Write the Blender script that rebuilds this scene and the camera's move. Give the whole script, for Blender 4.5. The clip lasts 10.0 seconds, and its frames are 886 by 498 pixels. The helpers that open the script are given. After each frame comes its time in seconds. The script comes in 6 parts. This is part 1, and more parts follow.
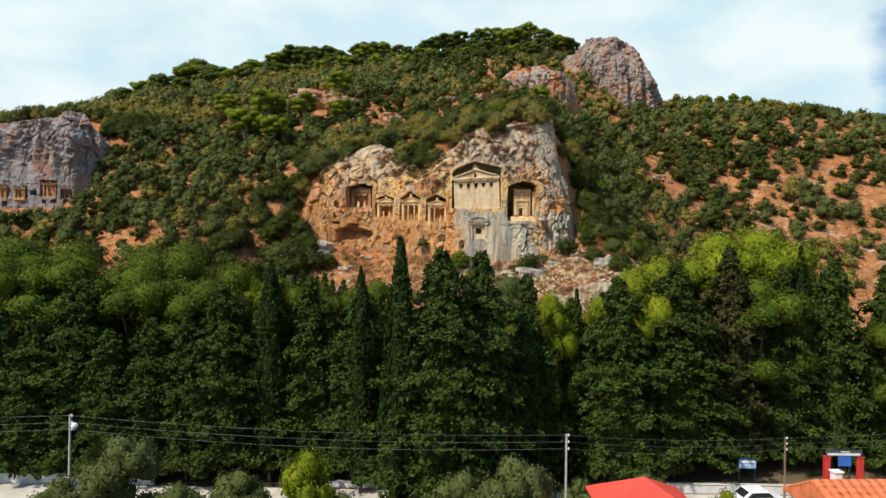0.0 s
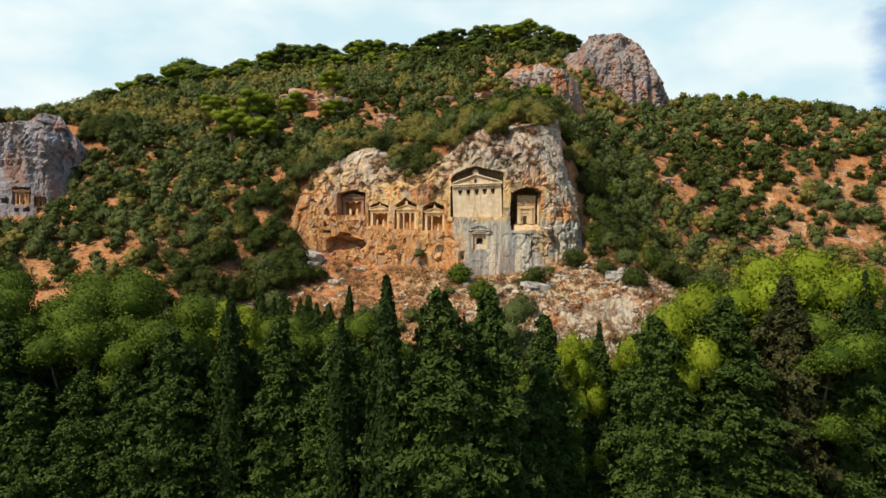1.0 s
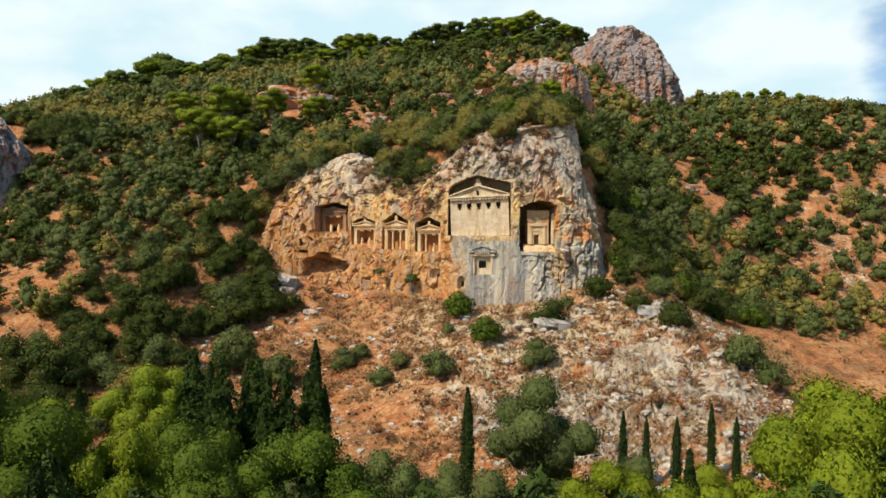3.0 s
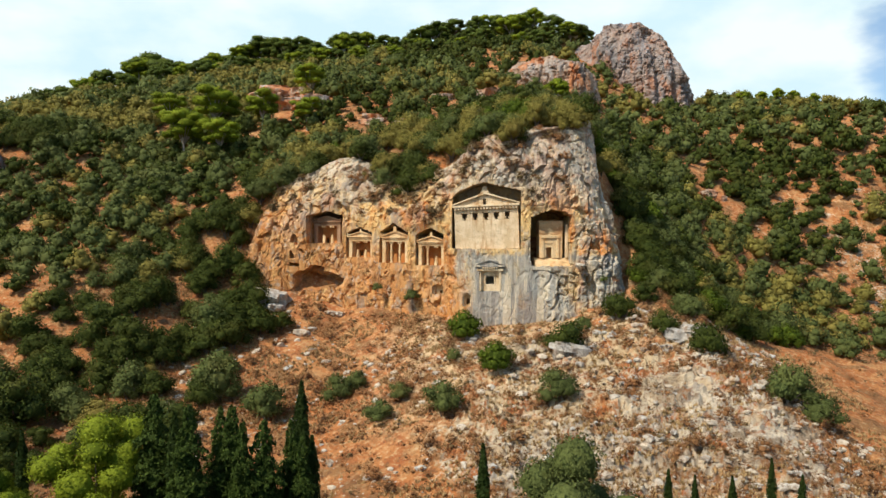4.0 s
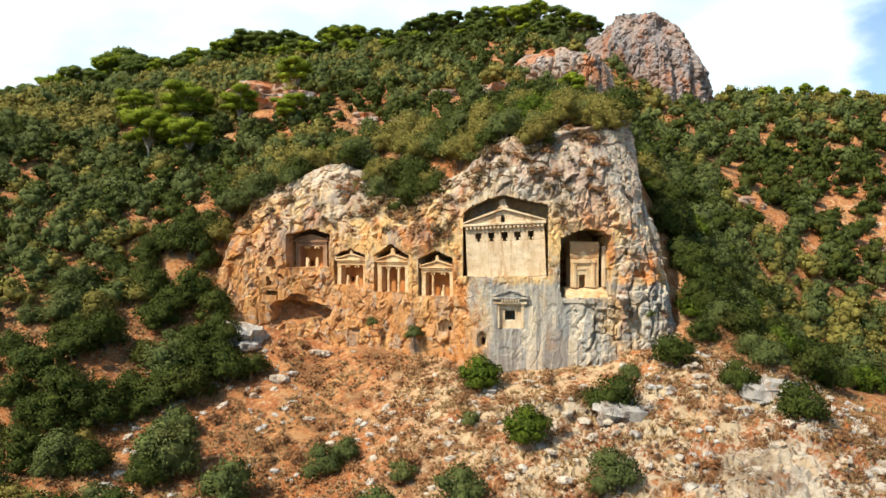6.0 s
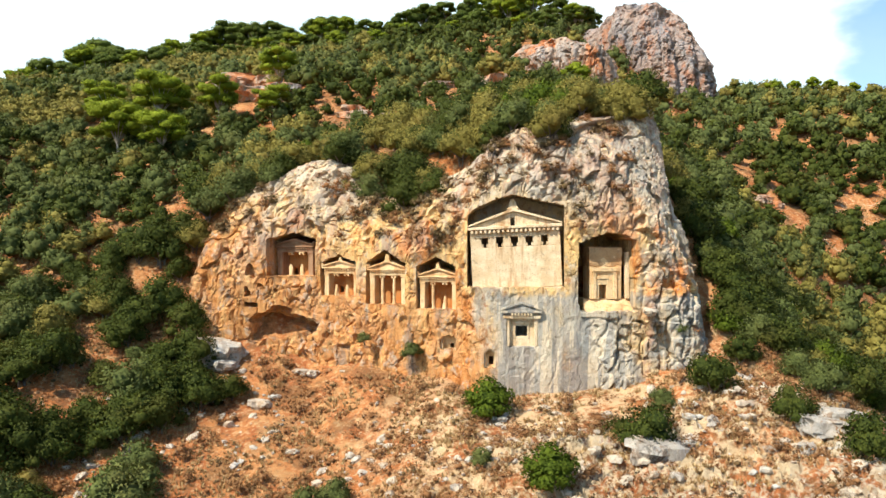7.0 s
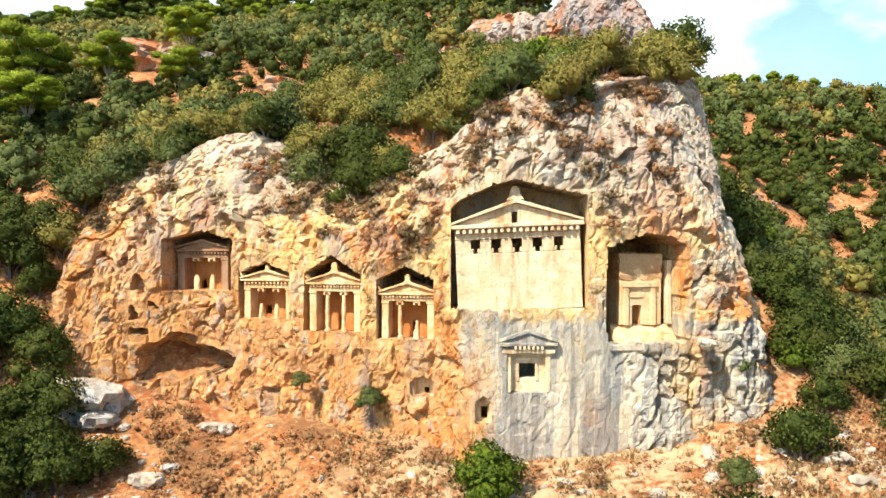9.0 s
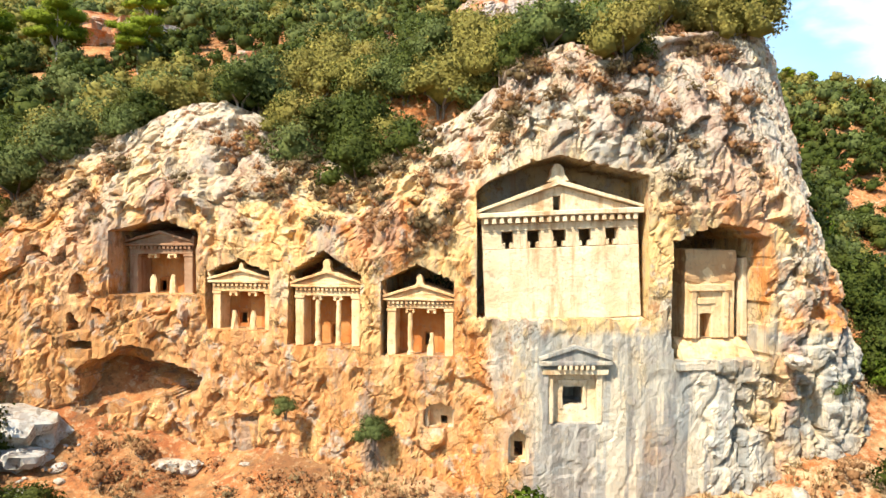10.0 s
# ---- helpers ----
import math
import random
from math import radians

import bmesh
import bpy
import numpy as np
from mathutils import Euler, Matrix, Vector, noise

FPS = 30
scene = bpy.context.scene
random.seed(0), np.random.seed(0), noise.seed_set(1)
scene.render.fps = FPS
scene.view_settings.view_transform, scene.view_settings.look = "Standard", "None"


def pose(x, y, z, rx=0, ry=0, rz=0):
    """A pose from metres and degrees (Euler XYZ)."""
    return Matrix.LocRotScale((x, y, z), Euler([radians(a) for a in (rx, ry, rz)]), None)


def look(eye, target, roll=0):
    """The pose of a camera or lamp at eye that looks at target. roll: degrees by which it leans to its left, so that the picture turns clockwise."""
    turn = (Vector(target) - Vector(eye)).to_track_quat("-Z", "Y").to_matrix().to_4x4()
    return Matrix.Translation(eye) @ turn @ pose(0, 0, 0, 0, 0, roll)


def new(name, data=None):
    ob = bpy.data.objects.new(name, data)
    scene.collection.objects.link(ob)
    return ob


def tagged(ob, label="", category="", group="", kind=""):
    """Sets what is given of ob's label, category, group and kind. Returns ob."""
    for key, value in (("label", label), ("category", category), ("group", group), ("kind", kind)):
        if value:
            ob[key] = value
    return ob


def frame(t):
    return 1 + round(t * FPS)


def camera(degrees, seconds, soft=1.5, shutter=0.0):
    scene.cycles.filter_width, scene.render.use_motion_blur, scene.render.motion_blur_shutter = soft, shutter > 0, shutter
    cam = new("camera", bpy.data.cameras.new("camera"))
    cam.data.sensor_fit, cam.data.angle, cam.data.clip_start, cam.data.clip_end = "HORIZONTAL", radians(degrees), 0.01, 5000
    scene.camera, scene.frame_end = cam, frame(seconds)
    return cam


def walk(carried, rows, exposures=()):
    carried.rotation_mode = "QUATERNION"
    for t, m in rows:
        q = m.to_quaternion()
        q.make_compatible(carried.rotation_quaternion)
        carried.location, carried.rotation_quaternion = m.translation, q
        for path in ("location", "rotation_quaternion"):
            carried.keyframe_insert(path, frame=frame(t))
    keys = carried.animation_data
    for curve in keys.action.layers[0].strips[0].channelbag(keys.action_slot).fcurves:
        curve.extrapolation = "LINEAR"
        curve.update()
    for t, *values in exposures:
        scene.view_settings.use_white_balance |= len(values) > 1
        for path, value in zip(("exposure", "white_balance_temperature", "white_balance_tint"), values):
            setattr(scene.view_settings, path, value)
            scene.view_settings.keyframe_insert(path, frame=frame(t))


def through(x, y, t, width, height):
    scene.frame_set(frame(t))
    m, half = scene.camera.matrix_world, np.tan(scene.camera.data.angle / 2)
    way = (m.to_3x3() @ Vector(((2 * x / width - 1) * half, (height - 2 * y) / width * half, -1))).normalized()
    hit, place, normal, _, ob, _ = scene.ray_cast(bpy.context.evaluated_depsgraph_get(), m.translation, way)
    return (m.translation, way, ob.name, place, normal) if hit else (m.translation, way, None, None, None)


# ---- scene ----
cam = camera(64.5, 10.0)
PATH = [
    (0, (1.415, 0.54, 20.306), (1.396, 2.539, 20.296), 0.7),
    (0.5, (1.36, 5.938, 21.512), (1.343, 7.938, 21.501), 0.7),
    (1, (1.36, 11.627, 22.657), (1.345, 13.627, 22.646), 0.4),
    (1.5, (1.402, 17.066, 23.634), (1.392, 19.066, 23.623), 0.1),
    (2, (1.582, 22.975, 24.811), (1.572, 24.975, 24.799), 0.2),
    (2.5, (1.499, 28.782, 25.947), (1.491, 30.782, 25.933), 0.3),
    (4, (0.255, 45.242, 28.951), (0.257, 47.242, 28.941), 0.2),
    (4.5, (-0.323, 50.201, 29.979), (-0.318, 52.201, 29.97), 0.2),
    (5, (-0.811, 55.284, 31.007), (-0.805, 57.284, 30.998), 0.3),
    (5.5, (-1.272, 60.389, 31.875), (-1.26, 62.389, 31.865), 0.1),
    (7, (-3.232, 76.54, 33.413), (-3.176, 78.539, 33.397), -0.3),
    (7.5, (-4.085, 82.18, 33.656), (-3.997, 84.178, 33.641), -0.3),
    (8, (-4.838, 88.247, 33.836), (-4.697, 90.242, 33.822), -0.3),
    (8.5, (-5.77, 94.245, 33.867), (-5.561, 96.234, 33.852), -0.2),
    (9, (-6.728, 100.227, 33.672), (-6.451, 102.208, 33.658), -0.0),
    (9.5, (-7.626, 106.248, 33.415), (-7.302, 108.222, 33.401), 0.1),
    (10, (-8.48, 112.436, 33.186), (-8.12, 114.403, 33.172), 0.2),
]
EXPOSURES = [(0.0, -0.12), (2.5, -0.06), (4.5, 0.06), (7.0, 0.52), (10.0, 0.93)]
walk(cam, [(t, look(eye, target, roll)) for t, eye, target, roll in PATH], EXPOSURES)

# ---- sky and sun ----
SUN_FROM = Vector((-0.62, -0.53, 0.94)).normalized()
sun_height = math.asin(SUN_FROM.z)
sun_azimuth = math.atan2(SUN_FROM.x, SUN_FROM.y)

world = bpy.data.worlds.new("sky")
scene.world = world
world.use_nodes = True
wn, wl = world.node_tree.nodes, world.node_tree.links
wn.clear()
sky = wn.new("ShaderNodeTexSky")
sky.sky_type = "NISHITA"
sky.sun_disc = False
sky.sun_elevation = sun_height
sky.sun_rotation = sun_azimuth
sky.dust_density = 1.0
sky_gain = wn.new("ShaderNodeVectorMath")
sky_gain.operation = "MULTIPLY"
sky_gain.inputs[1].default_value = (0.095, 0.125, 0.145)
wcoord = wn.new("ShaderNodeTexCoord")
wmap = wn.new("ShaderNodeMapping")
wmap.inputs["Scale"].default_value = (1.0, 1.0, 2.2)
wmap.inputs["Location"].default_value = (1.15, 0.4, 0.3)
wnoise = wn.new("ShaderNodeTexNoise")
wnoise.inputs["Scale"].default_value = 4.2
wnoise.inputs["Detail"].default_value = 7.0
wnoise.inputs["Roughness"].default_value = 0.5
wramp = wn.new("ShaderNodeValToRGB")
wramp.color_ramp.elements[0].position = 0.34
wramp.color_ramp.elements[0].color = (0.05, 0.05, 0.05, 1)
wramp.color_ramp.elements[1].position = 0.47
wxyz = wn.new("ShaderNodeSeparateXYZ")
wl.new(wcoord.outputs["Generated"], wxyz.inputs["Vector"])
# the cloud is thickest in the west and north, and thins out overhead and to the east
wlean = wn.new("ShaderNodeMath")
wlean.operation = "MULTIPLY_ADD"
wlean.inputs[1].default_value = -0.16
wl.new(wxyz.outputs["X"], wlean.inputs[0])
wl.new(wnoise.outputs["Fac"], wlean.inputs[2])
# unseen cloud overhead and behind the camera is thinned to cut fill light
wrise = wn.new("ShaderNodeMath")
wrise.operation = "MULTIPLY_ADD"
wrise.inputs[1].default_value = -0.5
wcube = wn.new("ShaderNodeMath")
wcube.operation = "POWER"
wcube.inputs[1].default_value = 3.0
wl.new(wxyz.outputs["Z"], wcube.inputs[0])
wl.new(wcube.outputs["Value"], wrise.inputs[0])
wl.new(wlean.outputs["Value"], wrise.inputs[2])
wnorth = wn.new("ShaderNodeMath")
wnorth.operation = "MULTIPLY_ADD"
wnorth.inputs[1].default_value = 0.3
wl.new(wxyz.outputs["Y"], wnorth.inputs[0])
wl.new(wrise.outputs["Value"], wnorth.inputs[2])
wmix = wn.new("ShaderNodeMix")
wmix.data_type = "RGBA"
wpuff = wn.new("ShaderNodeTexNoise")
wpuff.inputs["Scale"].default_value = 5.5
wpuff.inputs["Detail"].default_value = 5.0
wl.new(wmap.outputs["Vector"], wpuff.inputs["Vector"])
wtone = wn.new("ShaderNodeValToRGB")
wtone.color_ramp.elements[0].position = 0.40
wtone.color_ramp.elements[0].color = (0.70, 0.92, 1.0, 1)
wtone.color_ramp.elements[1].position = 0.62
wtone.color_ramp.elements[1].color = (0.95, 1.06, 1.07, 1)
wl.new(wpuff.outputs["Fac"], wtone.inputs["Fac"])
wl.new(wtone.outputs["Color"], wmix.inputs["B"])
wback = wn.new("ShaderNodeBackground")
wout = wn.new("ShaderNodeOutputWorld")
wl.new(wcoord.outputs["Generated"], wmap.inputs["Vector"])
wl.new(wmap.outputs["Vector"], wnoise.inputs["Vector"])
# a ragged blue gap between the clouds, low in the north-east
wgap = wn.new("ShaderNodeVectorMath")
wgap.operation = "DISTANCE"
wgap.inputs[1].default_value = (0.53, 0.822, 0.205)
wl.new(wcoord.outputs["Generated"], wgap.inputs[0])
wrag = wn.new("ShaderNodeMath")
wrag.operation = "MULTIPLY_ADD"
wrag.inputs[1].default_value = 0.95
wl.new(wnoise.outputs["Fac"], wrag.inputs[0])
wl.new(wgap.outputs["Value"], wrag.inputs[2])
wopen = wn.new("ShaderNodeMapRange")
wopen.interpolation_type = "SMOOTHSTEP"
wopen.inputs["From Min"].default_value = 0.51
wopen.inputs["From Max"].default_value = 0.66
wopen.inputs["To Min"].default_value = 0.2
wl.new(wrag.outputs["Value"], wopen.inputs["Value"])
wcover = wn.new("ShaderNodeMath")
wcover.operation = "MULTIPLY"
wl.new(wnorth.outputs["Value"], wramp.inputs["Fac"])
wl.new(wramp.outputs["Color"], wcover.inputs[0])
wl.new(wopen.outputs["Result"], wcover.inputs[1])
wl.new(wcover.outputs["Value"], wmix.inputs["Factor"])
wl.new(sky.outputs["Color"], sky_gain.inputs[0])
wl.new(sky_gain.outputs["Vector"], wmix.inputs["A"])
wl.new(wmix.outputs["Result"], wback.inputs["Color"])
wl.new(wback.outputs["Background"], wout.inputs["Surface"])

sun_lamp = bpy.data.lights.new("sun", "SUN")
sun_lamp.energy = 5.2
sun_lamp.angle = radians(1.2)
sun_lamp.color = (1.0, 0.93, 0.82)
sun = new("sun", sun_lamp)
sun.matrix_world = look(SUN_FROM * 300, (0, 0, 0))


# ---- noise on arrays ----
def lattice(ix, iy, iz, seed):
    h = (ix * 374761393 + iy * 668265263 + iz * 2147483647 + seed * 1274126177) & 0xFFFFFFFF
    h = ((h ^ (h >> 13)) * 1274126177) & 0xFFFFFFFF
    h = ((h ^ (h >> 16)) * 2246822519) & 0xFFFFFFFF
    return ((h ^ (h >> 15)) & 0xFFFFFF) / float(0xFFFFFF)


def grain(p, seed=0):
    """Smooth value noise from -1 to 1 at the rows of p."""
    f = np.floor(p)
    i = f.astype(np.int64)
    w = p - f
    w = w * w * w * (w * (w * 6 - 15) + 10)
    total = np.zeros(len(p))
    for dx in (0, 1):
        for dy in (0, 1):
            for dz in (0, 1):
                k = (w[:, 0] if dx else 1 - w[:, 0]) * (w[:, 1] if dy else 1 - w[:, 1]) * (w[:, 2] if dz else 1 - w[:, 2])
                total += k * lattice(i[:, 0] + dx, i[:, 1] + dy, i[:, 2] + dz, seed)
    return total * 2 - 1


def layers(p, size, count, seed=0, gain=0.5):
    """Layered noise; size is the coarsest wavelength in metres."""
    total, a = np.zeros(len(p)), 1.0
    for k in range(count):
        total += a * grain(p * (2.0 ** k / size) + 17.3 * k, seed + k)
        a *= gain
    return total


def blocks(p, size, seed=0, crisp=7.0):
    """Height of broken blocks: each cell has a level of its own, with clefts between (0 in the cleft, up to 1)."""
    q = p / size
    base = np.floor(q).astype(np.int64)
    near, second, level = np.full(len(p), 9.0), np.full(len(p), 9.0), np.zeros(len(p))
    # each block has a flat face of its own tilt
    for dx in (-1, 0, 1):
        for dy in (-1, 0, 1):
            for dz in (-1, 0, 1):
                c = base + (dx, dy, dz)
                h = [lattice(c[:, 0], c[:, 1], c[:, 2], seed + k) for k in (0, 1, 2, 3)]
                d = np.sqrt((c[:, 0] + h[0] - q[:, 0]) ** 2 + (c[:, 1] + h[1] - q[:, 1]) ** 2 + (c[:, 2] + h[2] - q[:, 2]) ** 2)
                closer = d < near
                second = np.where(closer, near, np.minimum(second, d))
                face = h[3] + 1.1 * ((h[1] - 0.5) * (q[:, 0] - c[:, 0] - h[0]) + (h[0] - 0.5) * (q[:, 1] - c[:, 1] - h[1]) + (h[3] - 0.35) * (c[:, 2] + h[2] - q[:, 2]))
                level = np.where(closer, face, level)
                near = np.where(closer, d, near)
    cleft = np.clip((second - near) * crisp, 0, 1)
    return cleft * (0.35 + 0.65 * level)


def glide(x, xs, ys):
    """Smooth curve through knots, with no overshoot to speak of."""
    xs, ys = np.asarray(xs, float), np.asarray(ys, float)
    slope = np.gradient(ys, xs) * 0.8
    x = np.clip(x, xs[0], xs[-1])
    k = np.clip(np.searchsorted(xs, x, side="right") - 1, 0, len(xs) - 2)
    h = xs[k + 1] - xs[k]
    t = (x - xs[k]) / h
    return ((2 * t ** 3 - 3 * t ** 2 + 1) * ys[k] + (t ** 3 - 2 * t ** 2 + t) * h * slope[k]
            + (3 * t ** 2 - 2 * t ** 3) * ys[k + 1] + (t ** 3 - t ** 2) * h * slope[k + 1])


def ease(a, b, v):
    t = np.clip((v - a) / (b - a), 0, 1)
    return t * t * (3 - 2 * t)


# ---- the lie of the land: lines along the hill, from its foot to its crest ----
ACROSS = [-260, -165, -105, -60, -37, -15, 5, 24, 34, 50, 80, 120, 220]
HILL = [
    # (distance ahead, height) of each line at the stations ACROSS
    ([120, 118, 112, 108, 106, 104, 97, 92, 92, 97, 108, 118, 130], [0, 0, 0, 0, 0, 0, 0, 0, 0, 0, 0, 0, 0]),
    ([150, 150, 150, 140, 140, 140, 125, 124, 126, 138, 162, 180, 185], [10, 12, 13, 9, 7.5, 7.5, 9.2, 10.2, 12, 8.5, 8, 13, 14]),
    ([176, 180, 183, 166, 166, 171, 160, 157, 152, 163, 190, 210, 215], [24, 27, 29, 23, 20, 20.5, 19.5, 21.5, 22, 15, 20.5, 32, 33]),
    ([205, 208, 208, 197, 187, 184, 169, 169, 182, 190, 216, 236, 242], [44, 52, 55, 42, 40, 45, 46, 49, 42, 33, 37, 50, 48]),
    ([255, 262, 268, 256, 246, 240, 233, 237, 242, 244, 250, 264, 270], [54, 61, 74, 73, 71, 69, 67.5, 70, 69, 62, 58, 68, 64]),
    ([300, 318, 335, 348, 349, 349, 348, 345, 341, 330, 314, 292, 302], [60, 76, 96, 108, 110, 113, 117, 119, 119.5, 114.5, 87, 79, 64]),
    ([520, 520, 530, 540, 540, 540, 540, 540, 540, 530, 520, 500, 500], [30, 34, 38, 42, 42, 42, 42, 42, 42, 40, 36, 30, 26]),
    ([900, 900, 900, 900, 900, 900, 900, 900, 900, 900, 900, 900, 900], [0, 0, 0, 0, 0, 0, 0, 0, 0, 0, 0, 0, 0]),
]


def bare_hill(x, y):
    ys = [glide(x, ACROSS, a) for a, _ in HILL]
    zs = [glide(x, ACROSS, b) for _, b in HILL]
    z = np.zeros_like(x)
    for k in range(len(HILL) - 1):
        t = (y - ys[k]) / (ys[k + 1] - ys[k])
        inside = (t >= 0) & (t < 1)
        z = np.where(inside, zs[k] + t * (zs[k + 1] - zs[k]), z)
    return z


def ledges(x, y):
    """How rocky the ground is: the scree and ledges under the great cliff, and the bare flank."""
    talus = ease(-6, 8, x) * ease(52, 38, x) * ease(98, 108, y) * ease(151, 140, y)
    flank = ease(66, 84, x) * ease(245, 225, y) * ease(150, 172, y)
    return np.clip(talus + 0.42 * flank, 0, 1)


def ground_height(x, y):
    x, y = np.asarray(x, float).ravel(), np.asarray(y, float).ravel()
    z = sum(bare_hill(x, y + d) for d in (-3.0, -1.5, 0.0, 1.5, 3.0)) / 5
    steep = ease(0.3, 6, z)
    p = np.column_stack((x, y, np.zeros_like(x)))
    z = z + steep * (1.1 * layers(p, 17, 2, 3) + 0.35 * layers(p, 4.2, 3, 9))
    rock = ledges(x, y)
    shelf = np.column_stack((x, y, z * 1.3))
    z = z + rock * steep * (1.0 * blocks(shelf * (0.8, 1.0, 1.0), 2.6, 21, 10) + 0.8 * blocks(shelf, 1.2, 35, 10) + 0.2 * layers(p, 1.6, 2, 37) - 0.6)
    # bedding: the rock breaks into small steps that dip to the west
    bed = (z - 0.22 * x + 0.9 * layers(p, 6.0, 3, 51)) / 0.95
    part_up = bed - np.floor(bed)
    z = z + 0.85 * np.clip(rock * 1.3, 0, 1) * steep * (ease(0.5, 0.95, part_up) - part_up)
    z = z + (1 - steep) * 0.12 * layers(p, 9, 2, 5)
    # lowered to fit the camera's view: dressed wall's foot, and ledge below western tombs
    z = z - 1.9 * ease(138, 148, y) * ease(161, 157, y) * ease(-1, 5, x) * ease(25, 17, x)
    return z - 3.4 * ease(170, 182, y) * ease(204, 192, y) * ease(-136, -124, x) * ease(-90, -99, x)


def ground_at(x, y):
    return float(ground_height([x], [y])[0])


# ---- making meshes ----
def mesh_of(name, verts, faces, material=None, smooth=False, normals=None):
    """A mesh from arrays: faces all of one number of corners."""
    verts, faces = np.asarray(verts, np.float32), np.asarray(faces, np.int32)
    me = bpy.data.meshes.new(name)
    n, k = faces.shape
    me.vertices.add(len(verts))
    me.vertices.foreach_set("co", verts.ravel())
    me.loops.add(n * k)
    me.loops.foreach_set("vertex_index", faces.ravel())
    me.polygons.add(n)
    me.polygons.foreach_set("loop_start", np.arange(0, n * k, k, dtype=np.int32))
    me.polygons.foreach_set("use_smooth", np.full(n, smooth))
    me.update(calc_edges=True)
    me.validate()
    if normals is not None and len(normals) == len(me.vertices):
        me.polygons.foreach_set("use_smooth", np.ones(n, bool))
        me.normals_split_custom_set_from_vertices(np.asarray(normals, np.float32))
    if material:
        me.materials.append(material)
    return me


def mesh_from(bm, name, material):
    me = bpy.data.meshes.new(name)
    bm.to_mesh(me)
    bm.free()
    me.materials.append(material)
    return me


def weathered(bm, cell=0.32, deep=0.035):
    """Wear a carved piece: cut it finer and roughen its faces and edges."""
    for _ in range(3):
        long = [e for e in bm.edges if e.calc_length() > cell]
        if not long or len(bm.verts) > 2500:
            break
        bmesh.ops.subdivide_edges(bm, edges=long, cuts=1, use_grid_fill=True)
    for v in bm.verts:
        c = v.co * 1.1
        v.co += deep * noise.noise_vector(c * 2.2 + Vector((3.1, 7.7, 1.3))) + 0.6 * deep * noise.noise_vector(c * 6.5)


def part(name, shape, material, parent, label="", m=None):
    """ONE mesh object under a thing or under a part."""
    if isinstance(shape, bmesh.types.BMesh) and material.name.endswith("carved_limestone"):
        weathered(shape)
    me = mesh_from(shape, name, material) if isinstance(shape, bmesh.types.BMesh) else shape
    ob = new(name, me)
    ob.parent = parent
    if m is not None:
        ob.matrix_basis = m
    if label:
        ob["label"] = label
    return ob


def thing(name, m, label, category, group="", kind=""):
    ob = new(name)
    ob.matrix_basis = m
    return tagged(ob, label, category, group, kind)


def block(bm, x0, x1, y0, y1, z0, z1, bevel=0.03, wear=0.0):
    """A block with worn edges, added to bm."""
    made = bmesh.ops.create_cube(bm, size=1.0)["verts"]
    for v in made:
        v.co = Vector((x0 + (v.co.x + 0.5) * (x1 - x0), y0 + (v.co.y + 0.5) * (y1 - y0), z0 + (v.co.z + 0.5) * (z1 - z0)))
        if wear:
            v.co += Vector([random.uniform(-wear, wear) for _ in range(3)])
    if bevel:
        edges = {e for v in made for e in v.link_edges}
        bmesh.ops.bevel(bm, geom=list(edges), offset=bevel, segments=1, affect="EDGES")
    return bm


def blocked(*size, bevel=0.03, wear=0.0):
    return block(bmesh.new(), *size, bevel=bevel, wear=wear)


def prism(bm, outline, y0, y1, bevel=0.0):
    """An outline in x and z, drawn out from y0 to y1."""
    front = [bm.verts.new((x, y0, z)) for x, z in outline]
    back = [bm.verts.new((x, y1, z)) for x, z in outline]
    n = len(outline)
    bm.faces.new(front)
    bm.faces.new(back[::-1])
    for k in range(n):
        bm.faces.new((front[k], back[k], back[(k + 1) % n], front[(k + 1) % n]))
    bmesh.ops.recalc_face_normals(bm, faces=bm.faces)
    if bevel:
        bmesh.ops.bevel(bm, geom=bm.edges[:], offset=bevel, segments=1, affect="EDGES")
    return bm


def turned(bm, profile, sides=12, x=0.0, y=0.0):
    """A turned solid about the upright through x, y, from (radius, height) pairs."""
    rings = [[bm.verts.new((x + r * math.cos(2 * math.pi * k / sides), y + r * math.sin(2 * math.pi * k / sides), z)) for k in range(sides)] for r, z in profile]
    for a, b in zip(rings, rings[1:]):
        for k in range(sides):
            bm.faces.new((a[k], a[(k + 1) % sides], b[(k + 1) % sides], b[k]))
    bm.faces.new(rings[0][::-1])
    bm.faces.new(rings[-1])
    return bm


def tube(points, radii, sides=7):
    """Arrays of a tapering round limb along points."""
    points = [Vector(p) for p in points]
    verts, faces = [], []
    for i, p in enumerate(points):
        d = (points[min(i + 1, len(points) - 1)] - points[max(i - 1, 0)]).normalized()
        a = d.orthogonal().normalized()
        b = d.cross(a)
        for k in range(sides):
            t = 2 * math.pi * k / sides
            verts.append(p + radii[i] * (math.cos(t) * a + math.sin(t) * b))
        if i:
            for k in range(sides):
                o, u = (i - 1) * sides, i * sides
                faces.append((o + k, o + (k + 1) % sides, u + (k + 1) % sides, u + k))
    return np.array([tuple(v) for v in verts]), np.array(faces)


def merged(pieces):
    """Several (verts, faces) as one."""
    verts, faces, n = [], [], 0
    for v, f in pieces:
        verts.append(v)
        faces.append(np.asarray(f) + n)
        n += len(v)
    return np.concatenate(verts), np.concatenate(faces)


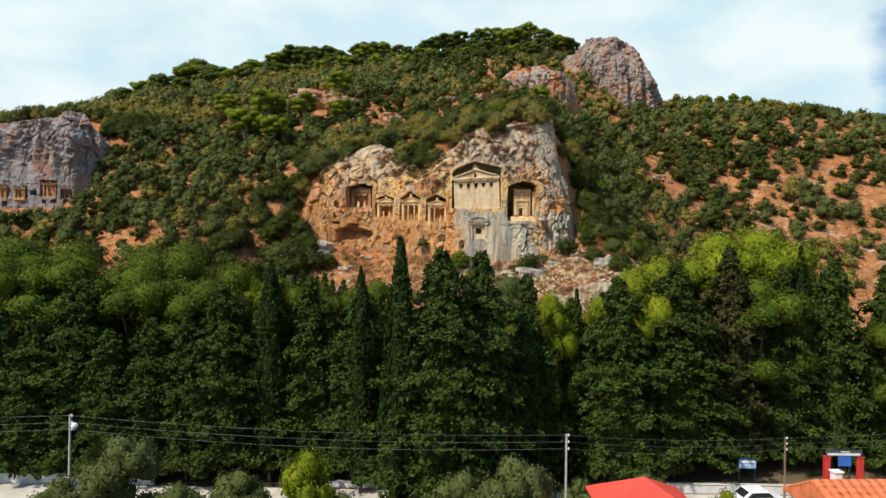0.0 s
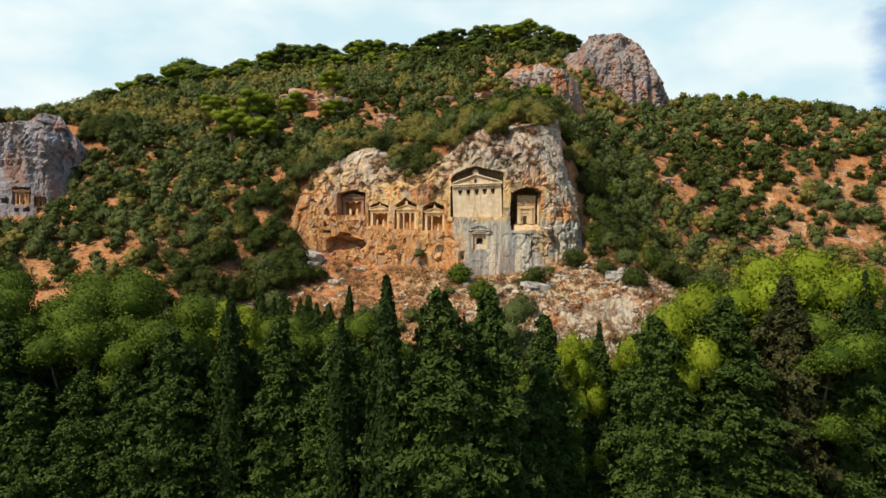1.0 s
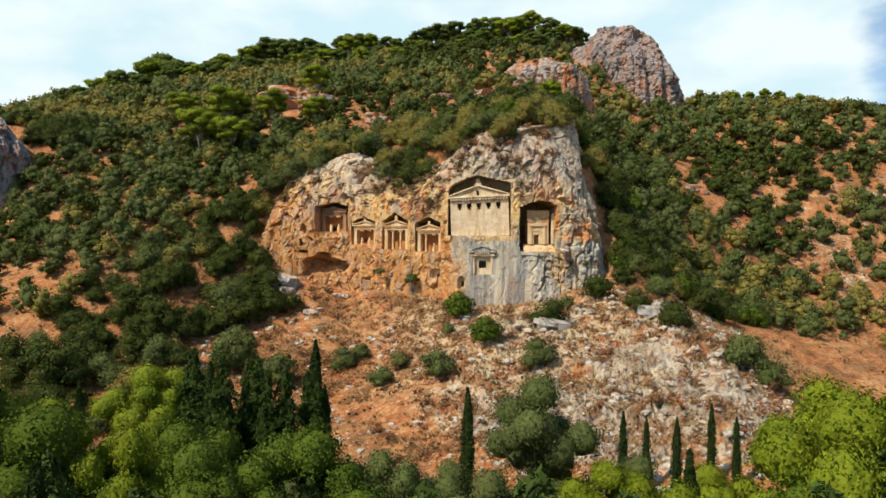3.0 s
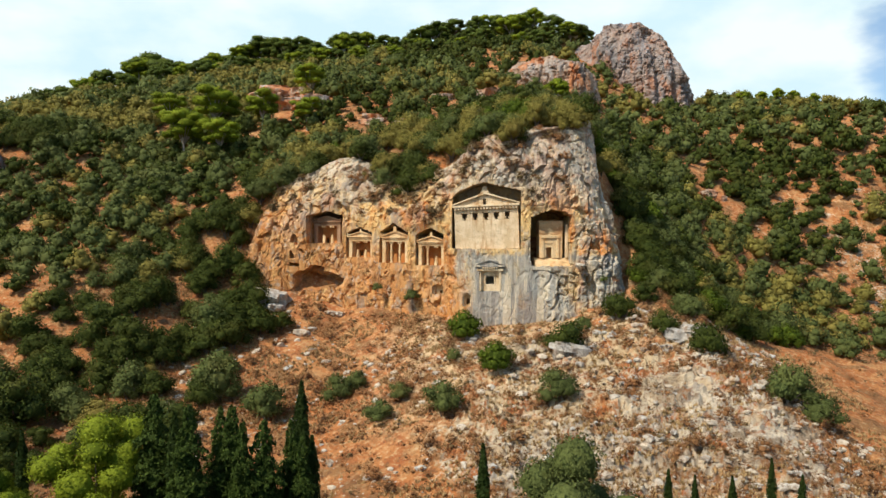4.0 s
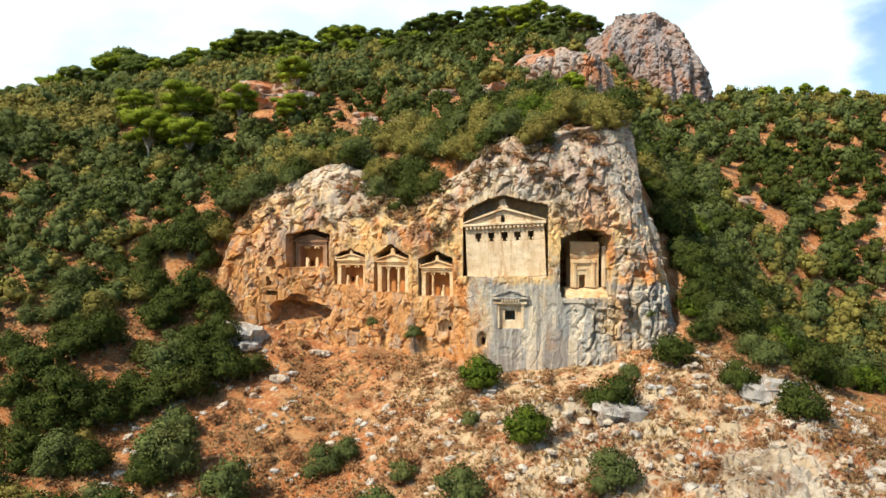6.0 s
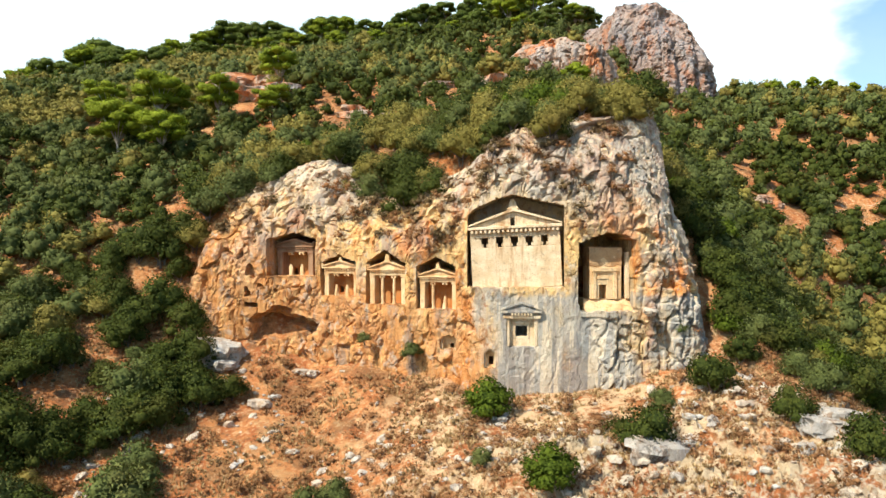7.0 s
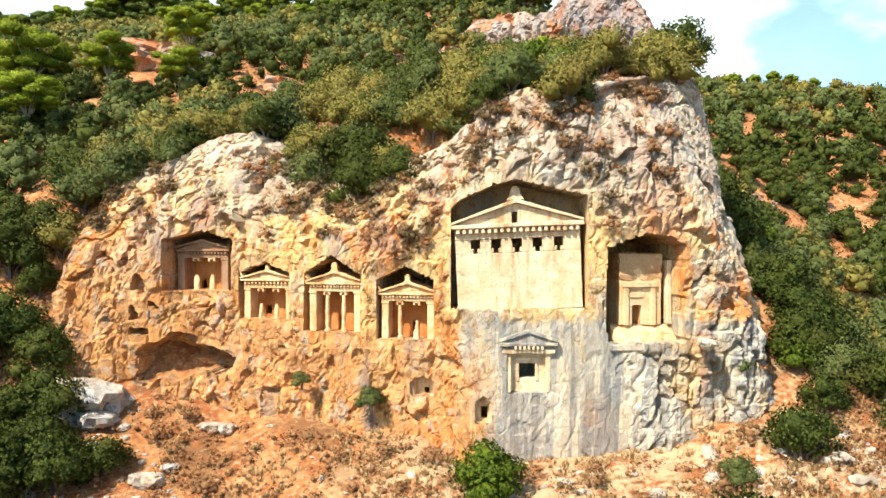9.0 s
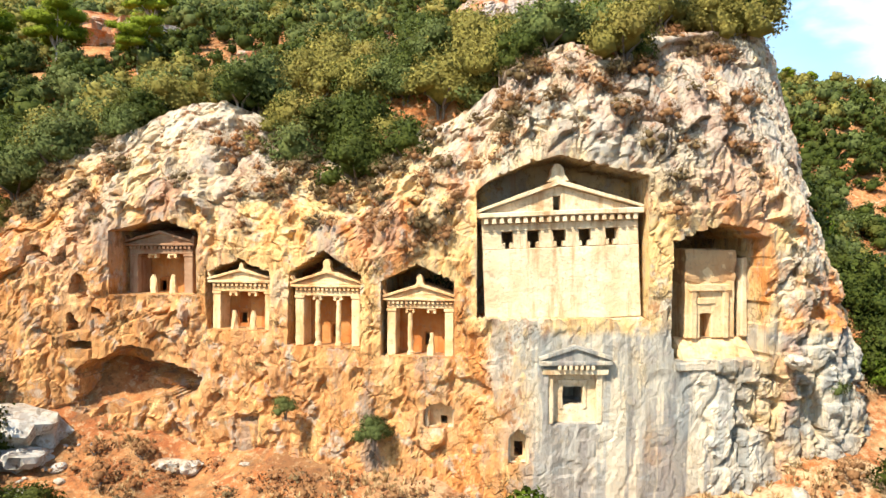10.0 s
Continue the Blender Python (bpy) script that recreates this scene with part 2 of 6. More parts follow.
# ---- materials ----
def surface(name, rough=0.85, metal=0.0, specular=0.3):
    m = bpy.data.materials.new(name)
    m.use_nodes = True
    b = m.node_tree.nodes["Principled BSDF"]
    b.inputs["Roughness"].default_value = rough
    b.inputs["Metallic"].default_value = metal
    b.inputs["Specular IOR Level"].default_value = specular
    return m, m.node_tree, b


def node(nt, kind, **inputs):
    n = nt.nodes.new(kind)
    for key, value in inputs.items():
        slot = n.inputs[key.replace("_", " ")]
        if isinstance(value, bpy.types.NodeSocket):
            nt.links.new(value, slot)
        else:
            slot.default_value = value
    return n


def noise_of(nt, coords, size, detail=5, stretch=None, rough=0.55):
    """Noise with its coarsest wavelength about size metres."""
    if stretch:
        mp = node(nt, "ShaderNodeMapping", Vector=coords, Scale=stretch)
        coords = mp.outputs["Vector"]
    return node(nt, "ShaderNodeTexNoise", Vector=coords, Scale=1.0 / size, Detail=float(detail), Roughness=rough).outputs["Fac"]


def step_of(nt, value, a, b):
    n = node(nt, "ShaderNodeMapRange", Value=value)
    n.inputs["From Min"].default_value, n.inputs["From Max"].default_value = a, b
    n.interpolation_type = "SMOOTHSTEP"
    return n.outputs["Result"]


def sums(nt, op, a, b):
    n = nt.nodes.new("ShaderNodeMath")
    n.operation = op
    for k, v in enumerate((a, b)):
        if isinstance(v, bpy.types.NodeSocket):
            nt.links.new(v, n.inputs[k])
        else:
            n.inputs[k].default_value = v
    return n.outputs["Value"]


def blend(nt, fac, a, b, way="MIX"):
    n = nt.nodes.new("ShaderNodeMix")
    n.data_type, n.blend_type = "RGBA", way
    for key, v in (("Factor", fac), ("A", a), ("B", b)):
        slot = [s for s in n.inputs if s.name == key and (s.type == "RGBA" or key == "Factor") and s.enabled][0]
        if isinstance(v, bpy.types.NodeSocket):
            nt.links.new(v, slot)
        elif key == "Factor":
            slot.default_value = v
        else:
            slot.default_value = (*v, 1)
    return [s for s in n.outputs if s.type == "RGBA"][0]


def relief(nt, b, height, strength, distance):
    n = node(nt, "ShaderNodeBump", Height=height, Strength=strength, Distance=distance)
    nt.links.new(n.outputs["Normal"], b.inputs["Normal"])


def rock_material(name, grey, ochre, rust, slab=False, rust_share=0.5):
    m, nt, b = surface(name, 0.92, specular=0.12)
    co = node(nt, "ShaderNodeNewGeometry").outputs["Position"]
    big = noise_of(nt, co, 9.0, 6)
    mid = noise_of(nt, co, 2.2, 8, (1.0, 1.0, 0.5), 0.68)
    fine = noise_of(nt, co, 0.5, 8, (1.0, 1.0, 0.6), 0.74)
    streak = noise_of(nt, co, 1.6, 7, (1.0, 1.0, 0.14), 0.62)
    col = blend(nt, step_of(nt, sums(nt, "ADD", sums(nt, "MULTIPLY", big, 0.55), sums(nt, "MULTIPLY", mid, 0.45)), 0.41, 0.55), grey, ochre)
    stain = noise_of(nt, co, 5.0, 8, (1, 1, 0.5), 0.64)
    col = blend(nt, sums(nt, "MULTIPLY", step_of(nt, stain, 0.60 - 0.13 * rust_share, 0.70 - 0.13 * rust_share), 0.9), col, rust)
    if slab:
        # grey weathered rock towards the crest and the east, rust-orange low in the west
        where = node(nt, "ShaderNodeSeparateXYZ", Vector=co)
        patchy = sums(nt, "ADD", sums(nt, "MULTIPLY", stain, 13.0), sums(nt, "MULTIPLY", mid, 7.0))
        height = sums(nt, "ADD", sums(nt, "ADD", where.outputs["Z"], patchy), sums(nt, "MULTIPLY", where.outputs["X"], 0.10))
        old = blend(nt, step_of(nt, mid, 0.38, 0.6), (0.35, 0.325, 0.275), (0.65, 0.555, 0.395))
        col = blend(nt, sums(nt, "MULTIPLY", step_of(nt, height, 46.0, 51.5), 0.5), col, old)
        warm = sums(nt, "SUBTRACT", sums(nt, "ADD", where.outputs["Z"], sums(nt, "MULTIPLY", where.outputs["X"], 0.45)), patchy)
        col = blend(nt, sums(nt, "MULTIPLY", step_of(nt, warm, 20.0, 11.0), 0.7), col, (0.60, 0.27, 0.085))
        # the dressed lower wall under the great tomb has weathered grey; the rock under the small tombs is rust-red
        xyz = node(nt, "ShaderNodeSeparateXYZ", Vector=co)
        low = step_of(nt, sums(nt, "ADD", xyz.outputs["Z"], sums(nt, "MULTIPLY", mid, 2.0)), 29.0, 28.2)
        side = step_of(nt, sums(nt, "ADD", xyz.outputs["X"], sums(nt, "MULTIPLY", streak, 6.0)), 6.6, 8.4)
        thin = noise_of(nt, co, 0.9, 6, (1.0, 1.0, 0.07), 0.6)
        grey_wall = blend(nt, step_of(nt, streak, 0.38, 0.60), (0.205, 0.22, 0.215), (0.38, 0.37, 0.32))
        grey_wall = blend(nt, sums(nt, "MULTIPLY", step_of(nt, thin, 0.53, 0.62), 0.75), grey_wall, (0.165, 0.18, 0.172))
        grey_wall = blend(nt, sums(nt, "MULTIPLY", step_of(nt, thin, 0.49, 0.41), 0.8), grey_wall, (0.66, 0.56, 0.40))
        grey_wall = blend(nt, sums(nt, "MULTIPLY", step_of(nt, mid, 0.58, 0.68), 0.45), grey_wall, (0.52, 0.36, 0.19))
        grey_wall = blend(nt, sums(nt, "MULTIPLY", step_of(nt, fine, 0.54, 0.64), 0.5), grey_wall, (0.10, 0.105, 0.10))
        grey_wall = blend(nt, sums(nt, "MULTIPLY", step_of(nt, noise_of(nt, co, 1.3, 9, (1.0, 1.0, 0.6), 0.78), 0.57, 0.65), 0.6), grey_wall, (0.60, 0.50, 0.35))
        wall_share = sums(nt, "MULTIPLY", sums(nt, "MULTIPLY", low, side), step_of(nt, big, 0.72, 0.55))
        left = step_of(nt, xyz.outputs["X"], 3.0, -2.0)
        glow = sums(nt, "MULTIPLY", sums(nt, "MULTIPLY", step_of(nt, xyz.outputs["Z"], 31.0, 26.5), left), step_of(nt, streak, 0.36, 0.54))
        col = blend(nt, sums(nt, "MULTIPLY", glow, 0.8), col, (0.50, 0.23, 0.08))
        crest = sums(nt, "MULTIPLY", step_of(nt, sums(nt, "ADD", xyz.outputs["Z"], sums(nt, "MULTIPLY", big, 16.0)), 45.0, 52.0), step_of(nt, mid, 0.42, 0.56))
        col = blend(nt, sums(nt, "MULTIPLY", crest, 0.45), col, (0.52, 0.48, 0.41))
    # dark upright streaks: stains, and shaded lines of the relief painted in
    col = blend(nt, sums(nt, "MULTIPLY", step_of(nt, streak, 0.57, 0.70), 0.7), col, (0.17, 0.14, 0.115))
    col = blend(nt, sums(nt, "MULTIPLY", step_of(nt, fine, 0.54, 0.68), 0.55), col, tuple(min(0.8, c * 1.35) for c in ochre))
    col = blend(nt, sums(nt, "MULTIPLY", step_of(nt, fine, 0.45, 0.33), 0.6), col, tuple(c * 0.35 for c in ochre))
    col = blend(nt, sums(nt, "MULTIPLY", step_of(nt, mid, 0.41, 0.31), 0.6), col, tuple(c * 0.4 for c in ochre))
    spot = noise_of(nt, co, 1.5, 9, rough=0.7)
    col = blend(nt, sums(nt, "MULTIPLY", step_of(nt, spot, 0.54, 0.62), 0.6), col, tuple(0.5 * (g * 0.95 + 0.36) for g in (grey[0] * 1.12, grey[1] * 1.04, grey[2] * 0.86)))
    brown = noise_of(nt, co, 1.1, 8, (1.0, 1.0, 0.7), 0.72)
    col = blend(nt, sums(nt, "MULTIPLY", step_of(nt, brown, 0.55, 0.63), 0.7), col, tuple(0.62 * r for r in rust))
    col = blend(nt, sums(nt, "MULTIPLY", step_of(nt, brown, 0.43, 0.36), 0.6), col, tuple(min(0.85, 1.25 * c) for c in ochre))
    rill = noise_of(nt, co, 0.8, 6, (1.0, 1.0, 0.08), 0.6)
    col = blend(nt, sums(nt, "MULTIPLY", step_of(nt, rill, 0.57, 0.68), 0.45), col, tuple(0.8 * r for r in rust))
    # dark weathering where water runs down
    patina = noise_of(nt, co, 3.6, 8, (1.0, 1.0, 0.3), 0.7)
    col = blend(nt, sums(nt, "MULTIPLY", step_of(nt, patina, 0.535, 0.62), 0.65), col, (0.25, 0.20, 0.155))
    if slab:
        # broad grey weathering on the upper face
        grey_old = noise_of(nt, co, 6.5, 8, (1.0, 1.0, 0.55), 0.7)
        up = step_of(nt, sums(nt, "ADD", where.outputs["Z"], sums(nt, "MULTIPLY", grey_old, 10.0)), 36.5, 41.0)
        col = blend(nt, sums(nt, "MULTIPLY", sums(nt, "MULTIPLY", up, step_of(nt, grey_old, 0.46, 0.56)), 0.38), col, (0.33, 0.30, 0.265))
    # small pits, darkened in the colour, and dark specks
    pits = noise_of(nt, co, 0.8, 9, (1.0, 1.0, 0.6), 0.8)
    col = blend(nt, sums(nt, "MULTIPLY", step_of(nt, pits, 0.56, 0.62), 0.7), col, tuple(0.5 * r + 0.03 for r in rust))
    specks = noise_of(nt, co, 0.32, 6, rough=0.75)
    col = blend(nt, sums(nt, "MULTIPLY", step_of(nt, specks, 0.58, 0.66), 0.5), col, (0.11, 0.085, 0.06))
    # fissures at two sizes, bent by noise, the crevice dark put into the colour
    bent = node(nt, "ShaderNodeVectorMath", Vector=node(nt, "ShaderNodeTexNoise", Vector=co, Scale=0.7, Detail=5.0).outputs["Color"])
    bent.operation = "SCALE"
    bent.inputs["Scale"].default_value = 3.6
    moved = nt.nodes.new("ShaderNodeVectorMath")
    moved.operation = "ADD"
    nt.links.new(co, moved.inputs[0])
    nt.links.new(bent.outputs["Vector"], moved.inputs[1])
    squeezed = node(nt, "ShaderNodeMapping", Vector=moved.outputs["Vector"], Scale=(1.0, 1.0, 0.55)).outputs["Vector"]
    gaps = []
    for size, wide in ((0.4, 0.03), (1.1, 0.035)):
        cell = nt.nodes.new("ShaderNodeTexVoronoi")
        cell.feature = "DISTANCE_TO_EDGE"
        nt.links.new(squeezed, cell.inputs["Vector"])
        cell.inputs["Scale"].default_value = size
        gaps.append(step_of(nt, cell.outputs["Distance"], wide, 0.0))
    broken = step_of(nt, noise_of(nt, co, 2.1, 6), 0.5, 0.62)
    gap = sums(nt, "MULTIPLY", sums(nt, "MAXIMUM", gaps[0], gaps[1]), broken)
    if slab:
        gap = sums(nt, "MULTIPLY", gap, sums(nt, "SUBTRACT", 1.0, sums(nt, "MULTIPLY", wall_share, 0.75)))
    if slab:
        col = blend(nt, sums(nt, "MULTIPLY", wall_share, 0.8), col, grey_wall)
    col = blend(nt, sums(nt, "MULTIPLY", gap, 0.75), col, tuple(c * 0.25 for c in ochre))
    nt.links.new(col, b.inputs["Base Color"])
    relief(nt, b, sums(nt, "SUBTRACT", sums(nt, "ADD", sums(nt, "MULTIPLY", mid, 0.35), sums(nt, "MULTIPLY", fine, 0.8)), sums(nt, "ADD", sums(nt, "MULTIPLY", gap, 0.3), sums(nt, "MULTIPLY", pits, 0.5))), 1.0, 0.26)
    return m


def dressed_stone(name, base, stain, rust):
    m, nt, b = surface(name, 0.9, specular=0.15)
    co = node(nt, "ShaderNodeNewGeometry").outputs["Position"]
    mid = noise_of(nt, co, 1.6, 6)
    fine = noise_of(nt, co, 0.25, 6, rough=0.65)
    streak = noise_of(nt, co, 1.1, 7, (1, 1, 0.12), 0.65)
    col = blend(nt, step_of(nt, mid, 0.38, 0.66), base, stain)
    col = blend(nt, sums(nt, "MULTIPLY", step_of(nt, streak, 0.5, 0.64), 0.75), col, rust)
    pale = noise_of(nt, co, 2.2, 8, (1, 1, 0.4), 0.7)
    col = blend(nt, sums(nt, "MULTIPLY", step_of(nt, pale, 0.54, 0.64), 0.6), col, tuple(min(0.8, 1.12 * c) for c in base))
    col = blend(nt, sums(nt, "MULTIPLY", step_of(nt, fine, 0.54, 0.68), 0.5), col, (0.25, 0.18, 0.11))
    col = blend(nt, sums(nt, "MULTIPLY", step_of(nt, noise_of(nt, co, 0.9, 7, rough=0.7), 0.58, 0.70), 0.65), col, (0.30, 0.22, 0.14))
    nt.links.new(col, b.inputs["Base Color"])
    relief(nt, b, sums(nt, "ADD", mid, sums(nt, "MULTIPLY", fine, 0.6)), 0.9, 0.13)
    return m


def leaf_material(name, dark, light, dry=None, through=0.25):
    m, nt, b = surface(name, 0.7, specular=0.1)
    geo = node(nt, "ShaderNodeNewGeometry")
    info = node(nt, "ShaderNodeObjectInfo")
    col = blend(nt, geo.outputs["Random Per Island"], dark, light)
    patch = noise_of(nt, geo.outputs["Position"], 5.5, 3)
    tone = dry or tuple(0.5 * (a + c) for a, c in zip(dark, light))
    col = blend(nt, sums(nt, "MULTIPLY", step_of(nt, patch, 0.5, 0.72), 0.6 if dry else 0.3), col, tone)
    col = blend(nt, sums(nt, "MULTIPLY", info.outputs["Random"], 0.55), col, tuple(c * 0.55 for c in light))
    # noise paints dim gaps and lit tips between sprigs into the leaf colour
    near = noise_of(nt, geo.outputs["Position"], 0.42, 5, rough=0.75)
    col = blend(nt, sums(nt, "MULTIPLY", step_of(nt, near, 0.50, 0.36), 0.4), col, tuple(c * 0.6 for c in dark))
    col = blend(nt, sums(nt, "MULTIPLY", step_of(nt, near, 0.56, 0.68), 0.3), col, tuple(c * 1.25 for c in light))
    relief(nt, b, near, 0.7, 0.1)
    nt.links.new(col, b.inputs["Base Color"])
    glow = node(nt, "ShaderNodeBsdfTranslucent", Color=col)
    mix = node(nt, "ShaderNodeMixShader", Fac=through)
    nt.links.new(b.outputs["BSDF"], mix.inputs[1])
    nt.links.new(glow.outputs["BSDF"], mix.inputs[2])
    nt.links.new(mix.outputs["Shader"], nt.nodes["Material Output"].inputs["Surface"])
    return m


def plain(name, colour, rough=0.7, metal=0.0, vary=0.25, size=0.6, bump=0.2):
    m, nt, b = surface(name, rough, metal)
    co = node(nt, "ShaderNodeNewGeometry").outputs["Position"]
    n = noise_of(nt, co, size, 6)
    fine = noise_of(nt, co, size * 0.15, 4)
    col = blend(nt, step_of(nt, n, 0.3, 0.7), tuple(c * (1 - vary) for c in colour), tuple(min(1, c * (1 + vary)) for c in colour))
    col = blend(nt, sums(nt, "MULTIPLY", step_of(nt, fine, 0.6, 0.8), 0.4), col, tuple(c * 0.5 for c in colour))
    nt.links.new(col, b.inputs["Base Color"])
    relief(nt, b, fine, bump, 0.02)
    return m


ROCK = rock_material("limestone_cliff", (0.52, 0.465, 0.365), (0.68, 0.445, 0.185), (0.56, 0.195, 0.042), slab=True, rust_share=0.62)
CRAG = rock_material("grey_crag_limestone", (0.25, 0.24, 0.25), (0.33, 0.29, 0.27), (0.32, 0.155, 0.10), rust_share=0.7)
STONE = dressed_stone("carved_limestone", (0.69, 0.54, 0.345), (0.58, 0.42, 0.24), (0.40, 0.22, 0.09))
STONE_WARM = dressed_stone("warm_carved_limestone", (0.70, 0.51, 0.28), (0.62, 0.38, 0.17), (0.46, 0.20, 0.07))
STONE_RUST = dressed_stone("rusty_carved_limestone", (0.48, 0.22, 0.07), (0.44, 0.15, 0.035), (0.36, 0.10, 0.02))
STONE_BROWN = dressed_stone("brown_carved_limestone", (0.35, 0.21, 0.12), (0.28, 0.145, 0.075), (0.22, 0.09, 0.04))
STONE_OCHRE = dressed_stone("ochre_rough_stone", (0.52, 0.34, 0.17), (0.44, 0.24, 0.105), (0.33, 0.14, 0.055))
BOULDER = rock_material("boulder_limestone", (0.50, 0.47, 0.41), (0.57, 0.47, 0.345), (0.44, 0.26, 0.13), rust_share=0.3)
LEDGE = rock_material("grey_ledge_limestone", (0.34, 0.335, 0.32), (0.44, 0.39, 0.32), (0.40, 0.24, 0.13), rust_share=0.2)
MIDROCK = rock_material("rusty_crag_limestone", (0.38, 0.34, 0.30), (0.40, 0.28, 0.19), (0.50, 0.18, 0.06), rust_share=0.9)
BARK = plain("bark", (0.16, 0.12, 0.09), 0.9, vary=0.35, size=0.3, bump=0.5)
PALE_BARK = plain("pale_bark", (0.38, 0.33, 0.27), 0.9, vary=0.3, size=0.4, bump=0.4)
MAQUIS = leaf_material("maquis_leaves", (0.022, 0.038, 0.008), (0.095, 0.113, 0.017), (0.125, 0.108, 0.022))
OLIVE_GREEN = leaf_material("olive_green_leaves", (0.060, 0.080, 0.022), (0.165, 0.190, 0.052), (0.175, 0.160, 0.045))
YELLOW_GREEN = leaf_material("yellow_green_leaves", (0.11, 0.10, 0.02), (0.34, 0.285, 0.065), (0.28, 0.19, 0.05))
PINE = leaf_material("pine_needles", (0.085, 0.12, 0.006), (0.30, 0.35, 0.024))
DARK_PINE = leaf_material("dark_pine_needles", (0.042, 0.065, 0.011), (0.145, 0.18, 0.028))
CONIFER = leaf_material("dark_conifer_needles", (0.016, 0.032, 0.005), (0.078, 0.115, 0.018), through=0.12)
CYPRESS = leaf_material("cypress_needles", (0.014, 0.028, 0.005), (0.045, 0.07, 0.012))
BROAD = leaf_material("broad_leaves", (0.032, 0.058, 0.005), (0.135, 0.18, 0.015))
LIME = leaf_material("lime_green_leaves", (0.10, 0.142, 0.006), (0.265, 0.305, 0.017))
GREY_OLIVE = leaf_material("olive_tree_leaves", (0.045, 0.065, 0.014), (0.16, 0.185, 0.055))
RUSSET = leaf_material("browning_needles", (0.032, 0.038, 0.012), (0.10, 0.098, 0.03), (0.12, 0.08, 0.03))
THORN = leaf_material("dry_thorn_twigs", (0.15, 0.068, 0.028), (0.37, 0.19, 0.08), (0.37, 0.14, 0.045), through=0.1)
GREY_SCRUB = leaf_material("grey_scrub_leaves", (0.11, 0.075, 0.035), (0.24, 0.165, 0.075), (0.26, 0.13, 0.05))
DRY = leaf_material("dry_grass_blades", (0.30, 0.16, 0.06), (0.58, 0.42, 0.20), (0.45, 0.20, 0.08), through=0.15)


def soil_material():
    m, nt, b = surface("hillside_soil", 0.95, specular=0.1)
    co = node(nt, "ShaderNodeNewGeometry").outputs["Position"]
    xyz = node(nt, "ShaderNodeSeparateXYZ", Vector=co)
    big = noise_of(nt, co, 14.0, 6)
    mid = noise_of(nt, co, 3.0, 7, rough=0.62)
    fine = noise_of(nt, co, 0.6, 7, rough=0.7)
    rocky = node(nt, "ShaderNodeAttribute")
    rocky.attribute_name = "rock"
    col = blend(nt, step_of(nt, mid, 0.38, 0.60), (0.355, 0.117, 0.039), (0.475, 0.208, 0.073))
    col = blend(nt, step_of(nt, big, 0.48, 0.60), col, (0.41, 0.14, 0.042))
    col = blend(nt, sums(nt, "MULTIPLY", step_of(nt, fine, 0.53, 0.62), 0.6), col, (0.58, 0.41, 0.22))
    col = blend(nt, sums(nt, "MULTIPLY", step_of(nt, fine, 0.46, 0.34), 0.75), col, (0.14, 0.07, 0.035))
    stone = blend(nt, step_of(nt, mid, 0.36, 0.6), (0.33, 0.29, 0.235), (0.54, 0.45, 0.325))
    stone = blend(nt, sums(nt, "MULTIPLY", step_of(nt, fine, 0.47, 0.36), 0.75), stone, (0.17, 0.10, 0.06))
    col = blend(nt, step_of(nt, sums(nt, "ADD", rocky.outputs["Fac"], sums(nt, "MULTIPLY", sums(nt, "ADD", mid, fine), 0.9)), 1.22, 1.36), col, stone)
    low_growth = noise_of(nt, co, 5.5, 7, rough=0.68)
    col = blend(nt, sums(nt, "MULTIPLY", step_of(nt, low_growth, 0.50, 0.58), 0.6), col, (0.17, 0.10, 0.045))
    col = blend(nt, sums(nt, "MULTIPLY", step_of(nt, low_growth, 0.45, 0.38), 0.5), col, (0.42, 0.26, 0.115))
    rubble = noise_of(nt, co, 0.75, 8, rough=0.82)
    col = blend(nt, sums(nt, "MULTIPLY", step_of(nt, rubble, 0.55, 0.61), 0.6), col, (0.50, 0.345, 0.18))
    col = blend(nt, sums(nt, "MULTIPLY", step_of(nt, rubble, 0.45, 0.38), 0.7), col, (0.12, 0.065, 0.038))
    # the fresh scree under the cliff is paler, straw-coloured
    fan = node(nt, "ShaderNodeVectorMath", Vector=co)
    fan.operation = "DISTANCE"
    fan.inputs[1].default_value = (12.0, 143.0, 15.0)
    scree = step_of(nt, sums(nt, "ADD", fan.outputs["Value"], sums(nt, "MULTIPLY", big, 12.0)), 34.0, 20.0)
    scree = sums(nt, "MULTIPLY", scree, step_of(nt, sums(nt, "ADD", mid, fine), 0.86, 1.08))
    col = blend(nt, sums(nt, "MULTIPLY", scree, 0.75), col, (0.58, 0.43, 0.245))
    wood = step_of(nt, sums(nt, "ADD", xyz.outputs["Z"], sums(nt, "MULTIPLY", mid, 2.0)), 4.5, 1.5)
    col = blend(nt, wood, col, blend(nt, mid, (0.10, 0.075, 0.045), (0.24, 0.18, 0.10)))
    nt.links.new(col, b.inputs["Base Color"])
    relief(nt, b, sums(nt, "ADD", sums(nt, "ADD", mid, fine), rubble), 0.9, 0.25)
    return m


SOIL = soil_material()


# ---- the ground ----
def spaced(*runs):
    """Places along an axis: runs of (start, end, step)."""
    return np.concatenate([np.arange(a, b, s) for a, b, s in runs])


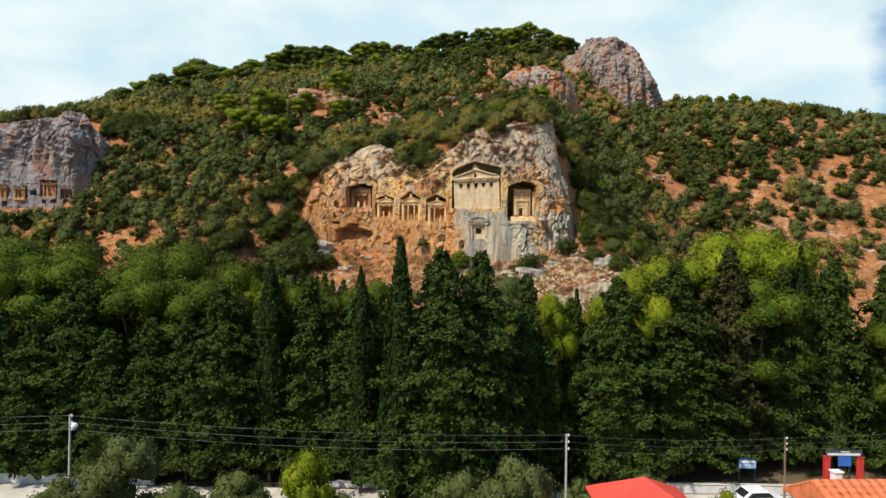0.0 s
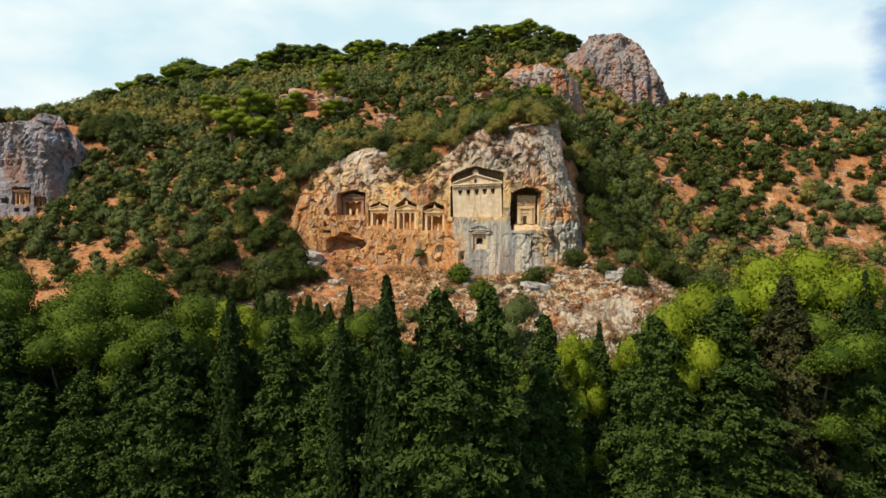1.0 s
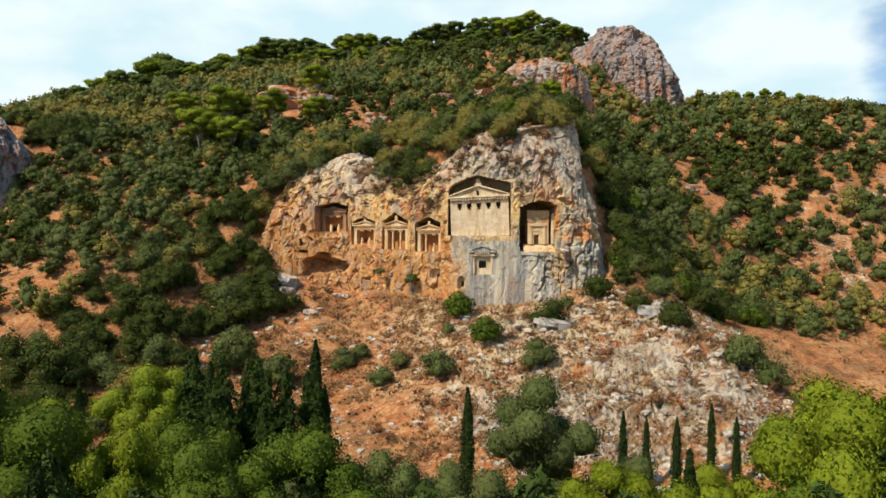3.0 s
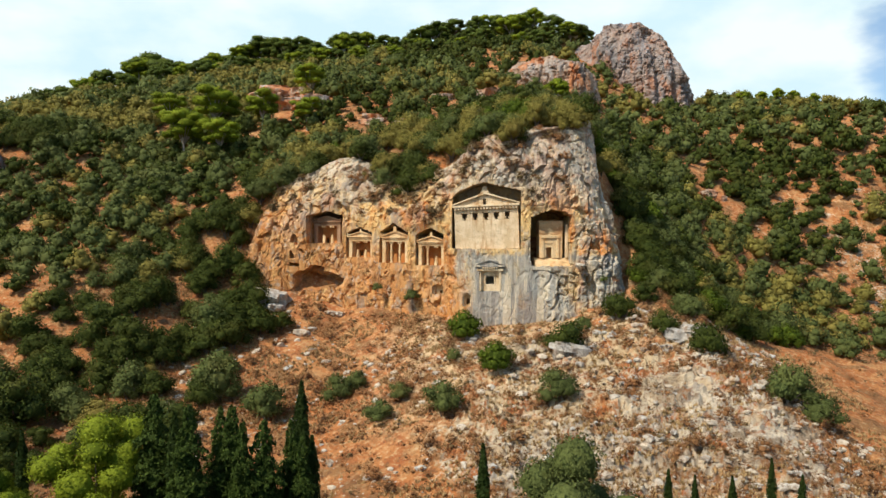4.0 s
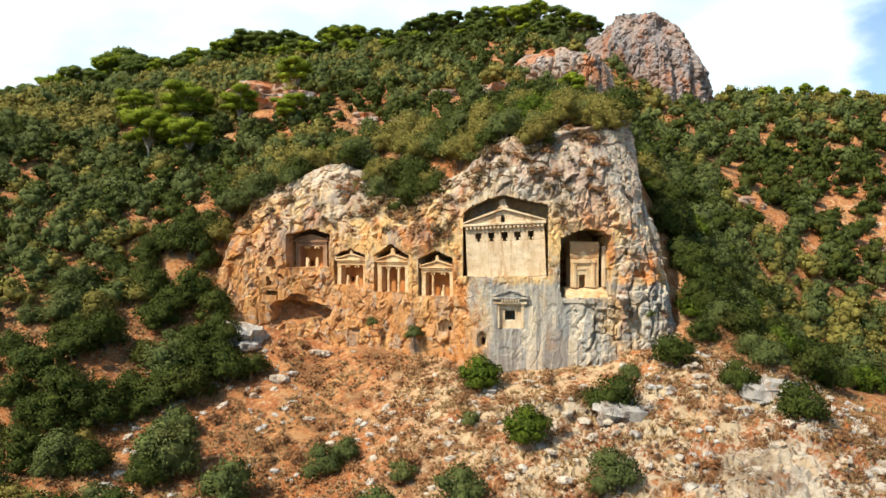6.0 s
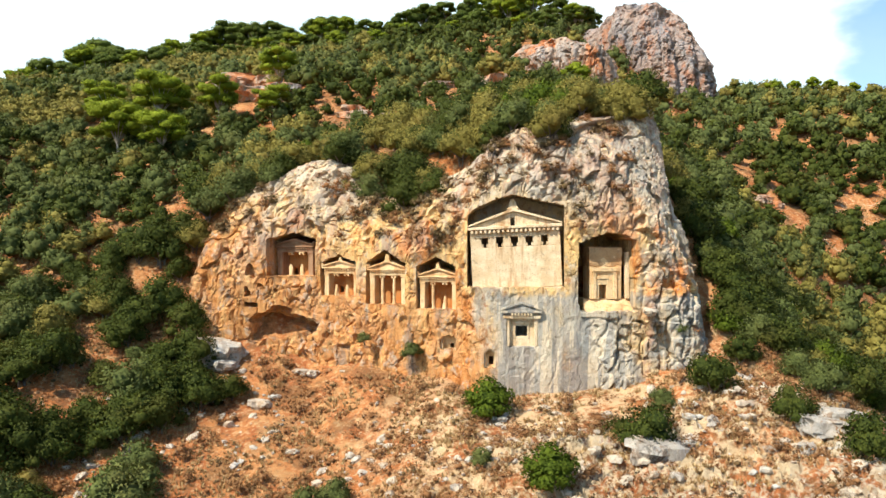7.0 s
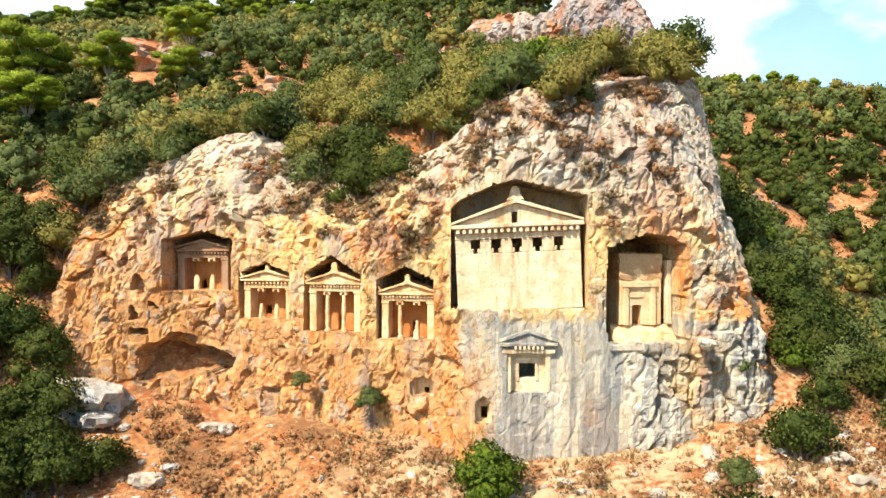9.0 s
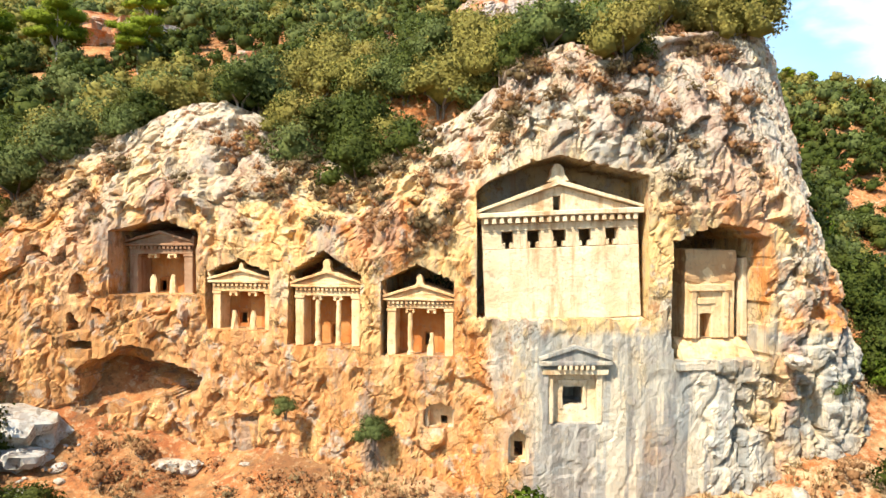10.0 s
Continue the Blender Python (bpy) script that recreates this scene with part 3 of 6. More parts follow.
gx = spaced((-3000, -600, 300), (-600, -240, 40), (-240, -70, 2.2), (-70, -16, 0.85), (-16, 50, 0.42), (50, 70, 0.85), (70, 130, 1.1), (130, 240, 2.0), (240, 600, 40), (600, 3001, 300))
gy = spaced((-1500, -100, 200), (-100, 40, 14), (40, 92, 3.5), (92, 104, 0.8), (104, 156, 0.42), (156, 170, 0.68), (170, 235, 1.2), (235, 360, 1.7), (360, 960, 20), (960, 3500, 300))
GX, GY = np.meshgrid(gx, gy)
GZ = ground_height(GX, GY)
idx = np.arange(GX.size).reshape(GX.shape)
quads = np.column_stack((idx[:-1, :-1].ravel(), idx[:-1, 1:].ravel(), idx[1:, 1:].ravel(), idx[1:, :-1].ravel()))
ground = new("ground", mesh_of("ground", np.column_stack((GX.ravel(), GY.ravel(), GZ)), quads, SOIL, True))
tagged(ground, "orange-brown rocky hillside soil rising from a dusty plain", "ground", kind="structure")
rocky = ground.data.attributes.new("rock", "FLOAT", "POINT")
gp = np.column_stack((GX.ravel(), GY.ravel(), GZ))
rocky.data.foreach_set("value", (ease(2, 5, GZ) * (0.05 + 0.40 * ledges(gp[:, 0], gp[:, 1]) + 0.14 * layers(gp, 9.0, 3, 77))).astype(np.float32))
broken = (ledges(GX, GY) > 0.25)[:-1, :-1].ravel()
ground.data.polygons.foreach_set("use_smooth", ~broken[:len(ground.data.polygons)])


# ---- cliffs ----
def distance_to(outline, u, z):
    """Signed distance of points to an outline (minus inside) and the nearest place on it."""
    best, nu, nz = np.full(len(u), 1e9), u.copy(), z.copy()
    inside = np.zeros(len(u), bool)
    n = len(outline)
    for k in range(n):
        (ax, az), (bx, bz) = outline[k], outline[(k + 1) % n]
        t = np.clip(((u - ax) * (bx - ax) + (z - az) * (bz - az)) / ((bx - ax) ** 2 + (bz - az) ** 2), 0, 1)
        qx, qz = ax + t * (bx - ax), az + t * (bz - az)
        d = np.hypot(u - qx, z - qz)
        closer = d < best
        best, nu, nz = np.where(closer, d, best), np.where(closer, qx, nu), np.where(closer, qz, nz)
        crosses = ((az > z) != (bz > z)) & (u < (bx - ax) * (z - az) / (bz - az + 1e-12) + ax)
        inside ^= crosses
    return np.where(inside, -best, best), nu, nz


def cliff(name, plan, tops, setback, bend, foot, cell, recesses, seed, rough, material, smooth_zone=None, cap=14.0, flute=0.0, rise=0.28, coarse=1.0):
    """A rock face along a line in the plan: its top's height, how far the top lies back, the height from which it leans, and
    the chambers cut into it: (centre, turn, outline in metres along and up, depth)."""
    plan = np.asarray(plan, float)
    way = np.concatenate(([0], np.cumsum(np.hypot(*np.diff(plan, axis=0).T))))
    s = np.arange(0, way[-1], cell)
    px, py = glide(s, way, plan[:, 0]), glide(s, way, plan[:, 1])
    tx, ty = np.gradient(px), np.gradient(py)
    k = np.hypot(tx, ty)
    nx, ny = ty / k, -tx / k
    wide = max(3, int(2.0 / cell)) | 1
    nx, ny = (np.convolve(np.pad(a, wide // 2, mode="edge"), np.ones(wide) / wide, "valid") for a in (nx, ny))
    top = glide(s, way, tops) + 0.9 * layers(np.column_stack((px, py, px * 0)), 6.0, 4, seed + 50)
    back, zb = glide(s, way, setback), glide(s, way, bend)
    rows = int(np.max(top - foot) / cell)
    caps = int(cap / (cell * 2.0))
    v = np.arange(rows + 1) / rows
    Z = foot + v[:, None] * (top - foot)[None, :]
    lean = back[None, :] * np.clip((Z - zb[None, :]) / np.maximum(top - zb, 1)[None, :], 0, 1) ** 1.6
    over = (np.arange(1, caps + 1) * cell * 2.0)[:, None]
    lean = np.concatenate((lean, back[None, :] + over + 0 * top[None, :]))
    Z = np.concatenate((Z, top[None, :] + rise * over - 5.0 * (over / cap) ** 2))
    X, Y = px[None, :] - nx[None, :] * lean, py[None, :] - ny[None, :] * lean
    X, Y, Z = X.ravel(), Y.ravel(), Z.ravel()
    NX, NY = np.tile(nx, len(lean)), np.tile(ny, len(lean))
    p = np.column_stack((X, Y, Z))
    warp = np.column_stack([layers(p, 2.2, 3, seed + 60 + k) for k in range(3)])
    push = 0.9 * layers(p, 9.0, 2, seed) + 0.16 * layers((p + 0.4 * warp) * (1, 1, 0.6), 3.4, 3, seed + 5, 0.55)
    # upright slabs and broken blocks, cracks, bedding ledges and pockets
    push += 0.95 * blocks((p + 0.55 * coarse * warp) * (1, 1, 0.36), 2.5 * coarse, seed + 9, 12) + 0.3 * blocks((p + 0.35 * coarse * warp) * (1, 1, 0.5), 1.05 * coarse, seed + 13, 9) - 0.6
    push += 0.12 * blocks((p + 0.2 * coarse * warp) * (1, 1, 0.75), 0.5 * coarse, seed + 17, 6)
    push -= 0.7 * (1 - np.abs(layers((p + 0.4 * warp) * (1, 1, 0.2), 3.2, 2, seed + 31))) ** 11
    bed = (Z + 0.9 * layers(p, 6.0, 3, seed + 33)) / 1.9
    push += 0.34 * (bed - np.floor(bed)) * (0.4 + 0.6 * ease(-0.2, 0.4, layers(p, 7.0, 2, seed + 34)))
    push -= 0.8 * ease(0.55, 0.75, layers(p + 0.4 * warp, 1.7, 2, seed + 36))
    push += 0.13 * layers(p * (1, 1, 0.8), 0.7, 3, seed + 38, 0.6)
    if flute:
        push += flute * layers(p * (1, 1, 0.13), 6.0, 3, seed + 90)
    calm = np.ones(len(X))
    if smooth_zone is not None:
        calm = smooth_zone(X, Z)
    cuts = []
    for (cx, cy), turn, outline, depth in recesses:
        a = radians(turn)
        u = (X - cx) * math.cos(a) + (Y - cy) * math.sin(a)
        w = -(X - cx) * math.sin(a) + (Y - cy) * math.cos(a)
        if depth in HOLLOWS:
            u, zz = u + 0.35 * layers(p, 1.6, 3, seed + 70), Z + 0.45 * layers(p, 1.4, 3, seed + 75)
            d, nu, nz = distance_to(outline, u, zz)
            nu, nz = u, Z
            u = (X - cx) * math.cos(a) + (Y - cy) * math.sin(a)
            nu = u
        else:
            d, nu, nz = distance_to(outline, u, Z)
        d = np.where(np.abs(w) > 6, 9.0, d)
        calm = np.minimum(calm, 0.3 + 0.7 * ease(0.0, 1.8, d))
        cuts.append((cx, cy, a, u, w, d, nu, nz, depth))
    push *= rough * calm
    X, Y = X + NX * push, Y + NY * push
    Z = Z + 0.25 * rough * calm * layers(p, 2.0, 3, seed + 40) * (np.abs(NX) + np.abs(NY) > 0)
    for cx, cy, a, u, w, d, nu, nz, depth in cuts:
        ca, sa = math.cos(a), math.sin(a)
        w = -(X - cx) * sa + (Y - cy) * ca
        edge = np.abs(d) < 0.62 * cell
        u, z = np.where(edge, nu, u), np.where(edge, nz, Z)
        inside = depth * (0.62 + 0.38 * np.clip(1.6 * layers(p * (0.25, 0.25, 1.0), 1.3, 3, seed + 81), -1, 1)) if depth in HOLLOWS else depth
        w = np.where(d < 0, inside, w)
        touched = (d < 0) | edge
        X = np.where(touched, cx + u * ca - w * sa, X)
        Y = np.where(touched, cy + u * sa + w * ca, Y)
        Z = np.where(touched, z, Z)
    grid = np.arange(len(X)).reshape(len(lean), len(s))
    faces = np.column_stack((grid[:-1, :-1].ravel(), grid[:-1, 1:].ravel(), grid[1:, 1:].ravel(), grid[1:, :-1].ravel()))
    ob = new(name, mesh_of(name, np.column_stack((X, Y, Z)), faces, material, False))
    last = (rows + 1) * len(s)
    whole = np.column_stack((X, Y, Z))
    return ob, whole[:last], whole[last:]


def gable(x0, x1, z0, z1, peak, lean=0.0):
    return [(x0, z0), (x1, z0), (x1, z1), ((x0 + x1) / 2 + lean, peak), (x0, z1)]


def rect(x0, x1, z0, z1):
    return [(x0, z0), (x1, z0), (x1, z1), (x0, z1)]


# the tombs' places: centre of the front in the plan, and its turn
TOMB_A = ((-19.6, 169.5), -22)
TOMB_B = ((-13.8, 166.5), -22)
TOMB_C = ((-7.4, 162.5), -20)
TOMB_D = ((-1.6, 159.5), -18)
GREAT = ((7.3, 155.6), -9)
EAST = ((17.5, 153.8), 2)
NICHE = ((7.2, 154.6), -9)

HOLLOWS = (2.61, 5.01, 1.31, 1.01, 0.81)   # depths of natural hollows, whose edges are ragged

RECESSES = [
    (*TOMB_A, gable(-3.5, 3.3, 29.28, 34.1, 34.95, 0.1), 5.8),
    (*TOMB_B, gable(-2.3, 2.95, 26.85, 31.1, 32.0), 4.2),
    (*TOMB_C, gable(-2.95, 2.55, 26.05, 31.1, 32.7, 0.1), 4.6),
    (*TOMB_D, gable(-2.35, 2.68, 25.7, 30.7, 31.85), 4.6),
    (*GREAT, [(-5.6, 28.5), (5.3, 28.5), (5.3, 37.55), (1.2, 38.45), (-0.46, 38.85), (-2.4, 38.3), (-4.9, 37.2), (-5.6, 36.6)], 3.4),
    (*EAST, [(-3.5, 25.85), (2.62, 25.85), (2.5, 28.0), (2.35, 31.0), (2.6, 33.5), (1.4, 34.25), (-0.3, 34.5), (-1.8, 34.1), (-3.6, 33.3)], 7.6),
    (*NICHE, rect(-1.2, 2.26, 21.85, 25.2), 0.75),
    (*NICHE, rect(-0.2, 1.1, 22.95, 24.15), 3.0),
    ((4.2, 155.2), -9, [(-0.68, 19.5), (0.66, 19.5), (0.66, 21.1), (0.0, 21.65), (-0.68, 21.1)], 0.55),
    ((4.2, 155.2), -9, rect(-0.15, 0.57, 19.65, 20.7), 2.4),
    ((-0.5, 158.5), -18, [(-0.6, 21.1), (1.3, 21.1), (1.3, 22.3), (0.9, 22.65), (0.35, 22.8), (-0.2, 22.65), (-0.6, 22.3)], 0.9),
    ((-0.5, 158.5), -18, rect(0.26, 0.9, 21.15, 21.7), 2.6),
    # the hollow under the western tomb and the small pockets beside it
    ((-21.0, 170.3), -20, [(-4.5, 21.0), (-1.5, 20.8), (2.5, 21.6), (5.0, 22.3), (5.2, 23.4), (2.0, 24.2), (-0.5, 25.4), (-2.5, 24.8), (-4.4, 23.6)], 2.61),
    ((-21.0, 170.3), -20, [(-4.2, 21.3), (1.5, 21.6), (1.2, 22.4), (-1.0, 22.8), (-4.0, 22.4)], 5.01),
    ((-25.5, 169.8), -12, [(-1.2, 25.2), (0.9, 25.3), (0.7, 25.9), (-0.8, 26.0)], 1.31),
    ((-26.2, 169.6), -12, [(-0.7, 27.0), (0.5, 27.0), (0.3, 27.6), (-0.4, 27.6)], 1.01),
    ((-25.8, 169.6), -12, [(-0.8, 29.2), (0.6, 29.1), (0.2, 30.4), (-0.6, 30.6)], 1.01),
    ((-24.3, 169.6), -12, [(-0.5, 28.0), (0.4, 28.1), (0.3, 28.5), (-0.4, 28.5)], 0.81),
]


def dressed_zone(x, z):
    wall = ease(1.5, 3.0, x) * ease(18.5, 14.5, x) * ease(29.5, 28.0, z)
    return (1 - 0.86 * wall) * (1 - 0.4 * ease(29, 26, z) * ease(3, 0, x))


CLIFF_PLAN = [(-38, 185), (-36.5, 177.5), (-34, 171.5), (-27, 169.4), (-19.6, 168.2), (-13.8, 165.3), (-7.4, 161.3), (-1.6, 158.4), (1.2, 156.9),
              (2.3, 155.3), (7.3, 154.5), (12.5, 153.8), (17.5, 153.0), (22.5, 152.6), (27.2, 153.2), (29.0, 156.4), (28.0, 163), (29.4, 174), (31.5, 186)]
CLIFF_TOPS = [29, 33, 36.5, 41.2, 44.0, 42.6, 39.8, 42.4, 44.4, 45.2, 46.6, 47.4, 48.8, 49.7, 49.6, 48, 47, 47, 46]
CLIFF_BACK = [4, 5, 6, 6, 6, 6.5, 6.5, 5, 4, 4, 3.5, 4, 5, 7, 9.5, 8, 5, 4, 4]
CLIFF_BEND = [22, 24, 28, 32, 35.5, 33, 33.5, 33, 34, 35, 39.5, 39.5, 38, 31, 20, 20, 26, 26, 26]
great_cliff, face_points, crest_points = cliff("rock_cliff", CLIFF_PLAN, CLIFF_TOPS, CLIFF_BACK, CLIFF_BEND, 10.0, 0.165, RECESSES, 101, 0.8, ROCK, dressed_zone, rise=0.1)
tagged(great_cliff, "ochre and grey limestone cliff with carved tomb chambers", "cliff", kind="structure")

WEST_TOMBS = [((-105.8, 187.8), -2, rect(-2.3, 2.3, 32.0, 36.4), 2.2), ((-113.8, 187.8), -2, rect(-1.7, 1.7, 31.6, 34.8), 2.0), ((-118.6, 187.9), -2, rect(-1.5, 1.3, 31.6, 35.2), 2.0),
              ((-101.9, 188.8), 12, rect(-1.2, 1.2, 31.8, 34.2), 2.0), ((-107.2, 187.8), -2, rect(-0.7, 0.7, 30.3, 31.3), 1.8), ((-104.7, 187.8), -2, rect(-0.7, 0.7, 30.3, 31.3), 1.8),
              ((-101.9, 188.8), 12, rect(-0.6, 0.6, 30.4, 31.2), 1.8), ((-110.0, 187.8), -2, rect(-1.0, 0.8, 32.4, 33.8), 1.8), ((-118.0, 187.9), -2, rect(-0.6, 0.8, 29.6, 30.6), 1.8)]
west_crag, _, west_crest = cliff("rock_crag", [(-170, 206), (-152, 194), (-132, 188.5), (-118.6, 187.1), (-112, 187.0), (-105.8, 187.0), (-101.5, 188.0), (-96, 191.5), (-92, 197), (-89, 205), (-88, 214)],
                  [51.5, 52.5, 52.5, 52.5, 53, 54, 55.5, 54.5, 48, 44, 43], [4, 4, 3.5, 3.5, 3.5, 4, 5, 5, 5, 5, 5], [40, 42, 44, 46, 48, 48, 48, 46, 38, 34, 34], 22.0, 0.34, WEST_TOMBS, 211, 1.1, CRAG, lambda x, z: 0.3 + 0.7 * ease(36, 44, z), flute=2.4, coarse=2.4)
tagged(west_crag, "grey weathered limestone crag with small rock tombs at its foot", "cliff", kind="structure")

SUMMIT = rock_material("pink_grey_crag_limestone", (0.29, 0.27, 0.26), (0.34, 0.255, 0.205), (0.38, 0.175, 0.095), rust_share=0.65)
summit_crag, _, _ = cliff("rock_crag", [(47, 308), (49.5, 299), (54, 291.5), (61, 287), (69, 285), (77, 286), (84, 289), (89, 295), (92, 304), (93, 318)],
                    [103, 105, 106.5, 107.4, 107.0, 104.2, 97.5, 90.5, 85, 82], [3, 4, 5.5, 7, 7.5, 7, 5, 4, 4, 4], [88, 90, 92, 92, 92, 90, 86, 82, 80, 80], 68.0, 0.42, [], 307, 1.15, SUMMIT, cap=16, flute=2.2, rise=0.1, coarse=2.6)
tagged(summit_crag, "pinkish grey limestone crag with rust patches near the hilltop", "cliff", kind="structure")
middle_crag, _, _ = cliff("rock_crag", [(19, 262), (21, 254), (25.5, 249.5), (30.5, 247.5), (34, 245.5), (38, 243.5), (42, 244.5), (44.5, 249), (46, 260)],
                    [83, 84.2, 84.4, 83.4, 82.6, 81.8, 80.6, 79.4, 79], [4, 3, 2.5, 2, 1.5, 1.5, 1.5, 2, 3], [80, 80, 79, 76, 74, 73, 73, 73, 74], 60.0, 0.32, [], 409, 1.0,
                    MIDROCK, cap=10, flute=1.3, rise=0.05, coarse=1.8)
tagged(middle_crag, "pale limestone knob with a rust-orange broken face", "cliff", kind="structure")


# ---- the carved tombs ----
def door_wall(W, H, door, y, thick, material, parent):
    """The wall behind a porch, with a doorway through it, a frame round the doorway and a dark chamber behind."""
    x0, x1, z0, z1 = door
    bm = bmesh.new()
    block(bm, -W / 2, x0, y, y + thick, 0, H, 0)
    block(bm, x1, W / 2, y, y + thick, 0, H, 0)
    block(bm, x0, x1, y + 0.002, y + thick, z1, H, 0)
    if z0 > 0.02:
        block(bm, x0, x1, y + 0.002, y + thick, 0, z0, 0)
    back = part("back_wall", bm, material, parent)
    fw = 0.16
    bm = bmesh.new()
    block(bm, x0 - fw, x0 - 0.01, y - 0.09, y + 0.003, 0, z1 + fw, 0.02)
    block(bm, x1 + 0.01, x1 + fw, y - 0.09, y + 0.003, 0, z1 + fw, 0.02)
    block(bm, x0 - fw * 1.4, x1 + fw * 1.4, y - 0.13, y + 0.003, z1 + fw + 0.004, z1 + fw * 2.1, 0.02)
    part("door_frame", bm, material, back, "carved stone door surround")


def ionic_column(x, y, h, r, parent, whole=1.0):
    """A carved column with base and scrolled capital; whole: how much of its height still stands from the top."""
    low = h * (1 - whole)
    bm = bmesh.new()
    if whole >= 1:
        turned(bm, [(r * 1.45, 0), (r * 1.45, 0.1), (r * 1.2, 0.13), (r * 1.3, 0.22), (r, 0.28), (r * 0.95, h * 0.5), (r * 0.84, h - 0.3)], 12, x, y)
    elif whole > 0.2:
        turned(bm, [(r * 0.5, low), (r * 0.9, low + 0.08), (r * 0.84, h - 0.3)], 10, x, y)
    shaft = part("column", bm, STONE_WARM, parent) if len(bm.verts) else None
    if shaft is None:
        bm.free()
    bm = bmesh.new()
    block(bm, x - r * 1.7, x + r * 1.7, y - r * 1.1, y + r * 1.1, h - 0.12, h - 0.004, 0.02)
    for side in (-1, 1):
        made = bmesh.ops.create_cone(bm, cap_ends=True, segments=10, radius1=r * 0.55, radius2=r * 0.55, depth=r * 2.2, matrix=pose(x + side * r * 1.25, y, h - 0.22, 90, 0, 0))
    part("capital", bm, STONE_WARM, shaft or parent)


def stump(x, y, h, r, parent):
    bm = bmesh.new()
    turned(bm, [(r * 1.5, 0), (r * 1.3, h * 0.3), (r * 1.05, h * 0.7), (r * 0.5, h)], 9, x, y)
    for v in bm.verts:
        v.co += Vector((random.uniform(-0.06, 0.06), random.uniform(-0.06, 0.06), random.uniform(-0.05, 0.05)))
    part("column_stump", bm, STONE_WARM, parent, "broken column stump")


def temple_tomb(place, z0, x0, x1, h_post, h_beam, h_peak, columns, door, material, label, acro=0.7, dentils=13, depth=1.5, wall_material=None, forward=0.0):
    """A temple front cut from the rock: posts at both ends, columns between, beams with dentils, a gable and its finial."""
    (cx, cy), turn = place
    a = radians(turn)
    mid = (x0 + x1) / 2
    tomb = thing("rock_tomb", pose(cx + mid * math.cos(a) + forward * math.sin(a), cy + mid * math.sin(a) - forward * math.cos(a), z0, 0, 0, turn), label, "tomb", "rock-cut tombs")
    W = x1 - x0
    post = 0.13 * W
    part("floor_step", blocked(-W / 2 - 0.15, W / 2 + 0.15, -0.12, depth + 1.6, -0.6, 0.0, bevel=0.07, wear=0.08), ROCK, tomb)
    for side in (-1, 1):
        xa, xb = sorted((side * W / 2, side * (W / 2 - post)))
        part("corner_post", blocked(xa, xb, 0, depth, 0.003, h_post - 0.2, bevel=0.04, wear=0.015), material, tomb)
        part("post_capital", blocked(xa - 0.06, xb + 0.06, -0.06, depth, h_post - 0.197, h_post - 0.003, bevel=0.03), material, tomb)
    door_wall(W - 0.02, h_post, door, depth + 0.003, 0.35, wall_material or STONE_RUST, tomb)
    # dark brown stone inside deepens the dark behind the doorway
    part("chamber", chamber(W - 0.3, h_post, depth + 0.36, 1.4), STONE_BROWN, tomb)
    for x, whole in columns:
        if whole > 0:
            ionic_column(x, 0.25, h_post, 0.17 * W / 4.2, tomb, whole)
        if whole < 1:
            stump(x, 0.25, h_post * 0.42 * (1 - whole) + 0.35, 0.17 * W / 4.2, tomb)
    mat_top = material
    third = (h_beam - h_post)
    part("architrave", blocked(-W / 2 - 0.03, W / 2 + 0.03, -0.02, depth + 1.2, h_post + 0.002, h_post + third * 0.45, bevel=0.03, wear=0.01), mat_top, tomb)
    part("frieze", blocked(-W / 2 - 0.05, W / 2 + 0.05, 0.02, depth + 1.2, h_post + third * 0.45 + 0.003, h_post + third * 0.72, bevel=0.02), mat_top, tomb)
    pitch = W / dentils
    tooth = mesh_from(blocked(-pitch * 0.29, pitch * 0.29, -0.2, 0.018, 0, third * 0.26, bevel=0.015), "dentil", mat_top)
    for k in range(dentils):
        part("dentil", tooth, mat_top, tomb, m=pose(-W / 2 + pitch * (k + 0.5), 0, h_post + third * 0.46))
    part("cornice", blocked(-W / 2 - 0.28, W / 2 + 0.28, -0.3, depth + 1.2, h_post + third * 0.75, h_beam, bevel=0.04, wear=0.02), mat_top, tomb)
    rise = h_peak - h_beam
    part("gable_field", prism(bmesh.new(), [(-W / 2 - 0.05, h_beam + 0.003), (W / 2 + 0.05, h_beam + 0.003), (0, h_peak - 0.1)], -0.06, depth + 1.0), mat_top, tomb)
    for side in (-1, 1):
        bm = prism(bmesh.new(), [(side * (W / 2 + 0.3), h_beam + 0.01), (side * (W / 2 + 0.3), h_beam + 0.17), (0, h_peak + 0.12), (0, h_peak - 0.1)], -0.3, depth + 1.0, 0.02)
        part("raking_cornice", bm, mat_top, tomb)
    for side in (-1, 1):
        e = side * (W / 2 + 0.12)
        bm = prism(bmesh.new(), [(e - 0.17, h_beam + 0.12), (e + 0.17, h_beam + 0.12), (e + side * 0.2, h_beam + 0.42), (e + side * 0.1, h_beam + 0.62), (e - side * 0.1, h_beam + 0.3)], -0.28, 0.25, 0.02)
        part("corner_finial", bm, mat_top, tomb)
    if acro:
        w = acro * 0.32
        bm = prism(bmesh.new(), [(-w * 1.5, h_peak + 0.02), (w * 1.5, h_peak + 0.02), (w * 0.9, h_peak + acro * 0.35), (w * 1.0, h_peak + acro * 0.65), (w * 0.45, h_peak + acro), (-w * 0.45, h_peak + acro), (-w * 1.0, h_peak + acro * 0.65), (-w * 0.9, h_peak + acro * 0.35)], -0.22, 0.3, 0.03)
        part("finial", bm, mat_top, tomb, "weathered stone finial")
    return tomb


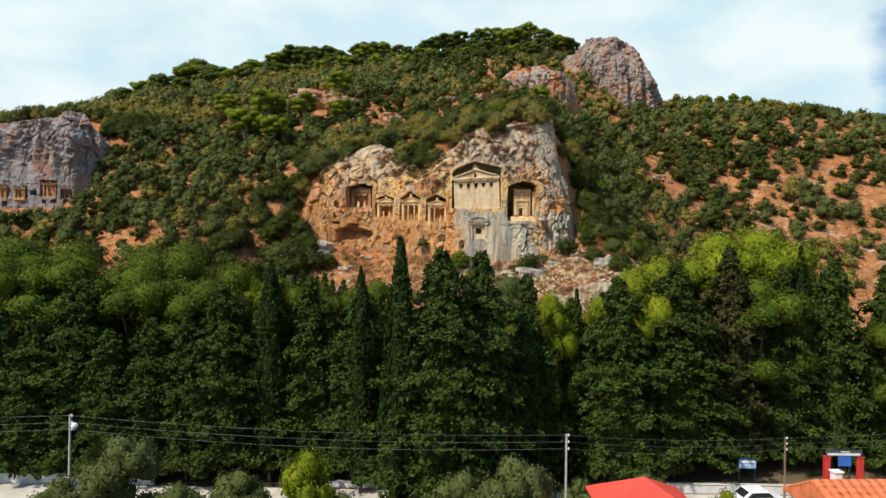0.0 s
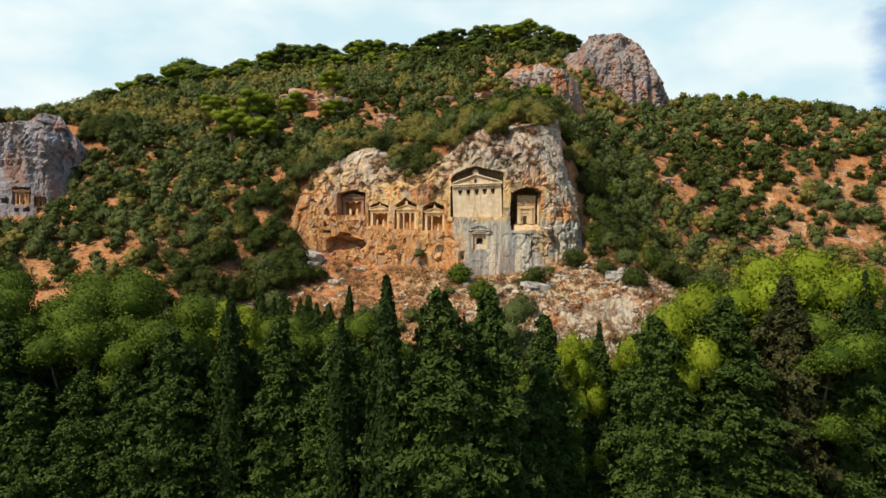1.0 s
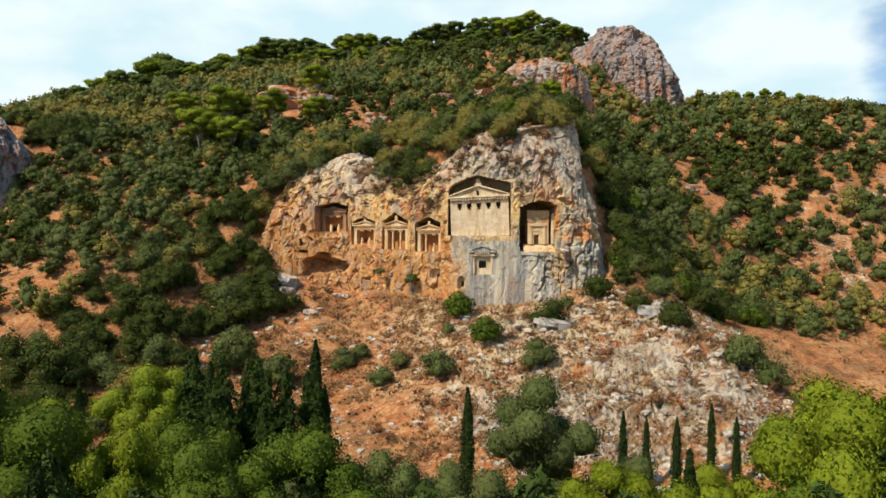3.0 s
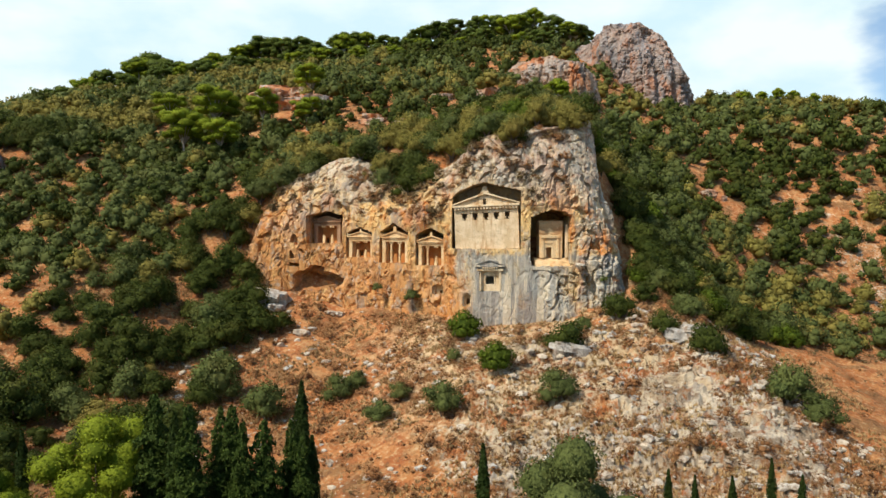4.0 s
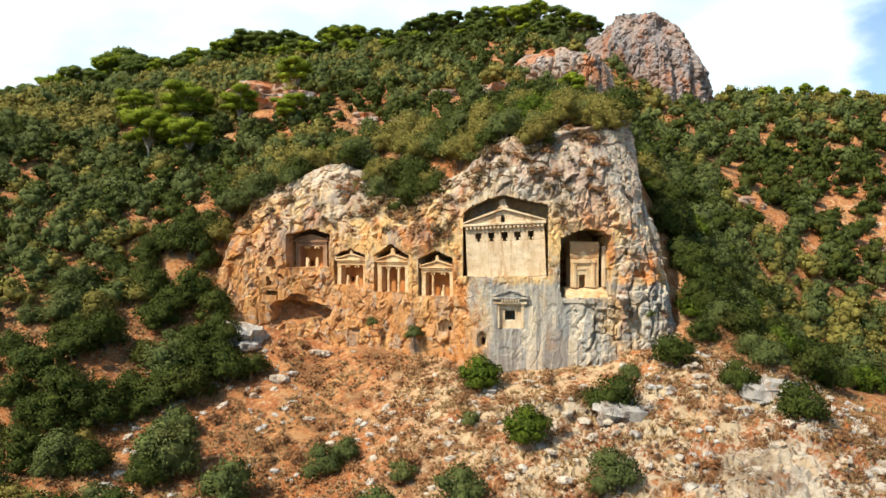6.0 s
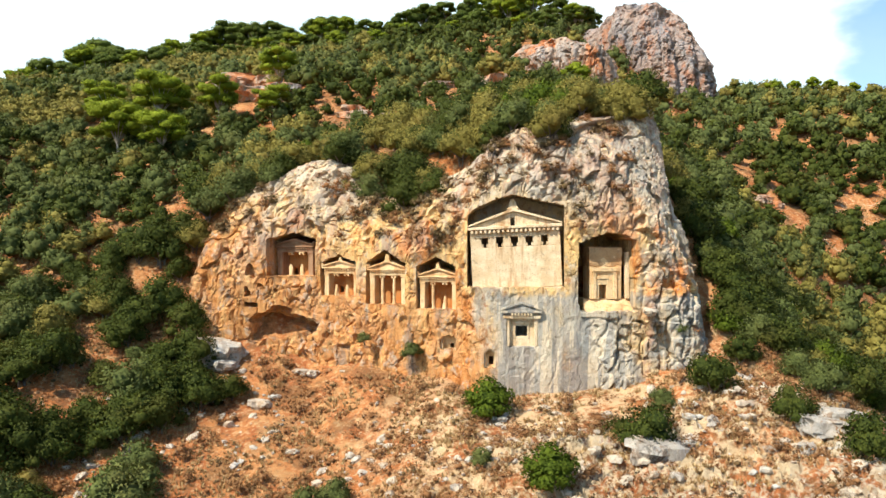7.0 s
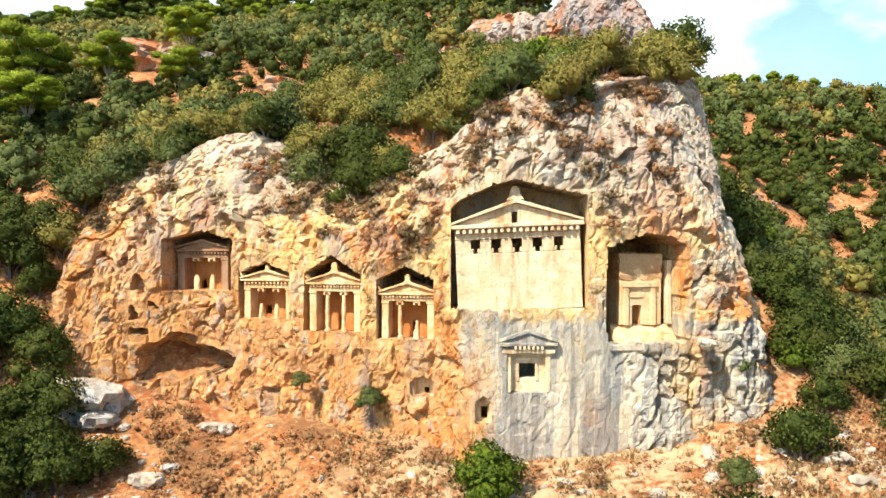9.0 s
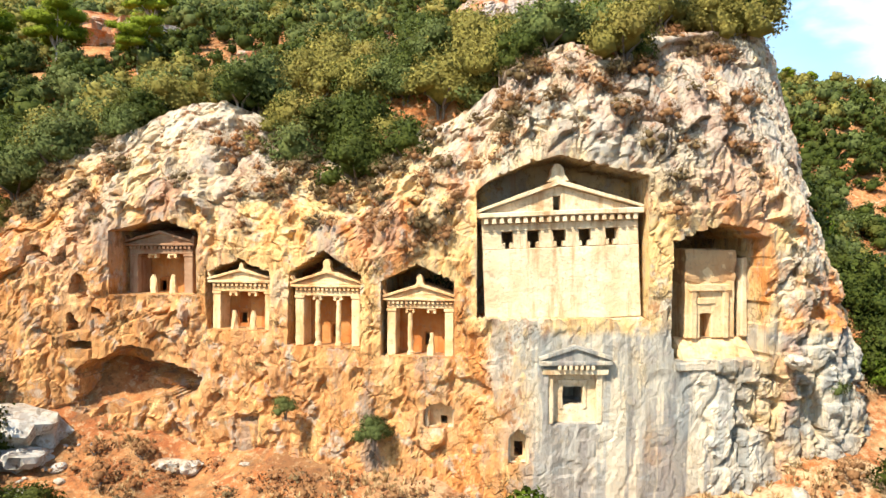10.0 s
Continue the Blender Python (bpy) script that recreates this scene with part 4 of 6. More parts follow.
def chamber(W, H, y, depth):
    """Ceiling, sides and back of a dark chamber, open to the front."""
    bm = bmesh.new()
    t = 0.12
    block(bm, -W / 2, W / 2, y + depth, y + depth + t, 0, H, 0)
    block(bm, -W / 2, -W / 2 + t, y, y + depth - 0.003, 0, H, 0)
    block(bm, W / 2 - t, W / 2, y, y + depth - 0.003, 0, H, 0)
    block(bm, -W / 2 + t + 0.003, W / 2 - t - 0.003, y, y + depth - 0.003, H - t, H, 0)
    return bm


temple_tomb(TOMB_A, 29.3, -3.3, 2.1, 3.05, 3.9, 4.75, [(-0.75, 0.16), (0.95, 0.16)], (-1.2, -0.65, 0.05, 0.9), STONE_BROWN, "brown weathered temple tomb, columns mostly fallen", acro=0.0, dentils=15, depth=1.8)
temple_tomb(TOMB_B, 26.85, -2.0, 2.75, 2.8, 3.65, 4.4, [(-0.75, 0.14), (0.75, 0.14)], (-0.95, -0.35, 0.3, 1.1), STONE_WARM, "ochre temple tomb with both columns gone", acro=0.55, dentils=13, forward=0.6)
temple_tomb(TOMB_C, 26.05, -2.35, 2.35, 3.5, 4.3, 5.2, [(-0.78, 1.0), (0.72, 1.0)], (-0.1, 0.22, 0.45, 1.3), STONE_WARM, "temple tomb with two standing columns and rust-stained porch", acro=0.85, dentils=15, forward=0.5)
temple_tomb(TOMB_D, 25.7, -2.0, 2.5, 3.15, 3.85, 4.75, [(-0.7, 1.0), (0.75, 0.13)], (0.1, 0.52, 0.5, 1.35), STONE_WARM, "temple tomb with one standing column", acro=0.7, dentils=15, forward=0.45)


def great_tomb():
    (cx, cy), turn = GREAT
    tomb = thing("great_rock_tomb", pose(cx, cy, 28.4, 0, -2.4, turn), "large unfinished temple tomb of cream stone in a gabled recess", "tomb", "rock-cut tombs")
    # plain front wall with five openings under the beam
    x0, x1, zt = -5.0, 5.1, 6.25
    holes = [(-3.75, -3.0), (-2.1, -1.3), (-0.42, 0.42), (1.25, 2.05), (2.98, 3.72)]
    low, high = 4.62, 5.75
    bm = block(bmesh.new(), x0, x1, 0, 0.7, -0.05, low, 0.04)
    part("front_wall", bm, STONE, tomb, "plain dressed wall streaked with rust")
    edges = [x0] + [e for h in holes for e in h] + [x1]
    for k in range(0, len(edges), 2):
        part("pier", blocked(edges[k], edges[k + 1], 0.004, 0.7, low + 0.003, high, bevel=0.03, wear=0.01), STONE, tomb)
    for a, b in holes:
        for side, x in ((-1, a), (1, b)):
            xa, xb = sorted((x, x - side * 0.2))
            part("stepped_corbel", blocked(xa, xb, 0.0, 0.66, low + 0.02, low + 0.4, bevel=0.03, wear=0.03), STONE, tomb)
    # run back out of sight to keep the sun off the openings
    part("lintel", blocked(x0, x1, -0.02, 3.3, high + 0.003, zt, bevel=0.04), STONE, tomb)
    count = 20
    pitch = (x1 - x0) / count
    tooth = mesh_from(blocked(-0.14, 0.14, -0.42, 0.0, 0, 0.36, bevel=0.03, wear=0.02), "dentil", STONE)
    part("dentil_band", blocked(x0 - 0.02, x1 + 0.02, -0.05, 0.9, zt + 0.003, zt + 0.4, bevel=0.02), STONE, tomb)
    for k in range(count):
        part("dentil", tooth, STONE, tomb, m=pose(x0 + pitch * (k + 0.5), -0.053, zt + 0.02))
    part("cornice", blocked(x0 - 0.28, x1 + 0.28, -0.55, 0.9, zt + 0.405, zt + 0.72, bevel=0.06, wear=0.04), STONE, tomb)
    base = zt + 0.725
    peak = base + 1.75
    xm = 0.0
    bm = bmesh.new()
    block(bm, x0 + 1.9, -0.36, -0.12, 0.7, base, base + 0.42, 0.0)
    block(bm, 0.12, x1 - 1.9, -0.12, 0.7, base, base + 0.42, 0.0)
    prism(bm, [(x0 + 0.05, base + 0.001), (x0 + 1.9, base + 0.001), (x0 + 1.9, base + 0.62)], -0.12, 0.7)
    prism(bm, [(x1 - 0.05, base + 0.001), (x1 - 1.9, base + 0.62), (x1 - 1.9, base + 0.001)], -0.12, 0.7)
    prism(bm, [(x0 + 1.9, base + 0.42), (-0.36, base + 0.42), (-0.36, peak - 0.25), (x0 + 1.9, base + 0.62)], -0.12, 0.7)
    prism(bm, [(0.12, base + 0.42), (x1 - 1.9, base + 0.42), (x1 - 1.9, base + 0.62), (0.12, peak - 0.2)], -0.12, 0.7)
    prism(bm, [(-0.36, base + 0.95), (0.12, base + 0.95), (0.12, peak - 0.2), (-0.36, peak - 0.25)], -0.12, 0.7)
    part("gable_field", bm, STONE, tomb)
    for side in (-1, 1):
        end = x0 - 0.28 if side < 0 else x1 + 0.28
        bm = prism(bmesh.new(), [(end, base + 0.01), (end, base + 0.2), (xm, peak + 0.22), (xm, peak - 0.12)], -0.5, 0.8, 0.03)
        part("raking_cornice", bm, STONE, tomb)
    bm = prism(bmesh.new(), [(-0.75, peak + 0.1), (0.7, peak + 0.1), (0.42, peak + 0.5), (0.36, peak + 0.95), (0.12, peak + 1.25), (-0.2, peak + 1.25), (-0.42, peak + 0.9), (-0.45, peak + 0.5)], -0.35, 0.8, 0.05)
    part("finial", bm, STONE, tomb, "rough-hewn stone finial")
    part("base_ledge", blocked(x0 - 0.5, x1 + 0.2, -0.3, 0.7, -0.55, -0.06, bevel=0.1, wear=0.1), STONE, tomb)


great_tomb()


def east_tomb():
    (cx, cy), turn = EAST
    tomb = thing("rock_tomb", pose(cx, cy, 25.75, 0, 0, turn), "half-carved tomb block standing in a deep arched recess", "tomb", "rock-cut tombs")
    part("floor_step", blocked(-3.4, 2.9, -0.35, 4.1, -0.6, 0.0, bevel=0.1, wear=0.12), ROCK, tomb)
    bm = blocked(-2.7, 2.5, 0.2, 4.0, 0.003, 1.32, bevel=0.0, wear=0.0)
    bmesh.ops.subdivide_edges(bm, edges=bm.edges[:], cuts=11, use_grid_fill=True)
    co = np.array([tuple(v.co) for v in bm.verts])
    bump = 0.55 * layers(co + 40, 1.5, 3, 612) + 0.3 * blocks(co + 9, 0.8, 55)
    for v, k in zip(bm.verts, bump):
        front = 1.0 - min(1.0, max(0.0, (v.co.y - 0.2) / 1.0))
        v.co.y += (0.75 * v.co.z ** 1.3 * front + 0.5 * float(k) * front)
        v.co.x += 0.3 * float(k) * (abs(v.co.x) > 2.3)
    part("plinth", bm, STONE_WARM, tomb, "crumbled rock plinth")
    bm = bmesh.new()
    x0, x1, z0, z1 = -1.0, -0.15, 1.55, 2.95
    block(bm, -2.05, x0, 1.0, 4.0, 1.303, 7.1, 0.05)
    block(bm, x1, 1.55, 1.0, 4.0, 1.303, 7.0, 0.05)
    block(bm, x0, x1, 1.004, 4.0, z1, 7.05, 0.0)
    block(bm, x0, x1, 2.6, 4.0, 1.306, z1 - 0.003, 0.0)
    body = part("tomb_block", bm, STONE_WARM, tomb)
    bm = bmesh.new()
    block(bm, x0 - 0.75, x0 - 0.35, 0.82, 1.03, 1.31, 4.4, 0.03)
    block(bm, x1 + 0.75, x1 + 1.15, 0.82, 1.03, 1.31, 4.4, 0.03)
    block(bm, x0 - 0.85, x1 + 1.25, 0.75, 1.03, 4.403, 4.85, 0.04)
    block(bm, x0 - 0.2, x1 + 0.2, 0.9, 1.03, 3.55, 3.95, 0.03)
    part("door_frame", bm, STONE_WARM, body, "flat carved door surround")
    bm = blocked(-2.1, 1.6, 0.95, 4.05, 4.95, 7.15, bevel=0.05)
    bmesh.ops.subdivide_edges(bm, edges=bm.edges[:], cuts=8, use_grid_fill=True)
    for v in bm.verts:
        v.co += 0.14 * noise.noise_vector(v.co * 1.3) + 0.06 * noise.noise_vector(v.co * 4.0)
    part("upper_block", bm, STONE_OCHRE, body, "rough rust-brown upper part")
    part("side_pillar", blocked(2.0, 2.5, 0.9, 1.6, 1.303, 6.6, bevel=0.08, wear=0.07), STONE, tomb)


east_tomb()


def niche_tomb():
    (cx, cy), turn = NICHE
    tomb = thing("rock_tomb", pose(cx, cy, 21.9, 0, 0, turn), "small grey gabled tomb front with square doorway in the smooth wall", "tomb", "rock-cut tombs")
    W0, W1 = -1.55, 2.6
    mid = (W0 + W1) / 2
    for xa, xb in ((-1.2, -0.85), (1.9, 2.25)):
        part("corner_post", blocked(xa, xb, -0.12, 0.74, 0.0, 3.1, bevel=0.03, wear=0.01), STONE, tomb)
    bm = bmesh.new()
    block(bm, -0.84, -0.2, 0.35, 0.74, 0, 3.1, 0.0)
    block(bm, 1.1, 1.89, 0.35, 0.74, 0, 3.1, 0.0)
    block(bm, -0.197, 1.097, 0.353, 0.74, 2.25, 3.1, 0.0)
    block(bm, -0.197, 1.097, 0.353, 0.74, 0, 1.05, 0.0)
    part("back_wall", bm, STONE, tomb)
    bm = bmesh.new()
    block(bm, -0.42, -0.2, 0.25, 0.353, 0.85, 2.45, 0.02)
    block(bm, 1.1, 1.32, 0.25, 0.353, 0.85, 2.45, 0.02)
    block(bm, -0.5, 1.4, 0.2, 0.353, 2.453, 2.7, 0.03)
    part("door_frame", bm, STONE, tomb)
    part("architrave", blocked(W0, W1, -0.35, 0.5, 3.103, 3.45, bevel=0.03, wear=0.02), STONE, tomb)
    tooth = mesh_from(blocked(-0.1, 0.1, -0.25, 0.1, 0, 0.26, bevel=0.02), "dentil", STONE)
    for k in range(7):
        part("dentil", tooth, STONE, tomb, m=pose(mid - 1.05 + 0.35 * k, -0.35, 3.455))
    part("cornice", blocked(W0 - 0.25, W1 + 0.2, -0.6, 0.5, 3.72, 4.0, bevel=0.04, wear=0.03), ROCK, tomb, "grey weathered cornice")
    part("gable_field", prism(bmesh.new(), [(W0, 4.003), (W1, 4.003), (mid, 4.75)], -0.35, 0.5), ROCK, tomb)
    for end in (W0 - 0.25, W1 + 0.2):
        part("raking_cornice", prism(bmesh.new(), [(end, 4.01), (end, 4.25), (mid, 5.0), (mid, 4.75)], -0.55, 0.5, 0.02), ROCK, tomb)


niche_tomb()


def small_niche(place, z0, outline, door, label):
    """A little carved front: a raised surround, a shallow recess of the given outline, and a doorway into the dark."""
    (cx, cy), turn = place
    tomb = thing("small_rock_tomb", pose(cx, cy, z0, 0, 0, turn), label, "tomb", "rock-cut tombs")
    xs = [p[0] for p in outline]
    x0, x1 = min(xs), max(xs)
    bm = bmesh.new()
    grow = [((p[0] - (x0 + x1) / 2) * 1.32 + (x0 + x1) / 2, max(p[1] * 1.12, -0.05)) for p in outline]
    n = len(outline)
    rings = [[bm.verts.new((x, y, z)) for x, z in ring] for ring, y in ((grow, 0.35), (grow, -0.3), (outline, -0.34), (outline, 0.42))]
    for a, b in zip(rings, rings[1:]):
        for k in range(n):
            bm.faces.new((a[k], a[(k + 1) % n], b[(k + 1) % n], b[k]))
    bmesh.ops.recalc_face_normals(bm, faces=bm.faces)
    part("surround", bm, STONE, tomb, "worn raised stone surround")
    top = max(p[1] for p in outline) + 0.1
    dx0, dx1, dz0, dz1 = door
    bm = bmesh.new()
    block(bm, x0 - 0.1, dx0, 0.3, 0.6, -0.05, top, 0)
    block(bm, dx1, x1 + 0.1, 0.3, 0.6, -0.05, top, 0)
    block(bm, dx0, dx1, 0.302, 0.6, dz1, top, 0)
    block(bm, dx0, dx1, 0.302, 0.6, -0.05, dz0, 0)
    part("back_wall", bm, STONE_WARM, tomb)
    # dark brown walls add to the dark seen through the doorway
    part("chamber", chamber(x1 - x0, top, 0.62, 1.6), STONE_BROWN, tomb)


small_niche(((4.2, 155.2), -9), 19.5, [(-0.5, 0.0), (0.5, 0.0), (0.5, 1.55), (0.0, 2.1), (-0.5, 1.55)], (-0.2, 0.36, 0.2, 1.15), "small gabled niche with a dark doorway in the grey wall")
small_niche(((-0.5, 158.5), -18), 21.1, [(-0.45, 0.0), (1.15, 0.0), (1.15, 1.1), (0.95, 1.42), (0.35, 1.62), (-0.25, 1.42), (-0.45, 1.1)], (0.3, 0.75, 0.1, 0.62), "small arched niche with a low doorway in orange rock")

for (place, turn, w, z, h) in (((-105.8, 187.8), -2, 3.6, 32.1, 2.7), ((-113.8, 187.8), -2, 2.8, 31.7, 1.9), ((-118.6, 187.9), -2, 2.4, 31.7, 2.1), ((-101.9, 188.8), 12, 2.0, 31.9, 1.5)):
    temple_tomb((place, turn), z, -w / 2, w / 2, h, h + 0.55, h + 1.05, [(-0.2 * w, 1.0), (0.2 * w, 1.0)], (-0.25, 0.3, 0.05, 1.0), STONE_BROWN, "small temple tomb at the foot of a grey crag", acro=0.0, dentils=9, depth=0.7, forward=0.45)


# ---- foliage ----
rng = np.random.default_rng(7)


def ball(level):
    bm = bmesh.new()
    bmesh.ops.create_icosphere(bm, subdivisions=level, radius=1.0)
    v = np.array([tuple(p.co) for p in bm.verts])
    f = np.array([[c.index for c in q.verts] for q in bm.faces])
    bm.free()
    return v, f


BALL_1, BALL_2, BALL_3 = ball(1), ball(2), ball(3)


def unit(v):
    return v / np.maximum(np.linalg.norm(v, axis=1, keepdims=True), 1e-9)


def leaves(points, normals, size, wild=0.9, long=1.5):
    """A leaf or spray, one triangle, at each point, turned roughly along the normal."""
    n = len(points)
    nn = unit(normals + wild * rng.normal(size=(n, 3)))
    nn *= np.where((nn * normals).sum(axis=1) < 0, -1, 1)[:, None]
    a = unit(np.cross(nn, rng.normal(size=(n, 3))))
    b = np.cross(nn, a)
    s = (size * rng.uniform(0.65, 1.35, n))[:, None]
    tip = points + a * s * long * 0.6
    left = points - a * s * 0.35 + b * s * 0.5
    right = points - a * s * 0.35 - b * s * 0.5
    verts = np.stack((tip, left, right), axis=1).reshape(-1, 3)
    return verts, np.arange(3 * n).reshape(n, 3)


def lobed(lobes, count, size, core=0.8, ball_of=BALL_1, wild=0.5, low=-0.45):
    """A crown of rounded lobes (x, y, z, radius, flatness) clad in leaves, uneven and with gaps, over a dim inside."""
    lobes = np.asarray(lobes, float)
    weight = lobes[:, 3] ** 2
    pick = rng.choice(len(lobes), size=count, p=weight / weight.sum())
    d = unit(rng.normal(size=(count, 3)))
    d[:, 2] = np.where(d[:, 2] < low, -d[:, 2] * 0.6, d[:, 2])
    r = lobes[pick, 3] * rng.uniform(0.68, 1.12, count) * (1 + 0.2 * grain(d * 2.1 + pick[:, None] * 3.7, 5))
    scale = np.column_stack((r, r, r * lobes[pick, 4]))
    pts = lobes[pick, :3] + d * scale
    # leave out what lies deep inside another lobe
    deep = np.zeros(count, bool)
    for q in lobes:
        deep |= np.linalg.norm((pts - q[:3]) / (q[3], q[3], q[3] * q[4]), axis=1) < 0.72
    pts, d = pts[~deep], d[~deep]
    pieces = [leaves(pts, d, size, wild)]
    # the leaves share the roundness of their lobe and of the whole crown
    middle = lobes[:, :3].mean(axis=0) - (0, 0, 0.5)
    soft = unit(0.75 * d + 0.4 * unit(pts - middle) + 0.3 * rng.normal(size=d.shape))
    normals = [np.repeat(soft, 3, axis=0)]
    for q in lobes:
        v, f = ball_of
        w = v * (1 + 0.22 * grain(v * 2.3 + q[:3] * 1.3, 8))[:, None]
        pieces.append((q[:3] + w * (q[3], q[3], q[3] * q[4]) * core, f))
        normals.append(v)
    return (*merged(pieces), np.concatenate(normals))


def shrub_lobes(k):
    """Lobes of a shrub about 2 m in radius that sits on the ground."""
    n = int(rng.integers(6, 9))
    out = [(0, 0, 1.3, 1.35, 0.95), (rng.uniform(-0.4, 0.4), rng.uniform(-0.4, 0.4), 2.1, 0.8, 0.9)]
    for i in range(n):
        t = 2 * math.pi * (i + rng.uniform(0, 0.8)) / n
        d = rng.uniform(0.7, 1.25)
        out.append((d * math.cos(t), d * math.sin(t), rng.uniform(0.5, 2.0), rng.uniform(0.55, 0.9), rng.uniform(0.8, 1.05)))
    return out


def stems(height, spread, n, r, root=-0.6):
    return merged([tube([(0.1 * math.cos(t), 0.1 * math.sin(t), root), (0.25 * spread * math.cos(t), 0.25 * spread * math.sin(t), height * 0.5), (spread * math.cos(t), spread * math.sin(t), height)],
                        [r, r * 0.75, r * 0.4], 5) for t in (2 * math.pi * (k + 0.3) / n for k in range(n))])


def shrub_kind(name, material, label, count, size, wild=0.7):
    v, f, nr = lobed(shrub_lobes(0), count, size, 0.62 if wild < 1 else 0.42, BALL_1, wild=wild)
    crown = mesh_of("crown", v, f, material, normals=nr)
    stem = mesh_of("stem", *stems(1.1, 0.8, 4, 0.09, -0.6 if wild < 1 else 0.0), BARK)

    def make(m):
        ob = thing(name, m, label, "shrub", "shrubs on the hillside")
        part("stem", stem, BARK, ob)
        part("crown", crown, material, ob)
        return ob
    return make


DARK = [shrub_kind("evergreen_shrub", MAQUIS, "dark green evergreen shrub on stony ground", 3600, 0.115) for _ in range(5)]
SAGE = [shrub_kind("sage_shrub", OLIVE_GREEN, "grey-green maquis shrub on stony ground", 3600, 0.11) for _ in range(4)]
GOLD = [shrub_kind("yellow_shrub", YELLOW_GREEN, "yellow-green maquis shrub on rocky ground", 3400, 0.115) for _ in range(3)]
FRESH = [shrub_kind("shrub", BROAD, "fresh green rounded bush on the scree", 3200, 0.13)]
DEAD = [shrub_kind("dry_bush", THORN, "dry reddish-brown thorn bush", 1300, 0.10, 1.0) for _ in range(2)]

TUFT = [shrub_kind("dry_bush", GREY_SCRUB, "small olive-brown bush clinging to the rock", 1200, 0.10, 1.0) for _ in range(2)]


def set_down(maker, x, y, size, z=None, sink=0.15):
    z = ground_at(x, y) if z is None else z
    return maker(pose(x, y, z - sink * size, 0, 0, rng.uniform(0, 360)) @ Matrix.Diagonal((size / 2, size / 2, size / 2 * rng.uniform(0.85, 1.1), 1)))


# shrubs on the scree, each in its own spot: (along, ahead, width)
for x, y, w in ((15.0, 142.4, 2.6), (16.6, 139.0, 3.2), (25.8, 146.6, 3.4), (29.8, 138.2, 2.6), (33.5, 133.0, 3.4), (-29.0, 158.5, 3.6), (-26.2, 160.5, 3.0), (-32.0, 165.5, 3.8), (-34.2, 169.5, 3.6), (-31.5, 160.0, 3.4), (-38.5, 172.0, 4.2), (-40.5, 177.5, 4.6), (-37.8, 180.5, 4.2), (-43.5, 170.0, 3.8), (-36.0, 164.0, 3.0), (31.8, 156.0, 3.6), (33.5, 161.5, 4.4), (32.5, 167.5, 4.4), (35.5, 153.0, 3.6), (34.0, 174.0, 4.6), (30.8, 151.0, 2.4)):
    set_down(DARK[int(rng.integers(4))], x, y, w)
set_down(FRESH[0], 7.2, 134.0, 3.0)
set_down(FRESH[0], 3.7, 150.4, 3.4)
for x, y, w in ((0.4, 127.5, 3.0), (-7.6, 131.0, 2.4), (-5.0, 134.0, 1.8), (14.0, 127.0, 3.0), (-13.5, 140.0, 2.6), (-11.5, 141.2, 2.2), (-22.5, 136.0, 3.6), (20.5, 146.0, 1.8), (34.5, 141.5, 2.8), (40.5, 126.5, 3.8), (43.0, 124.5, 3.2), (1.8, 139.0, 1.4)):
    set_down(SAGE[int(rng.integers(3))], x, y, w)

# a thicket on the shoulder of the western crag
for k in range(20):
    set_down(DARK[k % 5], -99 + 2.6 * (k % 5) + rng.uniform(-0.8, 0.8), 205 + 3.2 * (k // 5) + rng.uniform(-1, 1), rng.uniform(2.6, 4.2))


def cover(x, y):
    """How thickly the scrub grows."""
    p = np.column_stack((x, y, 0 * x))
    patch = layers(p, 22, 3, 61)
    left = ease(-26, -36, x) * ease(112, 120, y) * (0.66 + 0.34 * ease(158, 174, y)) * (1 + 0.35 * ease(-58, -75, x))
    above = ease(-4, 3, y - glide(x, ACROSS, HILL[3][0]))
    right = ease(27, 32, x) * ease(140, 150, y - 0.35 * (x - 30)) * (1 - 0.3 * ease(60, 74, x) * ease(250, 228, y))
    gap = 1 - 0.5 * ease(0.02, 0.4, patch) * (1 - 0.6 * ease(24, 30, x) * ease(62, 56, x) * ease(225, 205, y))
    gap = np.maximum(gap, 0.9 * ease(-36, -50, x) * ease(160, 172, y))
    gap = np.maximum(gap, 0.95 * ease(28, 33, x) * ease(70, 60, x) * ease(240, 225, y))
    return np.clip(np.maximum(np.maximum(left, above * 1.0), right * 0.92) * (gap + 0.12 * patch), 0, 1)


def scattered(x0, x1, y0, y1, step):
    """Jittered places, thinned by the cover."""
    xs, ys = np.meshgrid(np.arange(x0, x1, step), np.arange(y0, y1, step))
    xs = (xs + rng.uniform(-0.5, 0.5, xs.shape) * step).ravel()
    ys = (ys + rng.uniform(-0.5, 0.5, ys.shape) * step).ravel()
    keep = rng.uniform(size=len(xs)) < cover(xs, ys)
    return xs[keep], ys[keep]


